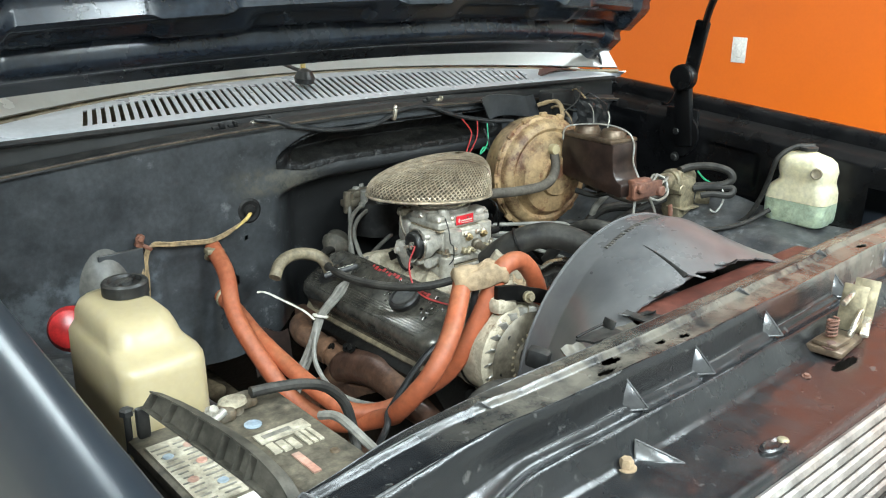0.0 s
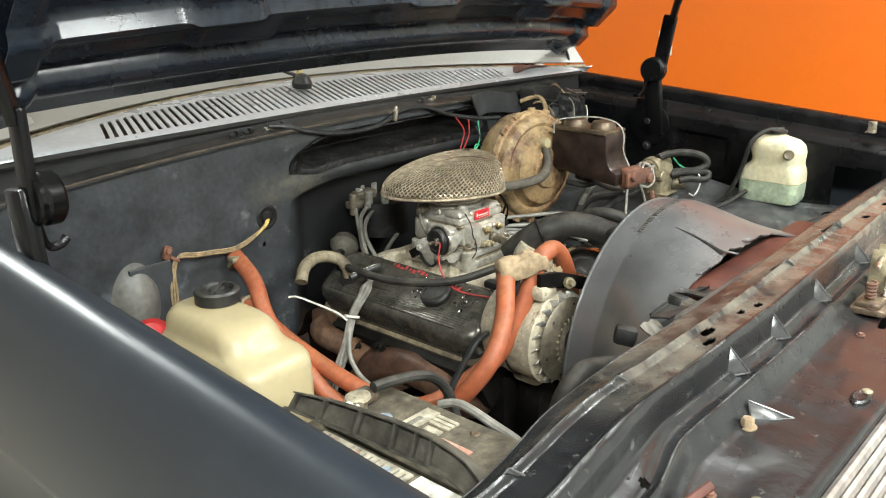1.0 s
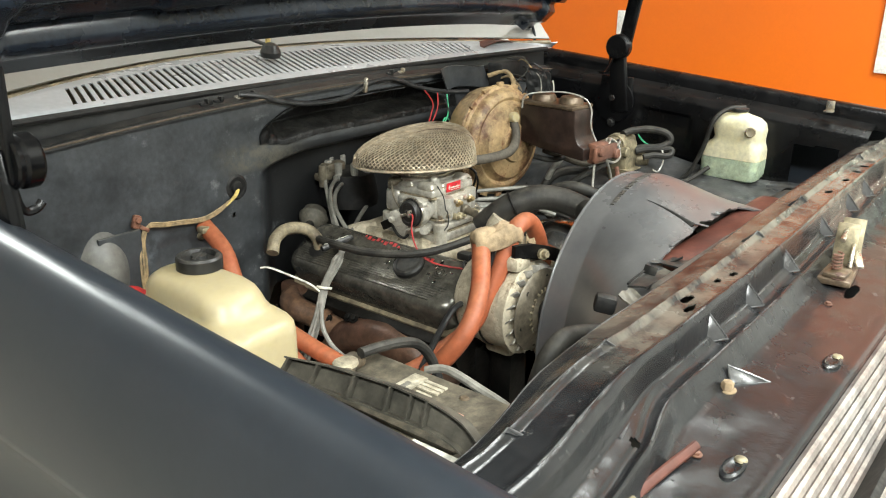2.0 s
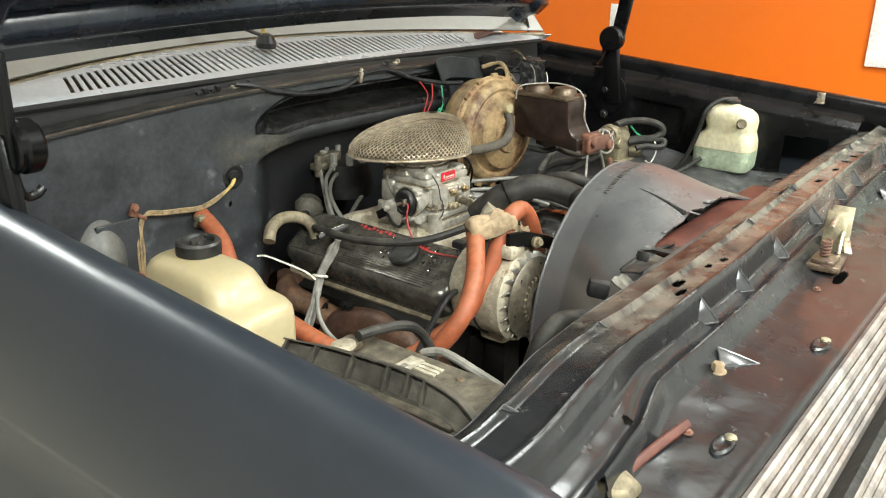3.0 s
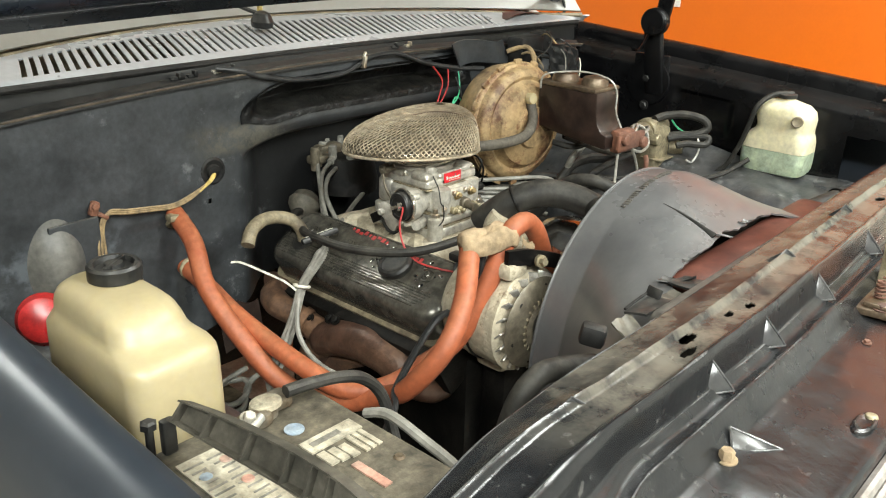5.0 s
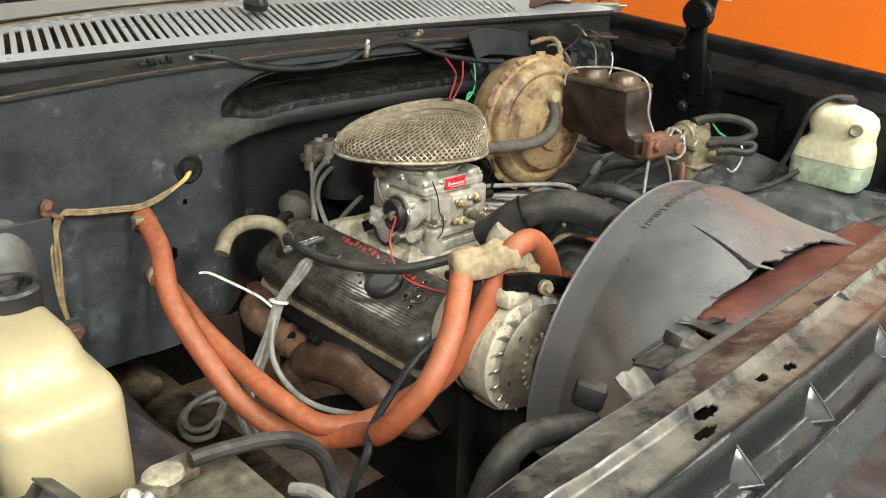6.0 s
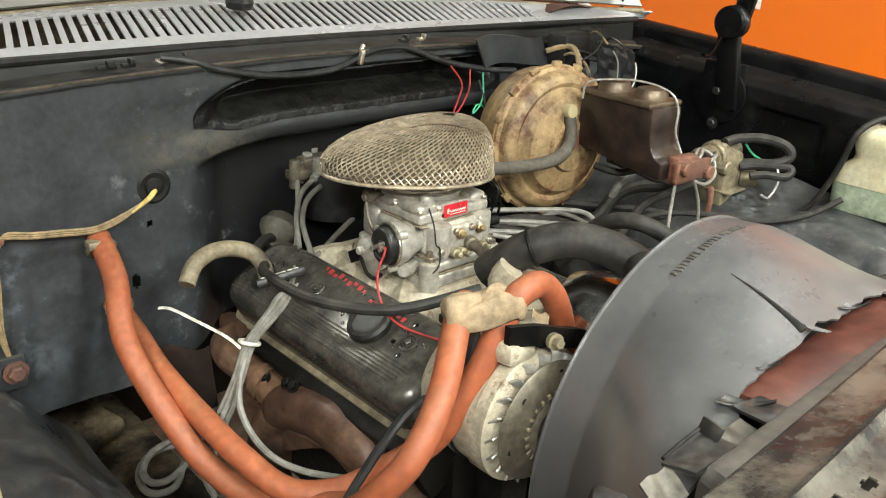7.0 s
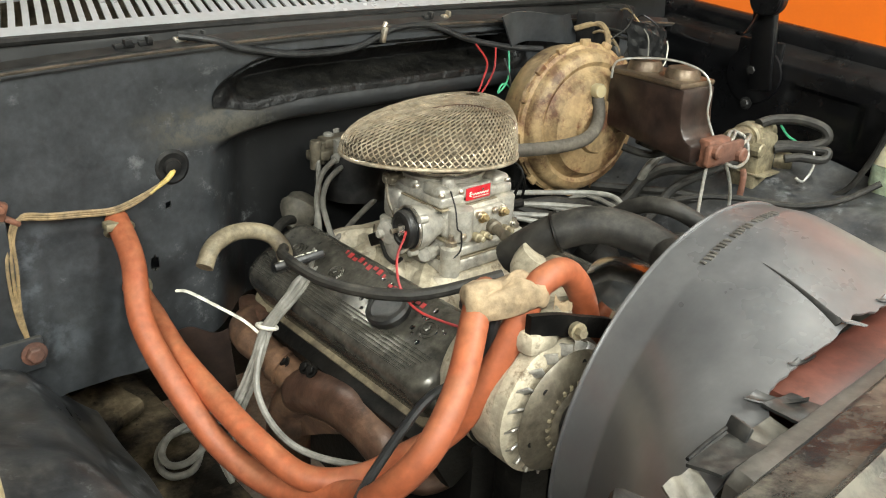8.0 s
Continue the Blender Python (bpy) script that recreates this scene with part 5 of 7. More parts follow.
    part("throttle_lever", join(box(cx + 0.110, cy + 0.01, 0.925, 0.005, 0.05, 0.05, 0.003, pose(0, 0, 0, 30, 0, 0)), tube([(cx + 0.112, cy - 0.02, 0.945), (cx + 0.120, cy - 0.025, 0.985), (cx + 0.114, cy + 0.01, 1.0)], 0.0025, 6, 5), tube([(cx + 0.118, cy + 0.03, 0.9), (cx + 0.132, cy - 0.01, 0.925), (cx + 0.128, cy - 0.025, 0.965), (cx + 0.118, cy - 0.02, 0.99)], 0.0022, 6, 5), rod((cx + 0.095, cy - 0.02, 0.93), (cx + 0.130, cy - 0.02, 0.93), 0.008, 10), box(cx + 0.118, cy + 0.0, 0.955, 0.004, 0.03, 0.012, 0.001, pose(0, 0, 0, -20, 0, 0))), "oil", c)
    part("choke_rod", tube([(cx - 0.050, cy - 0.050, 0.995), (cx - 0.066, cy - 0.080, 0.980), (cx - 0.068, cy - 0.088, 0.955), (cx - 0.058, cy - 0.086, 0.945), (cx - 0.060, cy - 0.088, 0.920), (cx - 0.070, cy - 0.080, 0.905)], 0.0012, 6, 5), "black_wire", c)


carburetor()


def scoop():
    """A teardrop air cleaner of woven wire, tall towards the front, over a foam element."""
    sc = thing("air_cleaner", (1.085, 1.315, 1.03), "teardrop wire-mesh air cleaner, dusty on top", "air cleaner")
    ox, oy, oz = 1.0847, 1.3155, 1.0275
    A, B, yaw = 0.1304, 0.126, 0.262

    def surf(th, v):
        """th round the rim, v from the rim (0) to the crest (1)."""
        q = v * math.pi / 2
        rr = math.cos(q) ** 0.95 if v < 1 else 0.0
        lean = math.sin(q) ** 2.1
        x = B * rr * math.sin(th) * (1 - 0.178 * math.cos(th)) + 0.0829 * lean
        y = -A * rr * math.cos(th) - 0.0152 * lean
        x, y = x * math.cos(yaw) - y * math.sin(yaw), x * math.sin(yaw) + y * math.cos(yaw)
        return Vector((ox + x, oy + y, oz + 0.0677 * math.sin(q) ** 0.9 - 0.0167 * x - 0.0561 * y))
    n, m = 80, 22
    verts, faces = [], []

    def wire(line, r):
        base = len(verts)
        for i, p in enumerate(line):
            d = (line[min(i + 1, len(line) - 1)] - line[max(i - 1, 0)]).normalized()
            a = d.orthogonal().normalized()
            b = d.cross(a)
            verts.extend((p + a * r, p + b * r, p - a * r, p - b * r))
        for i in range(len(line) - 1):
            for q in range(4):
                q2 = (q + 1) % 4
                faces.append((base + i * 4 + q, base + i * 4 + q2, base + i * 4 + 4 + q2, base + i * 4 + 4 + q))
    for k in range(n):
        for s in (-1, 1):
            t0 = 2 * math.pi * k / n
            wire([surf(t0 + s * 0.85 * (j / m), 0.95 * (j / m) ** 1.05) + Vector((0, 0, 0.0005 * s * (-1) ** j)) for j in range(m + 1)], 0.00115)
    part("mesh", raw(verts, faces), "mesh", sc, "woven bright wire mesh", 60)
    part("rim", tube([surf(2 * math.pi * k / 48, 0.0) + Vector((0, 0, -0.003)) for k in range(48)], 0.0032, 8, closed=True, smooth=False), "mesh", sc)
    part("seam", tube([surf(0.35, 0.0), surf(0.3, 0.3), surf(0.1, 0.5), surf(-0.5, 0.68), surf(-1.2, 0.75), surf(-1.7, 0.66)], 0.0016, 6, 4), "iron", sc)
    part("seam", tube([surf(-2.3, 0.8), surf(-2.9, 0.9), surf(1.5, 0.8), surf(1.3, 0.4), surf(1.25, 0.1)], 0.0014, 6, 4), "iron", sc)
    rows = [[ (surf(2 * math.pi * k / 40, v) - Vector((ox, oy - 0.01, oz))) * 0.955 + Vector((ox, oy - 0.01, oz)) for k in range(40)] for v in (0, 0.2, 0.4, 0.6, 0.8, 0.93)]
    part("filter_foam", loft(rows), "filter", sc, "tan foam filter element")
    part("base_plate", loft([[surf(2 * math.pi * k / 48, 0.0) + Vector((0, 0, d)) for k in range(48)] for d in (-0.005, -0.002)]), "alu", sc)
    part("neck", lathe([(0.068, -0.010), (0.067, -0.006), (0.066, 0.0)], (1.087, 1.300, oz - 0.001), (0, 0, 1), 32), "alu", sc)


scoop()


def alternator():
    a = thing("alternator", (1.0, 1.02, 0.72), "cream painted alternator with an open fan and steel pulley", "alternator")
    f, ax = Vector((0.966, 0.930, 0.830)), Vector((0, -1, 0))
    part("housing", join(lathe([(0.05, 0), (0.078, 0.010), (0.086, 0.028), (0.087, 0.060), (0.090, 0.062), (0.090, 0.070), (0.087, 0.072), (0.087, 0.108), (0.089, 0.110), (0.089, 0.128), (0.080, 0.132), (0.05, 0.134)], f - ax * 0.138, ax, 48),
                         box(f.x - 0.010, f.y + 0.06, f.z - 0.085, 0.04, 0.06, 0.035, 0.010), box(f.x + 0.02, f.y + 0.05, f.z + 0.088, 0.06, 0.03, 0.03, 0.008)), "paint_cream", a, "cream painted ribbed case")
    part("case_split", ring(f - ax * 0.066, ax, 0.0882, 0.0022, 48), "oil", a)
    fan = part("fan", lathe([(0.03, 0.0), (0.082, 0.0), (0.083, 0.002), (0.03, 0.003)], f - ax * 0.012, ax, 40), "oil", a)
    for k in range(20):
        part("fan_blade", box(0, 0, 0, 0.0028, 0.017, 0.015, 0.0006, Matrix.Translation(f - ax * 0.003) @ pose(0, 0, 0, 0, k * 18, 0) @ Matrix.Translation((0, 0, 0.077)) @ pose(0, 0, 0, 0, 0, 42)), "alu", fan)
    plate = part("fan_plate", lathe([(0.02, 0), (0.075, 0.0), (0.078, 0.002), (0.074, 0.006), (0.052, 0.012), (0.046, 0.016), (0.02, 0.016)], f + ax * 0.005, ax, 44), "fanplate", a, "oily tan-grey pressed fan plate")
    for k in range(6):
        w = radians(60 * k + 15)
        part("plate_hole", lathe([(0.0055, 0), (0.0045, 0.001)], f + Vector((0.063 * math.cos(w), -0.0125, 0.063 * math.sin(w))), ax, 12), "oil", plate)
    pulley = part("pulley", lathe([(0.040, 0), (0.042, 0.003), (0.036, 0.008), (0.034, 0.016), (0.040, 0.026), (0.040, 0.030), (0.026, 0.031), (0.022, 0.024), (0.012, 0.024), (0.010, 0.036)], f + ax * 0.020, ax, 36), "fanplate", a)
    for k in range(24):
        part("pulley_tooth", box(0, 0, 0, 0.0045, 0.004, 0.009, 0.001, Matrix.Translation(f + ax * 0.021) @ pose(0, 0, 0, 0, k * 15, 0) @ Matrix.Translation((0, 0, 0.043))), "gasket", pulley)
    arm = spline([(0.915, 0.948, 0.948), (0.945, 0.932, 0.948), (0.972, 0.925, 0.940), (1.005, 0.925, 0.928), (1.04, 0.93, 0.912), (1.07, 0.94, 0.89)], 5)
    part("bracket", join(loft([[p + Vector((0.0, a, b)) for a, b in ((-0.004, -0.013), (-0.004, 0.013), (0.004, 0.013), (0.004, -0.013))] for p in arm]), box(0.975, 0.935, 0.934, 0.05, 0.018, 0.022, 0.005, pose(0, 0, 0, 0, 15, 0))), "oil", a, "oily black adjusting bracket", 50)
    part("bracket_lug", box(0.935, 0.955, 0.925, 0.05, 0.04, 0.03, 0.010), "paint_cream", a)
    part("bracket_bolt", join(bolt((0.961, 0.914, 0.941), (-0.3, -1, 0.2), 0.007, 0.009), lathe([(0.010, -0.006), (0.010, 0.0)], (0.961, 0.914, 0.941), (-0.3, -1, 0.2), 16)), "brass", a)
    belt = solo("drive_belt", tube([(0.928, 0.893, 0.825), (0.966, 0.893, 0.868), (1.006, 0.893, 0.845), (1.12, 0.90, 0.70), (1.12, 0.90, 0.58), (1.05, 0.90, 0.60)], 0.006, 8, 6, 0.6, True), "seal", "black rubber fan belt round the pulleys", "belt")
    w = thing("water_pump", (1.10, 0.96, 0.62), "oily water pump with a dark fan", "pump")
    part("pump_body", lathe([(0.07, 0), (0.075, 0.03), (0.045, 0.05), (0.03, 0.09)], (1.10, 0.985, 0.74), (0, -1, 0), 26), "paint_cream", w)
    part("fan_blade", join(*[box(0, 0, 0, 0.075, 0.004, 0.15, 0.002, Matrix.Translation((1.10, 0.86, 0.74)) @ pose(0, 0, 0, 0, 72 * k + 20, 0) @ Matrix.Translation((0, 0, 0.11)) @ pose(0, 0, 0, 0, 0, 25)) for k in range(5)]), "oil", w)
    p = thing("power_steering_pump", (1.15, 1.0, 0.8), "chrome-topped pump with a dirty brown rim", "pump")
    part("reservoir", lathe([(0.06, 0), (0.075, 0.01), (0.078, 0.05), (0.07, 0.075), (0.05, 0.09), (0.02, 0.096)], (1.152, 0.992, 0.842), (0, -0.3, 1), 32), "chrome", p)
    part("pump_rim", lathe([(0.07, -0.02), (0.084, -0.012), (0.084, 0.004), (0.074, 0.006)], (1.152, 0.992, 0.842), (0, -0.3, 1), 32), "rusty", p)
    part("pump_bracket", box(1.13, 1.01, 0.80, 0.06, 0.08, 0.10, 0.01), "oil", p)


alternator()


def shroud():
    """The fan shroud: a ring round the fan that flares to the radiator, with a torn front edge and a split."""
    sh = thing("fan_shroud", (1.1, 0.75, 0.5), "black plastic fan shroud, scuffed, split and torn at the front", "fan shroud")
    cx, cz, R = 1.183, 0.775, 0.274

    def f(u, v):
        a = math.pi * (1.06 - 1.12 * u)
        c, s = math.cos(a), math.sin(a)
        rear = Vector((cx + R * c, 0.865, cz + R * s))
        # flared front outline: wide with rounded shoulders
        p = 3.2
        q = (abs(c / 0.40) ** p + abs(s / 0.225) ** p) ** (-1 / p)
        front = Vector((1.12 + q * c, 0.655, cz + q * s))
        if v < 0.16:
            k = v / 0.16
            return Vector((cx + (R + 0.006 * k) * c, 0.885 - 0.05 * k, cz + (R + 0.006 * k) * s))
        # the front edge has broken away over the middle, ragged
        bite = step(0.88, 0.93, front.x) * (1 - step(1.26, 1.34, front.x)) if s > 0.3 else 0.0
        limit = 0.655 + bite * (0.030 + 0.007 * noise.noise(Vector((front.x * 17, 1, 0))) + 0.005 * noise.noise(Vector((front.x * 60, 2, 0))))
        w = (v - 0.16) / 0.84 * ((0.835 - limit) / 0.18) ** 0.87
        t = w ** 1.3
        rear = Vector((cx + (R + 0.006) * c, 0.835, cz + (R + 0.006) * s))
        o = rear.lerp(front, t)
        o.y = rear.y + (front.y - rear.y) * w ** 1.15
        o.z += 0.007 * math.sin(math.pi * w)
        return o

    part("shroud_shell", sheet(220, 60, f, 0.003), "shroud", sh, "", 50)
    part("ring_bead", tube([f(k / 40, 0.0) for k in range(41)], 0.0028, 8, 1), "shroud", sh)
    grid = [f(0.30 + 0.5 * a / 120, 0.2 + 0.8 * b / 60) for a in range(121) for b in range(61)]

    def on_shell(x, y, lift=0.0015):
        p = min((g for g in grid if g.z > 0.9), key=lambda g: (g.x - x) ** 2 + (g.y - y) ** 2)
        return Vector((x, y, p.z + lift))
    part("split", tube([on_shell(1.088, 0.785), on_shell(1.083, 0.755), on_shell(1.078, 0.725), on_shell(1.074, 0.705), on_shell(1.070, 0.690)], [0.0004, 0.0014, 0.0026, 0.004, 0.006], 6, 5, 0.3), "seal", sh, "dark split in the plastic")
    edge = on_shell(1.068, 0.688)
    part("torn_flap", sheet(8, 10, lambda u, v: (edge.x + 0.004 + 0.030 * v + 0.006 * (u - 0.5), edge.y - 0.012 * v + 0.010 * (u - 0.5) * (1 - v), edge.z + 0.004 - 0.010 * v + 0.006 * (u - 0.5) ** 2), 0.0015), "shroud", sh, "lifted lip of the split")
    # embossed row of letters too worn to read, as bars along the ring
    for k in range(24):
        if k in (8, 15):
            continue
        u = 0.372 + 0.0062 * k
        p, q = f(u, 0.14), f(u + (0.0016 if k % 3 else -0.001), 0.19 if k % 4 else 0.175)
        part("embossed_bar", tube([p + Vector((0, 0, 0.0005)), (p + q) / 2 + Vector((0, 0, 0.0012)), q + Vector((0, 0, 0.0005))], 0.0018, 6, 2), "railpaint", sh)
    for x, y, dx, dy, w in ((0.915, 0.690, 0.022, -0.040, 0.020), (0.985, 0.690, 0.012, -0.014, 0.018), (1.16, 0.690, 0.02, -0.022, 0.02)):
        e = on_shell(x, y, 0.0)
        part("torn_flap", sheet(8, 10, lambda u, v: (e.x + dx * v + w * (u - 0.5) * (1 - 0.85 * v), e.y + dy * v, e.z - 0.012 * v + 0.020 * v * v + 0.010 * (u - 0.5) ** 2), 0.0015), "cap", sh, "curled torn plastic flap")
    def patch(corners, z, sag=0.0, rough=0.0):
        """A bent four-cornered plate: plan corners in order, a height, a sag towards the last side and crumple."""
        a, b, c, d = (Vector((*p, z)) for p in corners)

        def g(u, v):
            p = a.lerp(b, u).lerp(d.lerp(c, u), v)
            p.z += -sag * v + rough * noise.noise(p * 55)
            return p
        return sheet(14, 10, g, 0.003)
    part("torn_corner", patch(((0.752, 0.664), (0.790, 0.664), (0.786, 0.640), (0.748, 0.640)), 0.998, 0.014, 0.006), "canister", sh, "pale stained scrap at the broken corner")
    brk = part("corner_bracket", patch(((0.785, 0.667), (0.852, 0.668), (0.850, 0.638), (0.790, 0.640)), 1.000, -0.003, 0.002), "cap", sh, "black radiator bracket with a bent tab")
    part("bracket_tab", join(box(0.848, 0.662, 1.006, 0.004, 0.022, 0.014, 0.0012, pose(0, 0, 0, 0, 22, -12)), box(0.857, 0.666, 1.002, 0.014, 0.003, 0.008, 0.001, pose(0, 0, 0, 0, 12, 10))), "cap", brk)
    part("bracket_seam", tube([(0.788, 0.668, 1.0015), (0.815, 0.670, 1.0025), (0.845, 0.671, 1.0035)], 0.0018, 6, 3), "seal", brk)
    part("dusty_tongue", patch(((0.860, 0.664), (0.905, 0.664), (0.905, 0.640), (0.860, 0.640)), 0.994, 0.004, 0.003), "holddown", sh, "tan dust on the shroud's broken lip")
    part("torn_flap", patch(((0.908, 0.674), (0.944, 0.668), (0.946, 0.640), (0.908, 0.640)), 0.999, 0.0, 0.003), "cap", sh, "dark torn plastic flap")
    part("rubber_pad", box(0.705, 0.66, 1.000, 0.022, 0.03, 0.026, 0.006, pose(0, 0, 0, 10, 0, 30)), "seal", sh)
    r = thing("radiator", (1.1, 0.63, 0.45), "radiator with a rust-brown top tank behind the support", "radiator")
    part("top_tank", box(1.20, 0.667, 0.966, 0.50, 0.075, 0.05, 0.015), "maroon", r, "rust-red top tank")
    rail = [(0.612, 0.985), (0.614, 1.001), (0.617, 1.0045), (0.622, 1.006), (0.638, 1.0035), (0.6405, 1.001), (0.641, 0.975)]
    ends = [0.786, 0.796, *[0.83 + 0.06 * k for k in range(12)], 1.55]
    bm = loft([[Vector((x + 0.012 * (y - 0.612) / 0.03, y + 0.0016 * noise.noise(Vector((x * 15, 1, 0))), z - (0.010 if k == 0 else 0.0) + 0.002 * noise.noise(Vector((x * 9, 5, 0))))) for y, z in rail] for k, x in enumerate(ends)])
    part("top_rail", bm, "railpaint", r, "dusty grey-brown steel rail behind the support", 40)


shroud()

# ---- brakes and far side
def booster():
    b = thing("brake_booster", (1.52, 1.42, 0.86), "tan plated brake booster drum with rust patches", "brake booster")
    c, ax = Vector((1.505, 1.395, 0.992)), Vector((-0.12, -1, 0.02)).normalized()
    R = 0.142
    part("rear_shell", lathe([(0.07, -0.09), (0.11, -0.08), (0.128, -0.06), (0.134, -0.03), (0.138, -0.008), (R, -0.004), (R, 0.002)], c, ax, 48), "booster", b)
    part("front_shell", lathe([(R - 0.002, 0.001), (R - 0.003, 0.007), (0.132, 0.010), (0.130, 0.022), (0.124, 0.030), (0.112, 0.034), (0.104, 0.030), (0.098, 0.036), (0.09, 0.05), (0.075, 0.056), (0.05, 0.058), (0.046, 0.066), (0.02, 0.067)], c, ax, 48), "booster", b)
    for k in range(16):
        a = 2 * math.pi * k / 16
        d = aim(ax) @ Vector((math.cos(a) * R, math.sin(a) * R, 0))
        part("crimp_tab", box(0, 0, 0, 0.012, 0.02, 0.010, 0.002, Matrix.Translation(c + d + ax * 0.004) @ aim(ax) @ pose(0, 0, 0, 0, 0, math.degrees(a))), "booster", b)
    v = Vector((1.488, 1.352, 1.058))
    part("check_valve", join(lathe([(0.019, -0.015), (0.019, 0.0), (0.013, 0.004), (0.013, 0.012)], v, (-0.15, -1, 0.1), 20)), "seal", b)
    part("valve_cap", lathe([(0.013, 0.008), (0.0135, 0.022), (0.011, 0.026)], v, (-0.2, -1, 0.12), 20), "cream", b, "pale yellow plastic valve")
    solo("vacuum_hose", tube([(1.488, 1.338, 1.05), (1.475, 1.32, 1.015), (1.43, 1.305, 0.99), (1.35, 1.31, 0.985), (1.25, 1.34, 0.985), (1.16, 1.36, 0.98)], 0.0115, 12, 6), "vac", "brown-grey vacuum hose to the brake booster", "hose")
    m = thing("master_cylinder", (1.55, 1.25, 0.97), "dark brown cast iron master cylinder with a rusty lid", "master cylinder")
    t = pose(0, 0, 0, 0, 0, -4)

    def at(x, y, z):
        return (1.545 + x, 1.245 + y, z)
    prof = [(0.085, 0.998), (0.088, 1.008), (0.086, 1.094), (-0.076, 1.094), (-0.078, 1.05), (-0.082, 1.028), (-0.092, 1.013), (-0.108, 1.007), (-0.108, 0.976), (-0.06, 0.980), (0.02, 0.988)]
    res = loft([[t @ Vector((dx, dy, 0)) + Vector((1.545, 1.245, z)) for dy, z in prof] for dx in (-0.041, 0.041)])
    bmesh.ops.bevel(res, geom=res.edges[:], offset=0.005, segments=2, affect="EDGES", profile=0.5)
    part("reservoir", res, "master", m)
    part("front_boss", join(box(1.553, 1.132, 0.992, 0.062, 0.026, 0.05, 0.007, t), box(1.562, 1.118, 0.992, 0.10, 0.012, 0.036, 0.005, t), rod((1.60, 1.128, 0.985), (1.60, 1.10, 0.985), 0.013, 10), rod((1.53, 1.125, 1.0), (1.53, 1.105, 1.0), 0.012, 10)), "rusty", m)
    part("mount_flange", join(box(1.535, 1.335, 1.0, 0.12, 0.014, 0.05, 0.006, t), bolt((1.485, 1.328, 1.0), (0, -1, 0), 0.010, 0.01), bolt((1.59, 1.328, 1.0), (0, -1, 0), 0.010, 0.01)), "rusty", m)
    lid = part("lid", join(box(1.545, 1.252, 1.098, 0.092, 0.158, 0.010, 0.004, t), *[lathe([(0.032, 0), (0.031, 0.010), (0.026, 0.018), (0.012, 0.021)], at(0.0, dy, 1.101), (0, 0, 1), 24, 1.0, 0.95) for dy in (-0.035, 0.042)]), "lid", m, "brown-stained lid with two domes")
    part("bail_wire", tube([at(-0.048, 0.075, 1.085), at(-0.044, 0.070, 1.115), at(-0.020, 0.030, 1.125), at(0.0, -0.02, 1.127), at(0.012, -0.065, 1.116), at(0.016, -0.083, 1.09), at(0.014, -0.086, 1.05), at(0.02, -0.10, 1.015)], 0.0021, 8, 5), "line", m)
    v = thing("proportioning_valve", (1.80, 1.2, 0.88), "brass-grey combination valve block with fittings", "brake valve")
    part("valve_body", join(rod((1.72, 1.195, 0.968), (1.87, 1.205, 0.965), 0.022, 14), rod((1.765, 1.195, 0.966), (1.785, 1.196, 0.966), 0.030, 16), box(1.805, 1.19, 0.925, 0.068, 0.06, 0.10, 0.012), rod((1.80, 1.2, 0.95), (1.80, 1.2, 0.99), 0.02, 12), rod((1.77, 1.19, 0.95), (1.77, 1.155, 0.95), 0.014, 10), box(1.775, 1.195, 0.955, 0.03, 0.045, 0.04, 0.006)), "brass", v)
    part("mount_plate", join(box(1.80, 1.185, 0.878, 0.06, 0.05, 0.045, 0.005), box(1.80, 1.172, 0.900, 0.066, 0.055, 0.004, 0.001)), "brass", v)
    part("switch", lathe([(0.02, 0), (0.022, 0.01), (0.018, 0.03), (0.012, 0.034)], (1.862, 1.175, 0.912), (0.5, -1, 0), 18), "brass", v)
    part("bracket_strap", tube([(1.755, 1.18, 0.91), (1.745, 1.17, 0.895), (1.742, 1.17, 0.85), (1.745, 1.18, 0.79)], 0.006, 6, 4, 0.3), "rusty", v)
    part("vent_hose", tube([(1.80, 1.19, 0.990), (1.835, 1.18, 0.996), (1.862, 1.14, 1.001), (1.878, 1.10, 0.992), (1.880, 1.09, 0.972), (1.862, 1.11, 0.957), (1.838, 1.15, 0.952), (1.82, 1.175, 0.945)], 0.010, 10, 6), "hose", v)
    part("vent_hose", tube([(1.82, 1.16, 0.945), (1.839, 1.14, 0.950), (1.858, 1.11, 0.952), (1.872, 1.08, 0.952), (1.858, 1.08, 0.938), (1.828, 1.11, 0.940), (1.81, 1.13, 0.935)], 0.0085, 10, 6), "hose", v)
    part("ground_wire", tube([(1.863, 1.12, 0.963), (1.857, 1.10, 0.951), (1.850, 1.09, 0.924), (1.822, 1.09, 0.900), (1.808, 1.10, 0.906)], 0.0025, 6, 5), "line", v)
    part("green_wire", tube([(1.85, 1.17, 0.985), (1.865, 1.16, 0.965), (1.89, 1.15, 0.95)], 0.0025, 6, 5), "green", v)
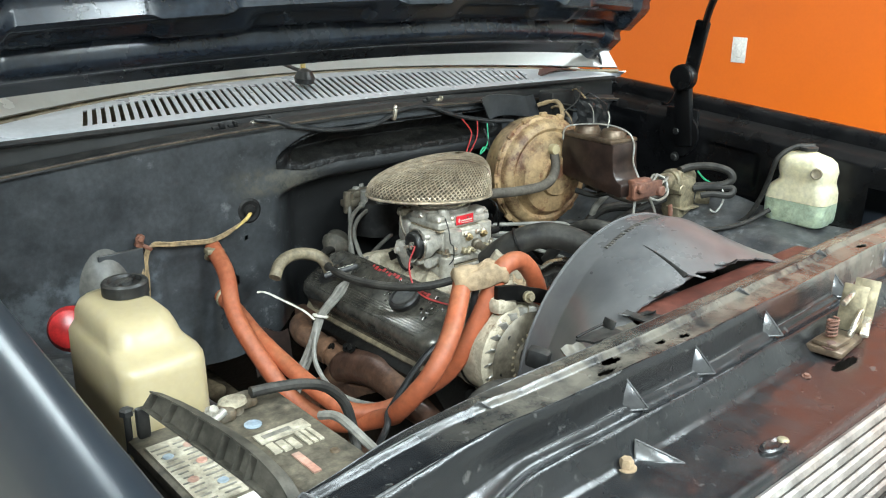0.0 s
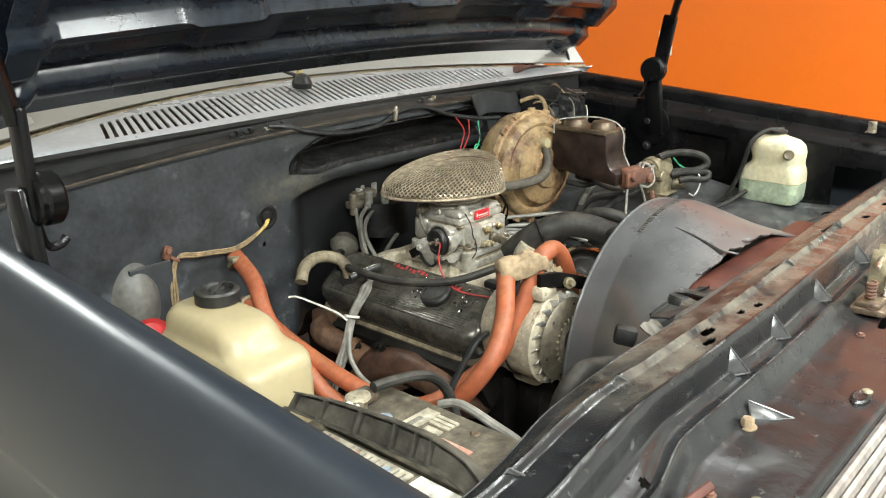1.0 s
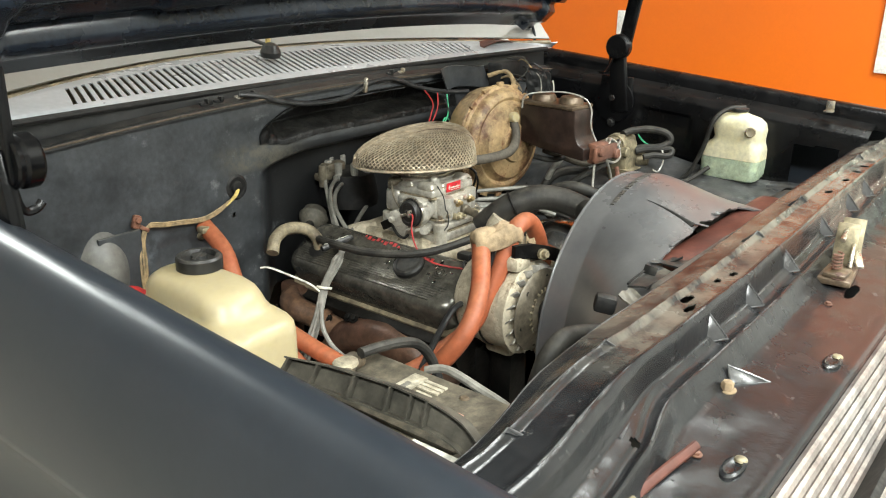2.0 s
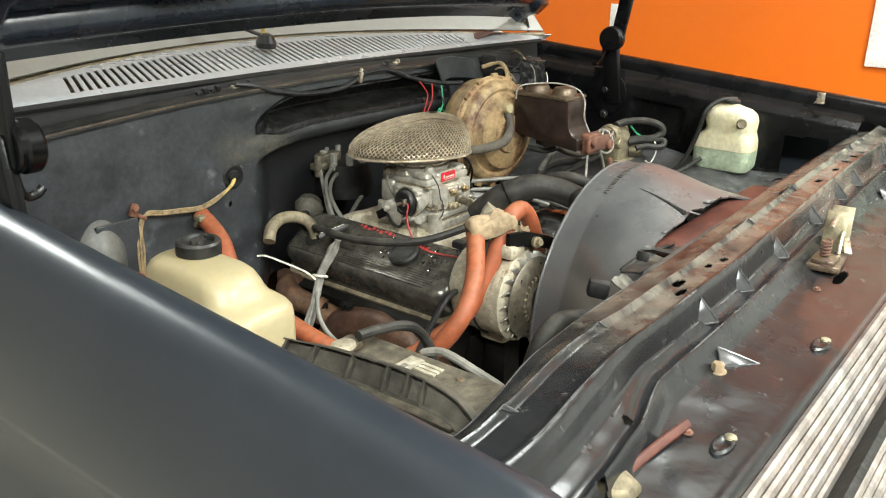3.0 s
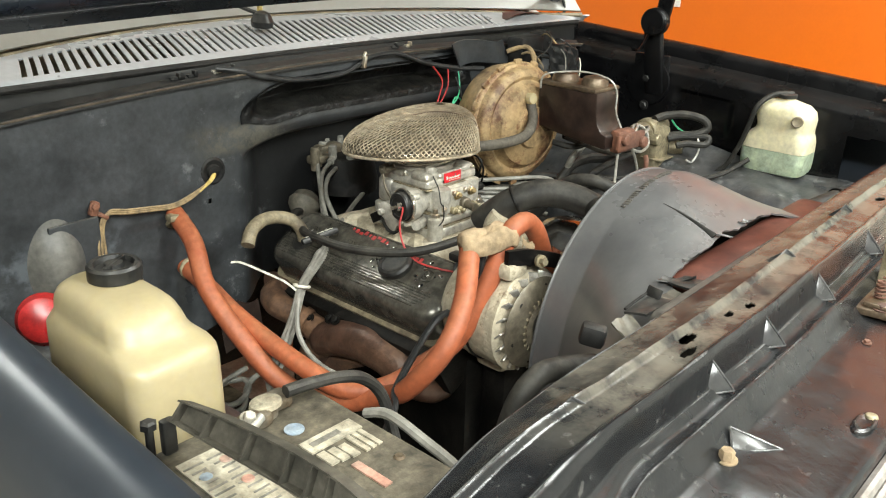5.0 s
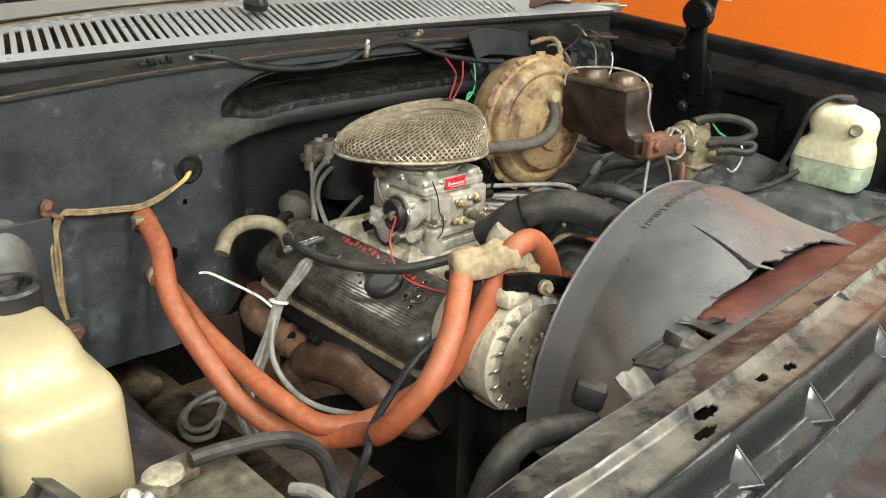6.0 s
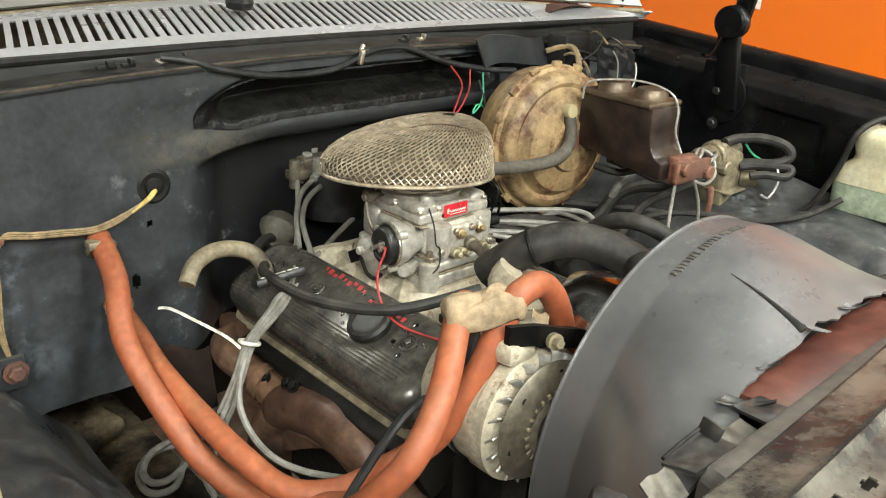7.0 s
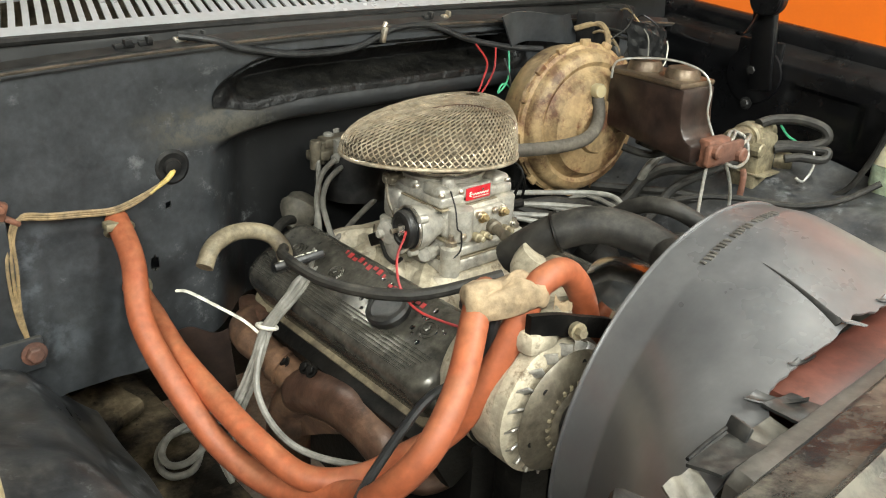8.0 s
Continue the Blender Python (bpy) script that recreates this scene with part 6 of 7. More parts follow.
    lines = [[(1.59, 1.125, 1.0), (1.619, 1.135, 1.012), (1.66, 1.16, 1.005), (1.72, 1.18, 0.98)],
             [(1.59, 1.12, 0.985), (1.61, 1.115, 0.975), (1.645, 1.12, 0.982), (1.66, 1.14, 1.0), (1.63, 1.15, 1.010), (1.59, 1.13, 0.995), (1.575, 1.125, 0.975), (1.60, 1.11, 0.962), (1.65, 1.12, 0.970), (1.672, 1.15, 0.995), (1.70, 1.18, 0.985)],
             [(1.60, 1.125, 0.99), (1.625, 1.115, 1.003), (1.66, 1.13, 1.005), (1.69, 1.16, 0.99), (1.73, 1.18, 0.968)],
             [(1.575, 1.12, 0.975), (1.605, 1.12, 0.93), (1.618, 1.12, 0.885), (1.615, 1.12, 0.84), (1.60, 1.12, 0.79)],
             [(1.545, 1.135, 0.98), (1.535, 1.13, 0.92), (1.528, 1.125, 0.87), (1.535, 1.125, 0.80)]]
    for p in lines:
        solo("brake_line", tube(p, 0.0031, 8, 6), "line", "thin plated steel brake line", "brake line", "brake lines")


booster()


def washer_bottle():
    """The jug on the driver's inner fender, part full of blue-green fluid."""
    j = thing("washer_bottle", (1.93, 0.93, 0.885), "yellowed plastic washer jug with pale green fluid", "bottle")
    cx, cy, z0 = 1.915, 0.925, 0.893

    def sect(z, wx, wy, r, dy=0.0):
        pts = []
        for sx, sy, a0 in ((1, 1, 0), (-1, 1, 90), (-1, -1, 180), (1, -1, 270)):
            for k in range(6):
                a = radians(a0 + 18 * k)
                pts.append(Vector((cx + sx * (wx - r) + r * math.cos(a), cy + dy + sy * (wy - r) + r * math.sin(a), z0 + z)))
        return pts
    lower = [sect(0.0, 0.033, 0.058, 0.02), sect(0.006, 0.042, 0.070, 0.022), sect(0.018, 0.045, 0.075, 0.022), sect(0.058, 0.045, 0.076, 0.022)]
    upper = [sect(0.059, 0.045, 0.076, 0.022), sect(0.082, 0.044, 0.076, 0.024), sect(0.094, 0.042, 0.070, 0.028, -0.005), sect(0.103, 0.040, 0.063, 0.028, -0.009), sect(0.112, 0.040, 0.062, 0.03, -0.010), sect(0.135, 0.042, 0.066, 0.032, -0.008), sect(0.152, 0.041, 0.064, 0.036, -0.006), sect(0.163, 0.035, 0.054, 0.034, -0.004), sect(0.169, 0.024, 0.036, 0.022), sect(0.174, 0.017, 0.020, 0.016), sect(0.180, 0.017, 0.020, 0.016)]
    part("lower_body", loft(lower), "fluid", j, "pale green fluid in the plastic")
    part("upper_body", loft(upper), "jug", j)
    part("cap", lathe([(0.022, 0), (0.023, 0.003), (0.023, 0.008), (0.014, 0.010)], (cx, cy, z0 + 0.177), (0, 0, 1), 24), "cap", j)
    part("strap", tube([(cx + 0.01, cy - 0.01, z0 + 0.186), (cx - 0.025, cy + 0.02, z0 + 0.184), (cx - 0.052, cy + 0.045, z0 + 0.155), (cx - 0.056, cy + 0.058, z0 + 0.10), (cx - 0.055, cy + 0.075, z0 + 0.05), (cx - 0.06, cy + 0.1, z0 + 0.0), (cx - 0.08, cy + 0.15, z0 - 0.04)], 0.006, 8, 6), "hose", j, "dusty black tube")
    part("filler_hole", lathe([(0.013, 0), (0.011, 0.004), (0.006, 0.002)], (cx - 0.046, cy - 0.05, z0 + 0.135), (-1, -0.3, 0.1), 16), "gasket", j)


washer_bottle()

# hoses along the far side
rh = thing("radiator_hose", (1.05, 1.09, 0.93), "thick black upper radiator hose with steel clamps", "hose")
for c, d in (((1.099, 1.075, 0.971), (0.050, -0.060, 0.036)), ((1.66, 0.70, 0.93), (1, -0.4, 0))):
    part("hose_clamp", ring(c, d, 0.0262, 0.0025), "oil", rh)
part("hose", tube([(1.072, 1.130, 0.920), (1.082, 1.100, 0.950), (1.099, 1.075, 0.971), (1.132, 1.040, 0.986), (1.162, 1.000, 0.981), (1.176, 0.955, 0.967), (1.172, 0.920, 0.957), (1.42, 0.86, 0.875), (1.55, 0.76, 0.90), (1.66, 0.70, 0.93), (1.74, 0.67, 0.93)], 0.025, 14, 6), "hose", rh)
solo("heater_hose", tube([(1.30, 1.18, 0.86), (1.315, 1.14, 0.925), (1.318, 1.10, 0.955), (1.326, 1.06, 0.963), (1.345, 1.03, 0.952), (1.36, 0.99, 0.930), (1.38, 0.94, 0.89)], 0.013, 12, 6), "hose", "black rubber heater hose", "hose")
for run in ([(1.17, 1.36, 0.925), (1.24, 1.345, 0.915), (1.328, 1.30, 0.912), (1.385, 1.24, 0.918), (1.395, 1.20, 0.918), (1.385, 1.17, 0.90)], [(1.18, 1.35, 0.91), (1.26, 1.335, 0.895), (1.348, 1.28, 0.891), (1.39, 1.20, 0.896), (1.40, 1.16, 0.885)],
            [(1.18, 1.345, 0.895), (1.26, 1.32, 0.882), (1.357, 1.25, 0.876), (1.378, 1.20, 0.876), (1.40, 1.15, 0.865)], [(1.19, 1.34, 0.90), (1.27, 1.30, 0.878), (1.33, 1.25, 0.865), (1.37, 1.19, 0.85)]):
    solo("plug_wire", tube(run, 0.0045, 8, 6), "wire_grey", "grey spark plug wire", "plug wire", "spark plug wires")


def coolant_bottle():
    """The tall jug on the passenger side by the battery."""
    j = thing("coolant_reservoir", (0.33, 1.03, 0.80), "yellowed translucent plastic reservoir with a black cap", "reservoir")
    cx, cy = 0.332, 1.02

    def sect(z, x0, x1, y0, y1, r):
        pts = []
        for xx, yy, a0 in ((x1 - r, y1 - r, 0), (x0 + r, y1 - r, 90), (x0 + r, y0 + r, 180), (x1 - r, y0 + r, 270)):
            for k in range(6):
                a = radians(a0 + 18 * k)
                pts.append(Vector((xx + r * math.cos(a), yy + r * math.sin(a), z)))
        return pts
    rings = [sect(0.80, 0.282, 0.380, 0.92, 1.11, 0.02), sect(0.81, 0.277, 0.386, 0.910, 1.12, 0.024), sect(0.93, 0.276, 0.387, 0.908, 1.12, 0.026), sect(1.000, 0.277, 0.386, 0.909, 1.12, 0.026),
             sect(1.010, 0.277, 0.386, 0.911, 1.12, 0.028), sect(1.016, 0.279, 0.384, 0.915, 1.119, 0.032), sect(1.020, 0.281, 0.380, 0.923, 1.118, 0.034), sect(1.023, 0.283, 0.377, 0.934, 1.117, 0.034), sect(1.029, 0.284, 0.375, 0.943, 1.116, 0.034),
             sect(1.040, 0.285, 0.372, 0.948, 1.115, 0.034), sect(1.049, 0.288, 0.369, 0.955, 1.111, 0.034), sect(1.055, 0.293, 0.364, 0.966, 1.103, 0.032), sect(1.058, 0.30, 0.357, 0.985, 1.092, 0.028), sect(1.059, 0.315, 0.346, 1.01, 1.078, 0.015)]
    part("jug", loft(rings), "cream", j, "", 60)
    cap = lathe([(0.028, -0.004), (0.029, 0.002), (0.029, 0.011), (0.0275, 0.013), (0.0275, 0.015), (0.0295, 0.016), (0.0295, 0.030), (0.027, 0.033), (0.022, 0.033), (0.020, 0.027), (0.011, 0.027), (0.010, 0.033), (0.007, 0.033)], (0.342, 1.055, 1.044), (0, 0, 1), 64)
    part("cap_bar", box(0.342, 1.055, 1.075, 0.042, 0.006, 0.007, 0.002, pose(0, 0, 0, 0, 0, 35)), "cap", j)
    part("cap", cap, "cap", j, "ribbed black screw cap")


coolant_bottle()


def battery():
    ox, oy, oz = -0.012, -0.027, 0.016
    b = thing("battery", (0.34, 0.72, 0.795), "dusty dark grey car battery with worn paper labels", "battery")

    def slab(x, y, z, sx, sy, sz, bevel=0.0):
        return box(x + ox, y + oy, z + oz, sx, sy, sz, bevel)
    part("case", join(slab(0.352, 0.742, 0.866, 0.178, 0.244, 0.18, 0.008), slab(0.352, 0.742, 0.952, 0.184, 0.250, 0.018, 0.005)), "battery", b)
    part("vent_cover", slab(0.338, 0.742, 0.963, 0.032, 0.20, 0.006, 0.003), "battery", b)
    part("maker_label", slab(0.292, 0.765, 0.9622, 0.048, 0.135, 0.002), "paper", b, "cream printed warning label")
    part("maker_label", slab(0.294, 0.655, 0.9622, 0.050, 0.07, 0.002), "white", b, "white paper label")
    rnd = random.Random(3)
    for k in range(26):
        part("print_bar", slab(0.279 + 0.024 * (k % 2) + rnd.uniform(-0.001, 0.001), 0.704 + 0.0097 * (k // 2), 0.9634, rnd.uniform(0.010, 0.021), 0.0022, 0.001), "print", b)
    for x, y, m in ((0.279, 0.80, "label_blue"), (0.303, 0.772, "label_pink"), (0.281, 0.745, "label_pink"), (0.303, 0.725, "label_blue"), (0.306, 0.81, "label_pink")):
        part("label_mark", lathe([(0.006, 0), (0.005, 0.001)], (x + ox, y + oy, 0.9637 + oz), (0, 0, 1), 12), m, b)
    part("spec_label", slab(0.397, 0.771, 0.9622, 0.062, 0.020, 0.002), "paper", b, "white label strip")
    part("print_bar", slab(0.390, 0.771, 0.9634, 0.034, 0.007, 0.001), "print", b)
    for k in range(3):
        part("spec_label", slab(0.372 + 0.011 * k, 0.746 - 0.002 * k, 0.9622, 0.009, 0.022, 0.002), "paper", b)
    for k in range(3):
        part("spec_label", slab(0.407 + 0.0075 * k, 0.744, 0.9622, 0.005, 0.030, 0.002), "paper", b)
    part("spec_label", slab(0.384, 0.701, 0.9622, 0.009, 0.044, 0.002), "label_pink", b, "faded pink strip")
    part("date_sticker", lathe([(0.010, 0), (0.010, 0.001)], (0.380 + ox, 0.805 + oy, 0.9615 + oz), (0, 0, 1), 18), "label_blue", b)
    part("rivet", lathe([(0.006, 0), (0.004, 0.002)], (0.420 + ox, 0.702 + oy, 0.9615 + oz), (0, 0, 1), 14), "lead", b)
    term = part("terminal_clamp", join(rod((0.366, 0.818, 0.974), (0.366, 0.818, 0.990), 0.011, 16), box(0.376, 0.822, 0.986, 0.036, 0.024, 0.015, 0.005), box(0.346, 0.809, 0.985, 0.030, 0.024, 0.016, 0.006), box(0.330, 0.802, 0.987, 0.012, 0.03, 0.012, 0.004)), "lead", b, "corroded lead terminal clamp")
    part("clamp_top", lathe([(0.016, 0), (0.015, 0.004), (0.009, 0.006), (0.004, 0.0055)], (0.364, 0.817, 0.990), (0, 0, 1), 18, 1.1, 0.9), "corroded", term, "pale corroded post top")
    part("clamp_bolt", join(bolt((0.330, 0.797, 0.998), (0, -0.6, 1), 0.006, 0.007), rod((0.322, 0.789, 0.990), (0.344, 0.796, 0.996), 0.005)), "line", term)
    # the hold-down: a bowed plastic bar, pocketed and webbed on its upper face
    h = thing("battery_hold_down", (0.287, 0.70, 0.977), "bowed dark plastic battery hold-down bar with webbed pockets", "battery clamp")
    top = spline([(0.274, 0.815, 1.036), (0.280, 0.757, 1.042), (0.288, 0.685, 1.044), (0.292, 0.646, 1.042), (0.295, 0.622, 1.038), (0.298, 0.594, 1.028), (0.3005, 0.576, 1.010)], 6)
    low = spline([(0.263, 0.820, 1.018), (0.268, 0.762, 1.018), (0.276, 0.685, 1.017), (0.281, 0.646, 1.015), (0.285, 0.621, 1.012), (0.290, 0.600, 1.004), (0.294, 0.584, 0.990)], 6)
    rows, sunk = [], []
    for a, c in zip(top, low):
        up = (a - c).normalized()
        out = up.cross(Vector((0.1, -0.99, 0)).normalized()).normalized()
        if out.x > 0:
            out = -out
        mid = [a + out * 0.0035, a - up * 0.0018 + out * 0.0035, a - up * 0.0026 - out * 0.005, c + up * 0.0026 - out * 0.005, c + up * 0.0018 + out * 0.0035, c + out * 0.0035, c - out * 0.011, a - out * 0.011]
        rows.append(mid)
        sunk.append((a, c, up, out))
    bar = part("clamp_bar", loft(rows), "holddown", h, "", 30)
    for k in (1, 5, 9, 13, 17, 21):
        a, c, up, out = sunk[k]
        m = (a + c) / 2
        t = Matrix((up, Vector((0.1, -0.99, 0)), out)).transposed().to_4x4()
        part("web", box(0, 0, 0, (a - c).length - 0.004, 0.0022, 0.009, 0, Matrix.Translation(m) @ t), "holddown", bar)
    for foot in (box(0.297, 0.583, 0.985, 0.026, 0.012, 0.018, 0.004), box(0.264, 0.826, 0.998, 0.014, 0.010, 0.036, 0.003)):
        part("clamp_foot", foot, "cap", h)
    part("hook_bolt", join(rod((0.252, 0.838, 0.96), (0.252, 0.838, 1.012), 0.004), lathe([(0.008, 0), (0.008, 0.006), (0.005, 0.008)], (0.252, 0.838, 1.006), (0, 0, 1), 6)), "cap", h)
    solo("battery_cable", tube([(0.385, 0.812, 0.998), (0.412, 0.810, 0.996), (0.450, 0.806, 0.990), (0.482, 0.804, 0.976), (0.508, 0.803, 0.945), (0.512, 0.79, 0.905), (0.498, 0.760, 0.867), (0.48, 0.73, 0.80)], 0.0068, 10, 6), "hose", "thick dusty black battery cable", "cable")
    solo("battery_tray", join(box(0.348, 0.723, 0.786, 0.23, 0.31, 0.012, 0.003), box(0.452, 0.723, 0.71, 0.012, 0.28, 0.15, 0.004), box(0.25, 0.723, 0.66, 0.02, 0.2, 0.25, 0.004)), "bay", "black steel battery tray", "tray")
    solo("ground_cable", tube([(0.446, 0.762, 0.968), (0.453, 0.735, 0.975), (0.458, 0.690, 0.963), (0.462, 0.64, 0.945), (0.46, 0.60, 0.91)], 0.0055, 8, 5), "wire_grey", "short dusty grey ground cable", "cable")


battery()
solo("overflow_hose", tube([(0.60, 0.71, 0.84), (0.618, 0.705, 0.905), (0.632, 0.70, 0.936), (0.658, 0.697, 0.951), (0.692, 0.693, 0.948), (0.725, 0.688, 0.940), (0.75, 0.68, 0.935)], 0.014, 12, 6), "hose", "dusty black hose looping by the radiator", "hose")


def heater_hoses():
    pts1 = [(0.690, 1.530, 0.930), (0.680, 1.457, 0.896), (0.660, 1.393, 0.836), (0.670, 1.319, 0.767), (0.697, 1.249, 0.698), (0.729, 1.159, 0.679), (0.764, 1.056, 0.723), (0.740, 0.986, 0.776), (0.767, 0.940, 0.848), (0.818, 0.950, 0.904), (0.878, 0.992, 0.958)] + [(0.888, 0.998, 0.970), (0.91, 1.012, 0.966)]
    pts2 = [(0.705, 1.535, 0.820), (0.701, 1.456, 0.805), (0.697, 1.374, 0.783), (0.707, 1.289, 0.754), (0.719, 1.203, 0.730), (0.740, 1.129, 0.712), (0.785, 1.080, 0.721), (0.828, 1.040, 0.759), (0.864, 0.999, 0.809), (0.901, 0.978, 0.888), (0.938, 0.967, 0.970)] + [(0.958, 0.964, 0.988), (0.992, 0.970, 0.984), (1.02, 0.972, 0.962), (1.045, 0.975, 0.925), (1.07, 0.982, 0.88), (1.10, 0.988, 0.84)]
    h1 = thing("heater_hose", (0.69, 1.53, 0.9), "faded orange silicone heater hose, dusty", "hose", "heater hoses")
    part("hose", tube(pts1, 0.0165, 16, 6), "silicone", h1)
    part("hose_clamp", join(ring((0.689, 1.520, 0.918), (0, -0.8, -0.8), 0.018, 0.004), box(0.675, 1.51, 0.93, 0.02, 0.02, 0.012, 0.003)), "brass", h1)
    h2 = thing("heater_hose", (0.705, 1.53, 0.8), "faded orange silicone heater hose, dusty", "hose", "heater hoses")
    part("hose", tube(pts2, 0.0165, 16, 6), "silicone", h2)
    part("hose_clamp", ring((0.707, 1.522, 0.819), (0, 1, 0), 0.018, 0.004), "brass", h2)
    tp = thing("tape_wrap", (0.93, 0.98, 0.96), "crumpled tan masking tape binding the two hoses", "tape")
    mid, ax = Vector((0.908, 0.980, 0.0)), Vector((0.90, -0.43, 0.0)).normalized()
    out = Vector((ax.y, -ax.x, 0))
    rings = []
    for z, k in ((0.958, 0.94), (0.960, 1.0), (0.968, 1.02), (0.976, 1.0), (0.984, 0.93), (0.989, 0.75), (0.991, 0.45), (0.990, 0.15)):
        row = []
        for i in range(48):
            w = 2 * math.pi * i / 48
            c, q = math.cos(w), math.sin(w)
            g = noise.noise(Vector((c * 2.2, q * 2.2, z * 60)))
            e = 0.050 * k * abs(c) ** 0.6 * (1 if c > 0 else -1)
            row.append(mid + ax * e + out * (0.0205 * k ** 0.7 * abs(q) ** 0.7 * (1 if q > 0 else -1)) + Vector((0.003 * g, -0.003 * g, z + 0.006 * g + 0.09 * max(0, e) * (0.2 if k < 0.9 else 1) - 0.006 * math.cos(w * 3))))
        rings.append(row)
    part("tape_band", loft(rings), "tape", tp, "", 60)
    part("tape_scrap", sheet(12, 5, lambda u, v: (0.955 + 0.035 * u, 0.948 + 0.004 * math.sin(9 * u), 0.972 - 0.022 * u - 0.014 * v * (1 - 0.6 * u) + 0.003 * math.sin(14 * u + 5 * v)), 0.001), "tape", tp)


heater_hoses()


def wiring():
    # grey plug wires in a bundle, gathered by a white tie
    tie = Vector((0.792, 1.303, 0.818))
    starts = [[(1.035, 1.55, 0.964), (1.035, 1.545, 0.948), (1.02, 1.52, 0.912), (0.987, 1.475, 0.885), (0.952, 1.425, 0.872), (0.918, 1.38, 0.868)],
              [(1.078, 1.54, 0.955), (1.064, 1.535, 0.952), (1.024, 1.515, 0.940), (0.99, 1.48, 0.917), (0.974, 1.45, 0.882), (0.949, 1.41, 0.870), (0.912, 1.375, 0.862)],
              [(1.098, 1.53, 0.948), (1.073, 1.525, 0.942), (1.028, 1.505, 0.929), (0.998, 1.475, 0.908), (0.984, 1.44, 0.884), (0.969, 1.40, 0.868), (0.938, 1.365, 0.862)],
              [(1.132, 1.50, 0.886), (1.059, 1.46, 0.878), (0.995, 1.42, 0.872), (0.941, 1.39, 0.868), (0.917, 1.375, 0.862)]]
    for k, start in enumerate(starts):
        o = Vector((0.007 * (k % 2) - 0.003, 0.004 * (k // 2), 0.006 * (k // 2) - 0.002 * k))
        run = [Vector(p) for p in ((0.883, 1.348, 0.851), (0.854, 1.336, 0.839), (0.818, 1.319, 0.828))]
        fall = [Vector(p) for p in ((0.773, 1.297, 0.782), (0.755, 1.295, 0.746), (0.738, 1.297, 0.712), (0.720, 1.30, 0.66), (0.73, 1.29, 0.61))]
        pts = [Vector(p) for p in start] + [p + o * (1.6 - 0.3 * i) for i, p in enumerate(run)] + [tie + o] + [p + o * (1 + 0.35 * i) for i, p in enumerate(fall)]
        solo("plug_wire", tube(pts, 0.0046, 8, 6), "wire_grey", "grey spark plug wire gathered in a bundle", "plug wire", "spark plug wires")
    z = thing("zip_tie", (0.80, 1.31, 0.8), "white nylon zip tie with a long loose tail", "zip tie")
    part("tie_loop", ring(tie + Vector((0.004, 0.004, 0.006)), (0.25, 0.1, 0.7), 0.0135, 0.0028), "white", z)
    part("tie_tail", tube([tie + Vector((-0.012, 0, 0.004)), Vector((0.765, 1.315, 0.84)), Vector((0.74, 1.345, 0.858)), Vector((0.718, 1.372, 0.872)), Vector((0.706, 1.385, 0.872))], 0.0032, 6, 6, 0.5), "white", z)
    solo("plug_wire", tube([(0.790, 1.303, 0.815), (0.771, 1.29, 0.786), (0.757, 1.27, 0.756), (0.756, 1.24, 0.728), (0.762, 1.20, 0.712), (0.784, 1.165, 0.700), (0.815, 1.12, 0.70), (0.85, 1.08, 0.70)], 0.0046, 8, 6), "wire_grey", "grey spark plug wire to the front cylinder", "plug wire", "spark plug wires")
    solo("wire_coil", tube([(0.80, 1.44, 0.60), (0.757, 1.436, 0.585), (0.712, 1.386, 0.578), (0.682, 1.389, 0.575), (0.673, 1.415, 0.575), (0.685, 1.452, 0.578), (0.72, 1.478, 0.58), (0.762, 1.462, 0.585), (0.752, 1.425, 0.585), (0.708, 1.393, 0.588), (0.682, 1.40, 0.588), (0.684, 1.435, 0.588), (0.715, 1.465, 0.592), (0.78, 1.47, 0.60)], 0.0055, 8, 6), "wire_grey", "loop of spare grey wire lying on the inner fender", "wire")
    # black fuel hose across the valve cover
    solo("pcv_hose", tube([(0.985, 1.540, 0.860), (0.958, 1.525, 0.868), (0.927, 1.50, 0.868), (0.911, 1.475, 0.866), (0.903, 1.445, 0.868), (0.887, 1.412, 0.878), (0.859, 1.360, 0.890), (0.861, 1.246, 0.894), (0.918, 1.146, 0.902), (1.020, 1.091, 0.924)], 0.0080, 10, 6), "hose", "thin dusty black hose crossing the valve cover", "hose")
    hrn = thing("vacuum_canister", (0.98, 1.50, 0.87), "dusty grey-brown vacuum canister on the firewall side", "canister")
    part("canister", lathe([(0.008, -0.034), (0.012, -0.026), (0.024, -0.016), (0.032, -0.004), (0.034, 0.006), (0.030, 0.012), (0.026, 0.024), (0.018, 0.030), (0.006, 0.032)], (1.000, 1.552, 0.866), (0.6, 0.3, 0.5), 28), "canister", hrn)
    d = thing("distributor", (1.08, 1.5, 0.9), "black distributor cap with grey plug boots", "distributor")
    part("distributor_cap", lathe([(0.07, 0), (0.072, 0.02), (0.066, 0.05), (0.06, 0.075), (0.045, 0.08)], (1.12, 1.555, 0.88), (0, 0, 1), 28), "seal", d)
    for k in range(8):
        a = 2 * math.pi * k / 8 + 0.3
        p = Vector((1.12 + 0.048 * math.cos(a), 1.555 + 0.048 * math.sin(a), 0.955))
        part("plug_boot", rod(p, p + Vector((0, 0, 0.03)), 0.009, 10), "wire_grey", d)
    part("coil_bracket", join(box(1.055, 1.562, 0.955, 0.05, 0.03, 0.018, 0.005), rod((1.035, 1.552, 0.935), (1.035, 1.552, 0.985), 0.0095), rod((1.05, 1.558, 0.94), (1.05, 1.558, 0.978), 0.007), box(1.09, 1.575, 0.965, 0.06, 0.03, 0.03, 0.006)), "fanplate", d)
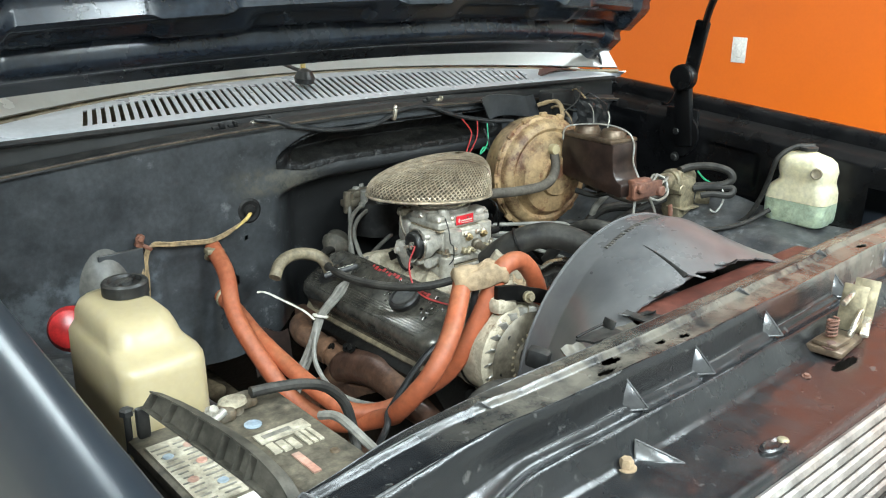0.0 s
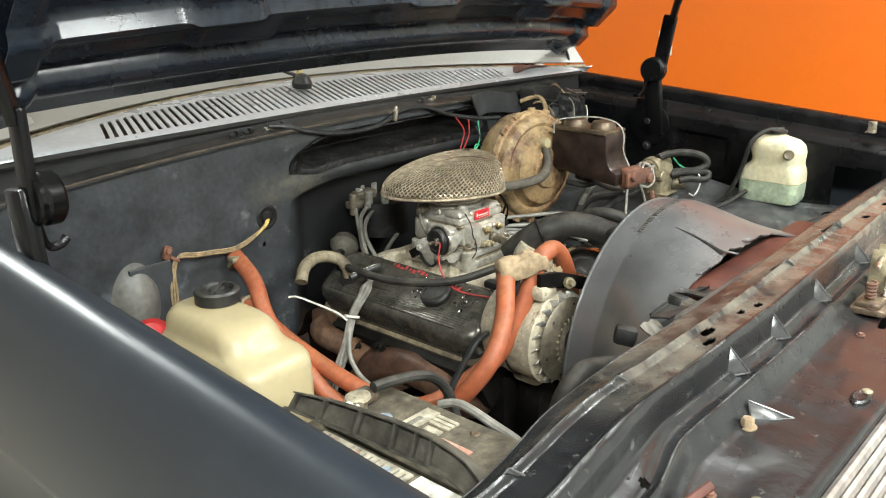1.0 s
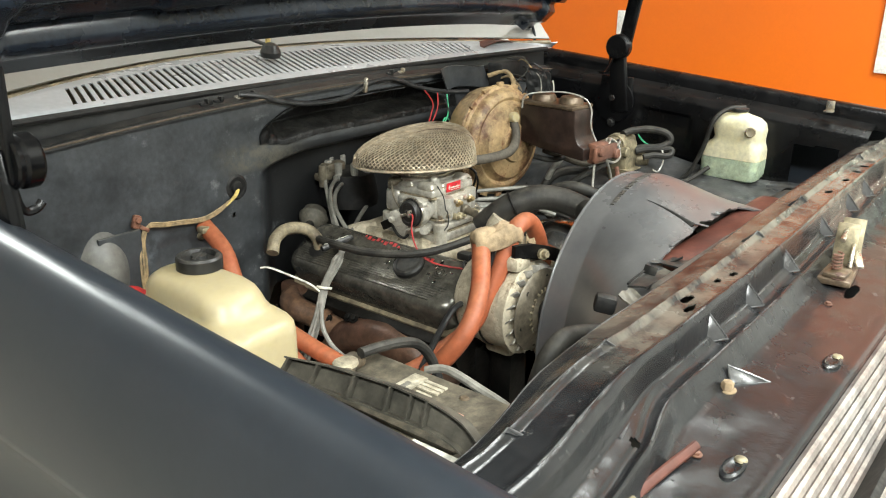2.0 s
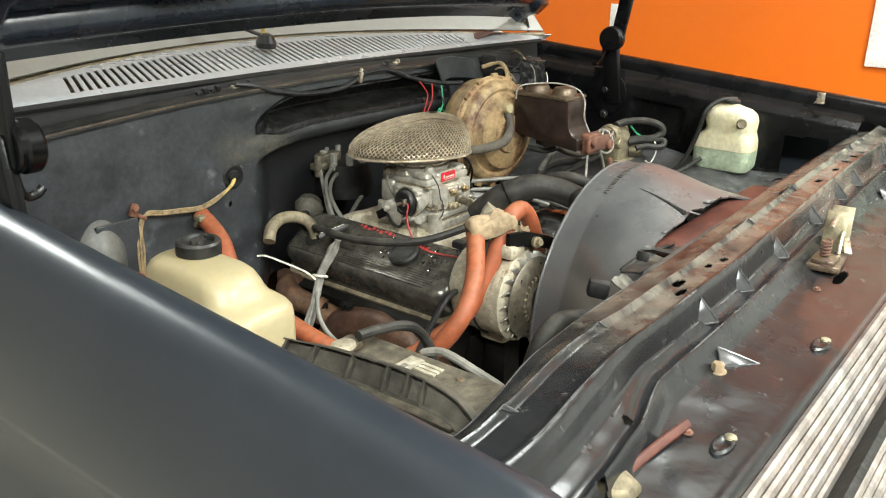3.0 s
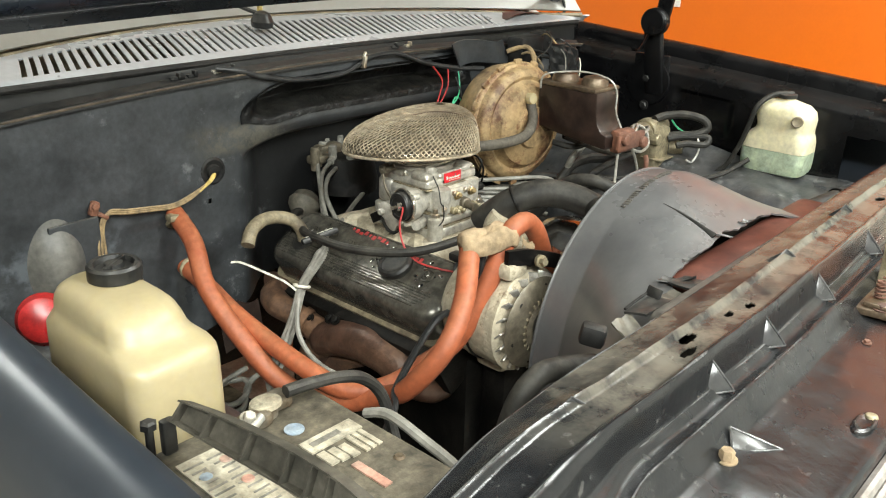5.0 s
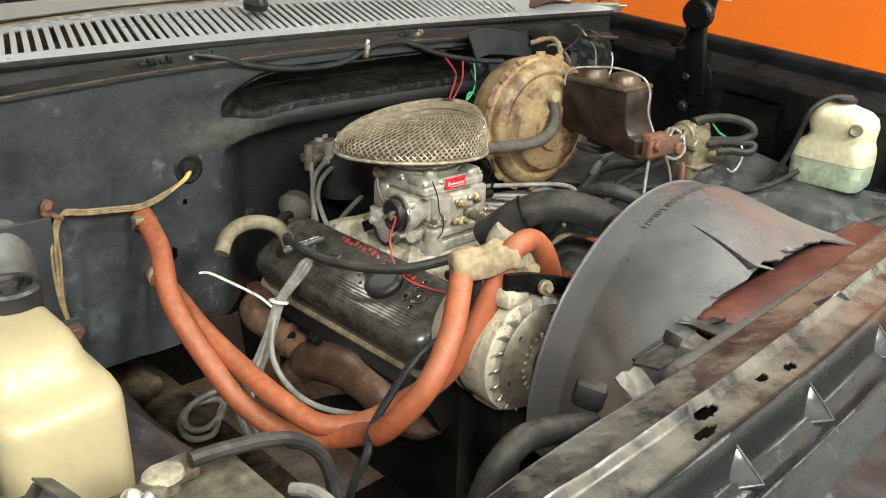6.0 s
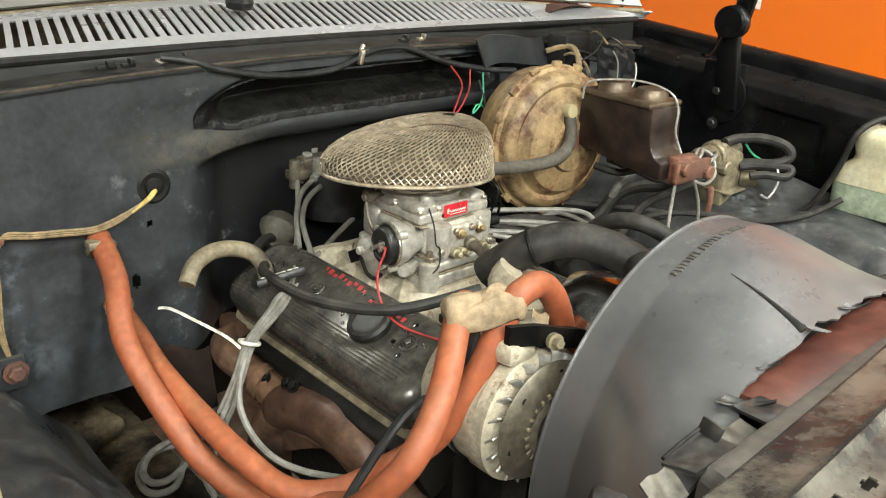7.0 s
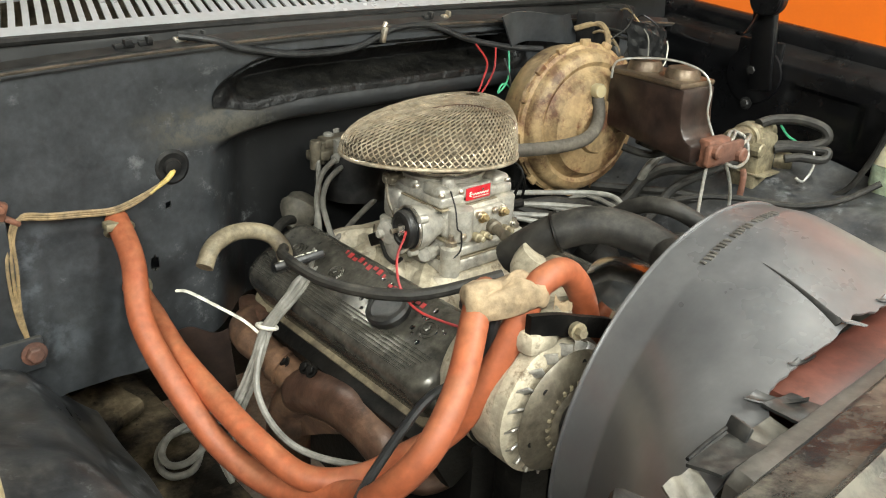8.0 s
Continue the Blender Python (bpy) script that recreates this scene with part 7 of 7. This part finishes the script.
    for p, q in (((1.078, 1.54, 0.957), (1.060, 1.534, 0.951)), ((1.098, 1.53, 0.950), (1.078, 1.526, 0.944))):
        part("plug_boot", rod(p, q, 0.0085, 12), "wire_grey", d)
    # choke wire
    solo("choke_wire", tube([(0.968, 1.228, 0.950), (0.955, 1.215, 0.948), (0.928, 1.195, 0.935), (0.915, 1.175, 0.912), (0.914, 1.155, 0.893), (0.918, 1.13, 0.884), (0.93, 1.10, 0.880), (0.94, 1.075, 0.878), (0.937, 1.062, 0.868), (0.930, 1.05, 0.835)], 0.0017, 8, 6), "red", "red choke wire over the valve cover", "wire")
    solo("red_wire", tube([(0.965, 1.09, 0.885), (0.945, 1.08, 0.884), (0.935, 1.06, 0.872), (0.94, 1.04, 0.85)], 0.0026, 8, 6), "black_wire", "thin black wire by the valve cover", "wire")
    solo("wire_joint", join(box(0.972, 1.095, 0.892, 0.022, 0.03, 0.016, 0.005)), "cap", "black taped wire joint", "wire joint")
    solo("black_cable", tube([(0.93, 1.06, 0.80), (0.901, 1.042, 0.830), (0.829, 1.021, 0.839), (0.740, 1.011, 0.769), (0.714, 0.989, 0.752), (0.687, 0.989, 0.705), (0.67, 0.985, 0.64)], 0.0058, 8, 6), "black_wire", "shiny black cable hanging by the alternator", "cable")
    solo("black_cable", tube([(0.905, 0.985, 0.955), (0.898, 0.99, 0.9), (0.888, 1.0, 0.82)], 0.006, 8, 6), "black_wire", "black cable between the orange hoses", "cable")
    # harness on the firewall
    solo("firewall_harness", tube([(0.81, 1.548, 1.172), (0.85, 1.532, 1.166), (0.903, 1.53, 1.149), (0.991, 1.528, 1.134), (1.088, 1.528, 1.134), (1.146, 1.53, 1.149), (1.18, 1.53, 1.160), (1.253, 1.53, 1.160), (1.343, 1.525, 1.130), (1.43, 1.51, 1.112), (1.50, 1.49, 1.106)], 0.0055, 10, 6), "black_wire", "black wiring harness draped along the firewall", "cable")
    solo("harness_clip", join(box(1.150, 1.523, 1.152, 0.008, 0.010, 0.026, 0.002, pose(0, 0, 0, 0, 12, 0)), rod((1.150, 1.524, 1.163), (1.156, 1.524, 1.172), 0.004, 8)), "steel", "bright steel clip on the harness", "clip")
    for k in range(3):
        w = 0.003 * k
        solo("tan_wire", tube([(0.775, 1.53, 0.978), (0.755, 1.52, 0.973), (0.718, 1.515, 0.955 + w), (0.682, 1.518, 0.945 + w), (0.638, 1.52, 0.949 + w), (0.60, 1.522, 0.953 + w), (0.572, 1.525, 0.958 + w), (0.556 + w, 1.525, 0.955), (0.547 + w, 1.525, 0.93), (0.539 + 2 * w, 1.52, 0.894), (0.541 + w, 1.52, 0.827), (0.555, 1.525, 0.762)], 0.0024, 6, 6), "tan_wire", "faded tan wire along the firewall", "wire", "firewall wires")
    solo("yellow_sleeve", tube([(0.780, 1.533, 0.984), (0.768, 1.525, 0.977), (0.752, 1.519, 0.971), (0.735, 1.516, 0.963)], [0.0042, 0.004, 0.0032, 0.0026], 8, 4), "yellow", "yellow wire end at the firewall grommet", "wire")
    solo("firewall_grommet", lathe([(0.026, 0), (0.027, 0.003), (0.022, 0.006), (0.014, 0.004), (0.012, 0.009), (0.006, 0.010)], (0.780, 1.54, 0.988), (0, -1, 0), 24), "seal", "round black rubber grommet", "grommet")
    solo("wire_bracket", join(box(0.545, 1.531, 0.972, 0.014, 0.014, 0.026, 0.004, pose(0, 0, 0, 0, 20, 0)), box(0.556, 1.526, 0.958, 0.022, 0.010, 0.008, 0.003, pose(0, 0, 0, 0, 35, 0)), bolt((0.543, 1.523, 0.978), (0, -1, 0), 0.006, 0.005)), "rusty", "rusty wire bracket bolted to the firewall", "bracket")
    for p, mat in (([(1.341, 1.505, 1.125), (1.367, 1.50, 1.092), (1.360, 1.50, 1.062), (1.345, 1.50, 1.03), (1.33, 1.50, 1.0)], "red"), ([(1.391, 1.505, 1.115), (1.387, 1.50, 1.08), (1.371, 1.50, 1.051), (1.352, 1.50, 1.03), (1.34, 1.50, 1.0)], "red"),
                   ([(1.41, 1.49, 1.11), (1.405, 1.48, 1.07), (1.39, 1.475, 1.05), (1.37, 1.47, 1.042), (1.385, 1.475, 1.055), (1.41, 1.48, 1.045), (1.42, 1.48, 1.02)], "green"), ([(1.39, 1.48, 1.10), (1.40, 1.47, 1.06), (1.40, 1.47, 1.02)], "black_wire")):
        solo("harness_wire", tube(p, 0.0019, 6, 6), mat, f"thin {mat.split('_')[0]} wire hanging at the firewall", "wire", "hanging wires")
    # wires over the booster
    for p, mat in (([(1.752, 1.390, 1.118), (1.752, 1.385, 1.100), (1.725, 1.37, 1.078), (1.66, 1.345, 1.075), (1.61, 1.33, 1.08)], "white"), ([(1.680, 1.398, 1.145), (1.690, 1.39, 1.125), (1.690, 1.385, 1.075), (1.68, 1.38, 1.05)], "wire_grey"), ([(1.70, 1.46, 1.18), (1.67, 1.42, 1.17), (1.63, 1.40, 1.15), (1.6, 1.41, 1.13)], "hose")):
        solo("loose_wire", tube(p, 0.0016, 6, 6), mat, "loose thin wire above the brake booster", "wire", "loose wires")
    solo("wiring_shield", sheet(22, 16, lambda u, v: (1.648 + 0.135 * u + 0.03 * v, 1.405 + 0.05 * (u - 0.5) ** 2 + 0.008 * noise.noise(Vector((9 * u, 7 * v, 2))), 1.163 - 0.03 * u - 0.10 * v + 0.006 * noise.noise(Vector((6 * u, 3 * v, 5)))), 0.002), "channel", "crumpled black plastic sheet over the wiring", "wiring shield")
    solo("fuse_block", join(box(1.66, 1.49, 1.13, 0.09, 0.05, 0.08, 0.008), box(1.72, 1.49, 1.15, 0.05, 0.04, 0.05, 0.006)), "seal", "dusty black junction block behind the booster", "junction block")
    solo("steering_shaft", join(rod((1.50, 1.50, 0.86), (1.42, 0.95, 0.62), 0.016), lathe([(0.04, 0), (0.045, 0.02), (0.03, 0.07)], (1.47, 1.3, 0.77), (-0.1, -0.9, -0.4), 18)), "oil", "oily dark steel steering shaft", "shaft")
    for k in range(3):
        solo("side_cable", tube([(1.50 + 0.02 * k, 1.45, 0.86), (1.58, 1.36 + 0.02 * k, 0.855 - 0.01 * k), (1.68, 1.27, 0.85 - 0.012 * k), (1.78, 1.2 + 0.01 * k, 0.83)], 0.009 - 0.001 * k, 8, 6), "hose", "dusty dark cable below the brake booster", "cable", "side cables")
    for run, r, m in (([(1.546, 1.28, 0.978), (1.586, 1.25, 0.959), (1.637, 1.22, 0.937), (1.711, 1.20, 0.936), (1.77, 1.20, 0.942)], 0.010, "vac"), ([(1.53, 1.30, 0.960), (1.554, 1.26, 0.952), (1.601, 1.24, 0.957), (1.652, 1.22, 0.952)], 0.007, "hose"), ([(1.57, 1.31, 0.83), (1.589, 1.30, 0.867), (1.592, 1.28, 0.917), (1.645, 1.27, 0.953)], 0.008, "wire_grey"),
                      ([(1.55, 1.26, 0.80), (1.587, 1.25, 0.839), (1.622, 1.24, 0.879), (1.668, 1.22, 0.901), (1.76, 1.20, 0.921)], 0.009, "hose"), ([(1.52, 1.33, 0.82), (1.56, 1.30, 0.85), (1.60, 1.29, 0.89), (1.66, 1.28, 0.90), (1.74, 1.26, 0.89)], 0.012, "hose")):
        solo("side_pipe", tube(run, r, 10, 6), m, "dusty pipe below the master cylinder", "pipe", "side pipes")
    solo("bay_cable", tube([(1.58, 1.28, 0.83), (1.65, 1.22, 0.862), (1.70, 1.15, 0.872), (1.73, 1.10, 0.872), (1.76, 1.05, 0.876), (1.80, 1.0, 0.895), (1.84, 0.96, 0.93)], 0.006, 8, 6), "hose", "thin cable along the wheelhouse", "cable")
    solo("body_mount", box(0.655, 1.60, 0.585, 0.10, 0.10, 0.03, 0.01, pose(0, 0, 0, 8, -6, 20)), "dirt", "tan dirt-covered steel body mount", "bracket")
    solo("heat_shield", sheet(12, 10, lambda u, v: (0.755 + 0.075 * u, 1.50 - 0.03 * u + 0.02 * v, 0.63 + 0.10 * v + 0.008 * math.sin(6 * u)), 0.002), "master", "dark rust-brown sheet metal shield", "shield")
    strap = thing("firewall_strap", (0.475, 1.53, 0.76), "dirty steel strap on the firewall with a rusty bolt", "strap")
    part("strap_plate", join(box(0.505, 1.525, 0.86, 0.085, 0.008, 0.20, 0.003), box(0.53, 1.52, 0.765, 0.075, 0.010, 0.05, 0.004)), "bay", strap)
    part("strap_bolt", bolt((0.553, 1.513, 0.768), (0, -1, 0), 0.012, 0.01), "rusty", strap)
    for x in (0.70, 1.50):
        solo("frame_rail", join(box(x, 1.1, 0.50, 0.12, 1.3, 0.12, 0.01), *[box(x + 0.02, y, 0.561, 0.07, 0.09, 0.006, 0.002) for y in (0.8, 1.05, 1.3)]), "dirt", "dirt-caked steel frame rail", "frame rail", kind="structure")
    solo("crossmember", box(1.1, 1.1, 0.40, 1.0, 0.3, 0.08, 0.01), "oil", "oily dark steel crossmember", "crossmember", kind="structure")
    solo("cowl_flap", sheet(14, 8, lambda u, v: (1.40 + 0.19 * u + 0.03 * v, 1.505 + 0.01 * math.sin(7 * u), 1.168 - 0.055 * v + 0.006 * math.sin(5 * u)), 0.003), "bay", "grey insulation flap hanging below the cowl", "flap")
    rnd = random.Random(11)
    for k in range(9):
        x, z = 1.60 + 0.022 * k + rnd.uniform(-0.01, 0.01), 1.13 + rnd.uniform(-0.02, 0.025)
        solo("loom_wire", tube([(x, 1.50, z), (x + rnd.uniform(-0.03, 0.03), 1.46 + rnd.uniform(-0.02, 0.02), z + rnd.uniform(-0.005, 0.03)), (x + rnd.uniform(-0.04, 0.04), 1.42, z - 0.02), (x + rnd.uniform(-0.03, 0.03), 1.43, z - 0.08), (x + rnd.uniform(-0.05, 0.03), 1.45, z - 0.15)], rnd.choice((0.002, 0.003, 0.006)), 7, 5), rnd.choice(("hose", "black_wire", "wire_grey", "hose", "tan_wire")), "tangled thin harness wire behind the booster", "wire", "harness tangle")
    for k in range(6):
        solo("plug_wire", tube([(1.31 + 0.02 * k, 1.47 - 0.02 * k, 0.86 - 0.012 * k), (1.42 + 0.02 * k, 1.36, 0.83 + 0.01 * (k % 3)), (1.52, 1.27 - 0.03 * k, 0.82), (1.62 + 0.02 * k, 1.2, 0.79)], 0.0048 if k % 2 else 0.008, 8, 6), "wire_grey" if k % 2 else "hose", "grey cable running low past the engine", "cable", "low cables")
    solo("plastic_plug", lathe([(0.03, 0), (0.032, 0.006), (0.026, 0.02), (0.01, 0.026)], (0.30, 1.16, 0.985), (-0.4, -0.7, 0.3), 22), "redlens", "small red plastic cap beside the reservoir", "cap")


wiring()
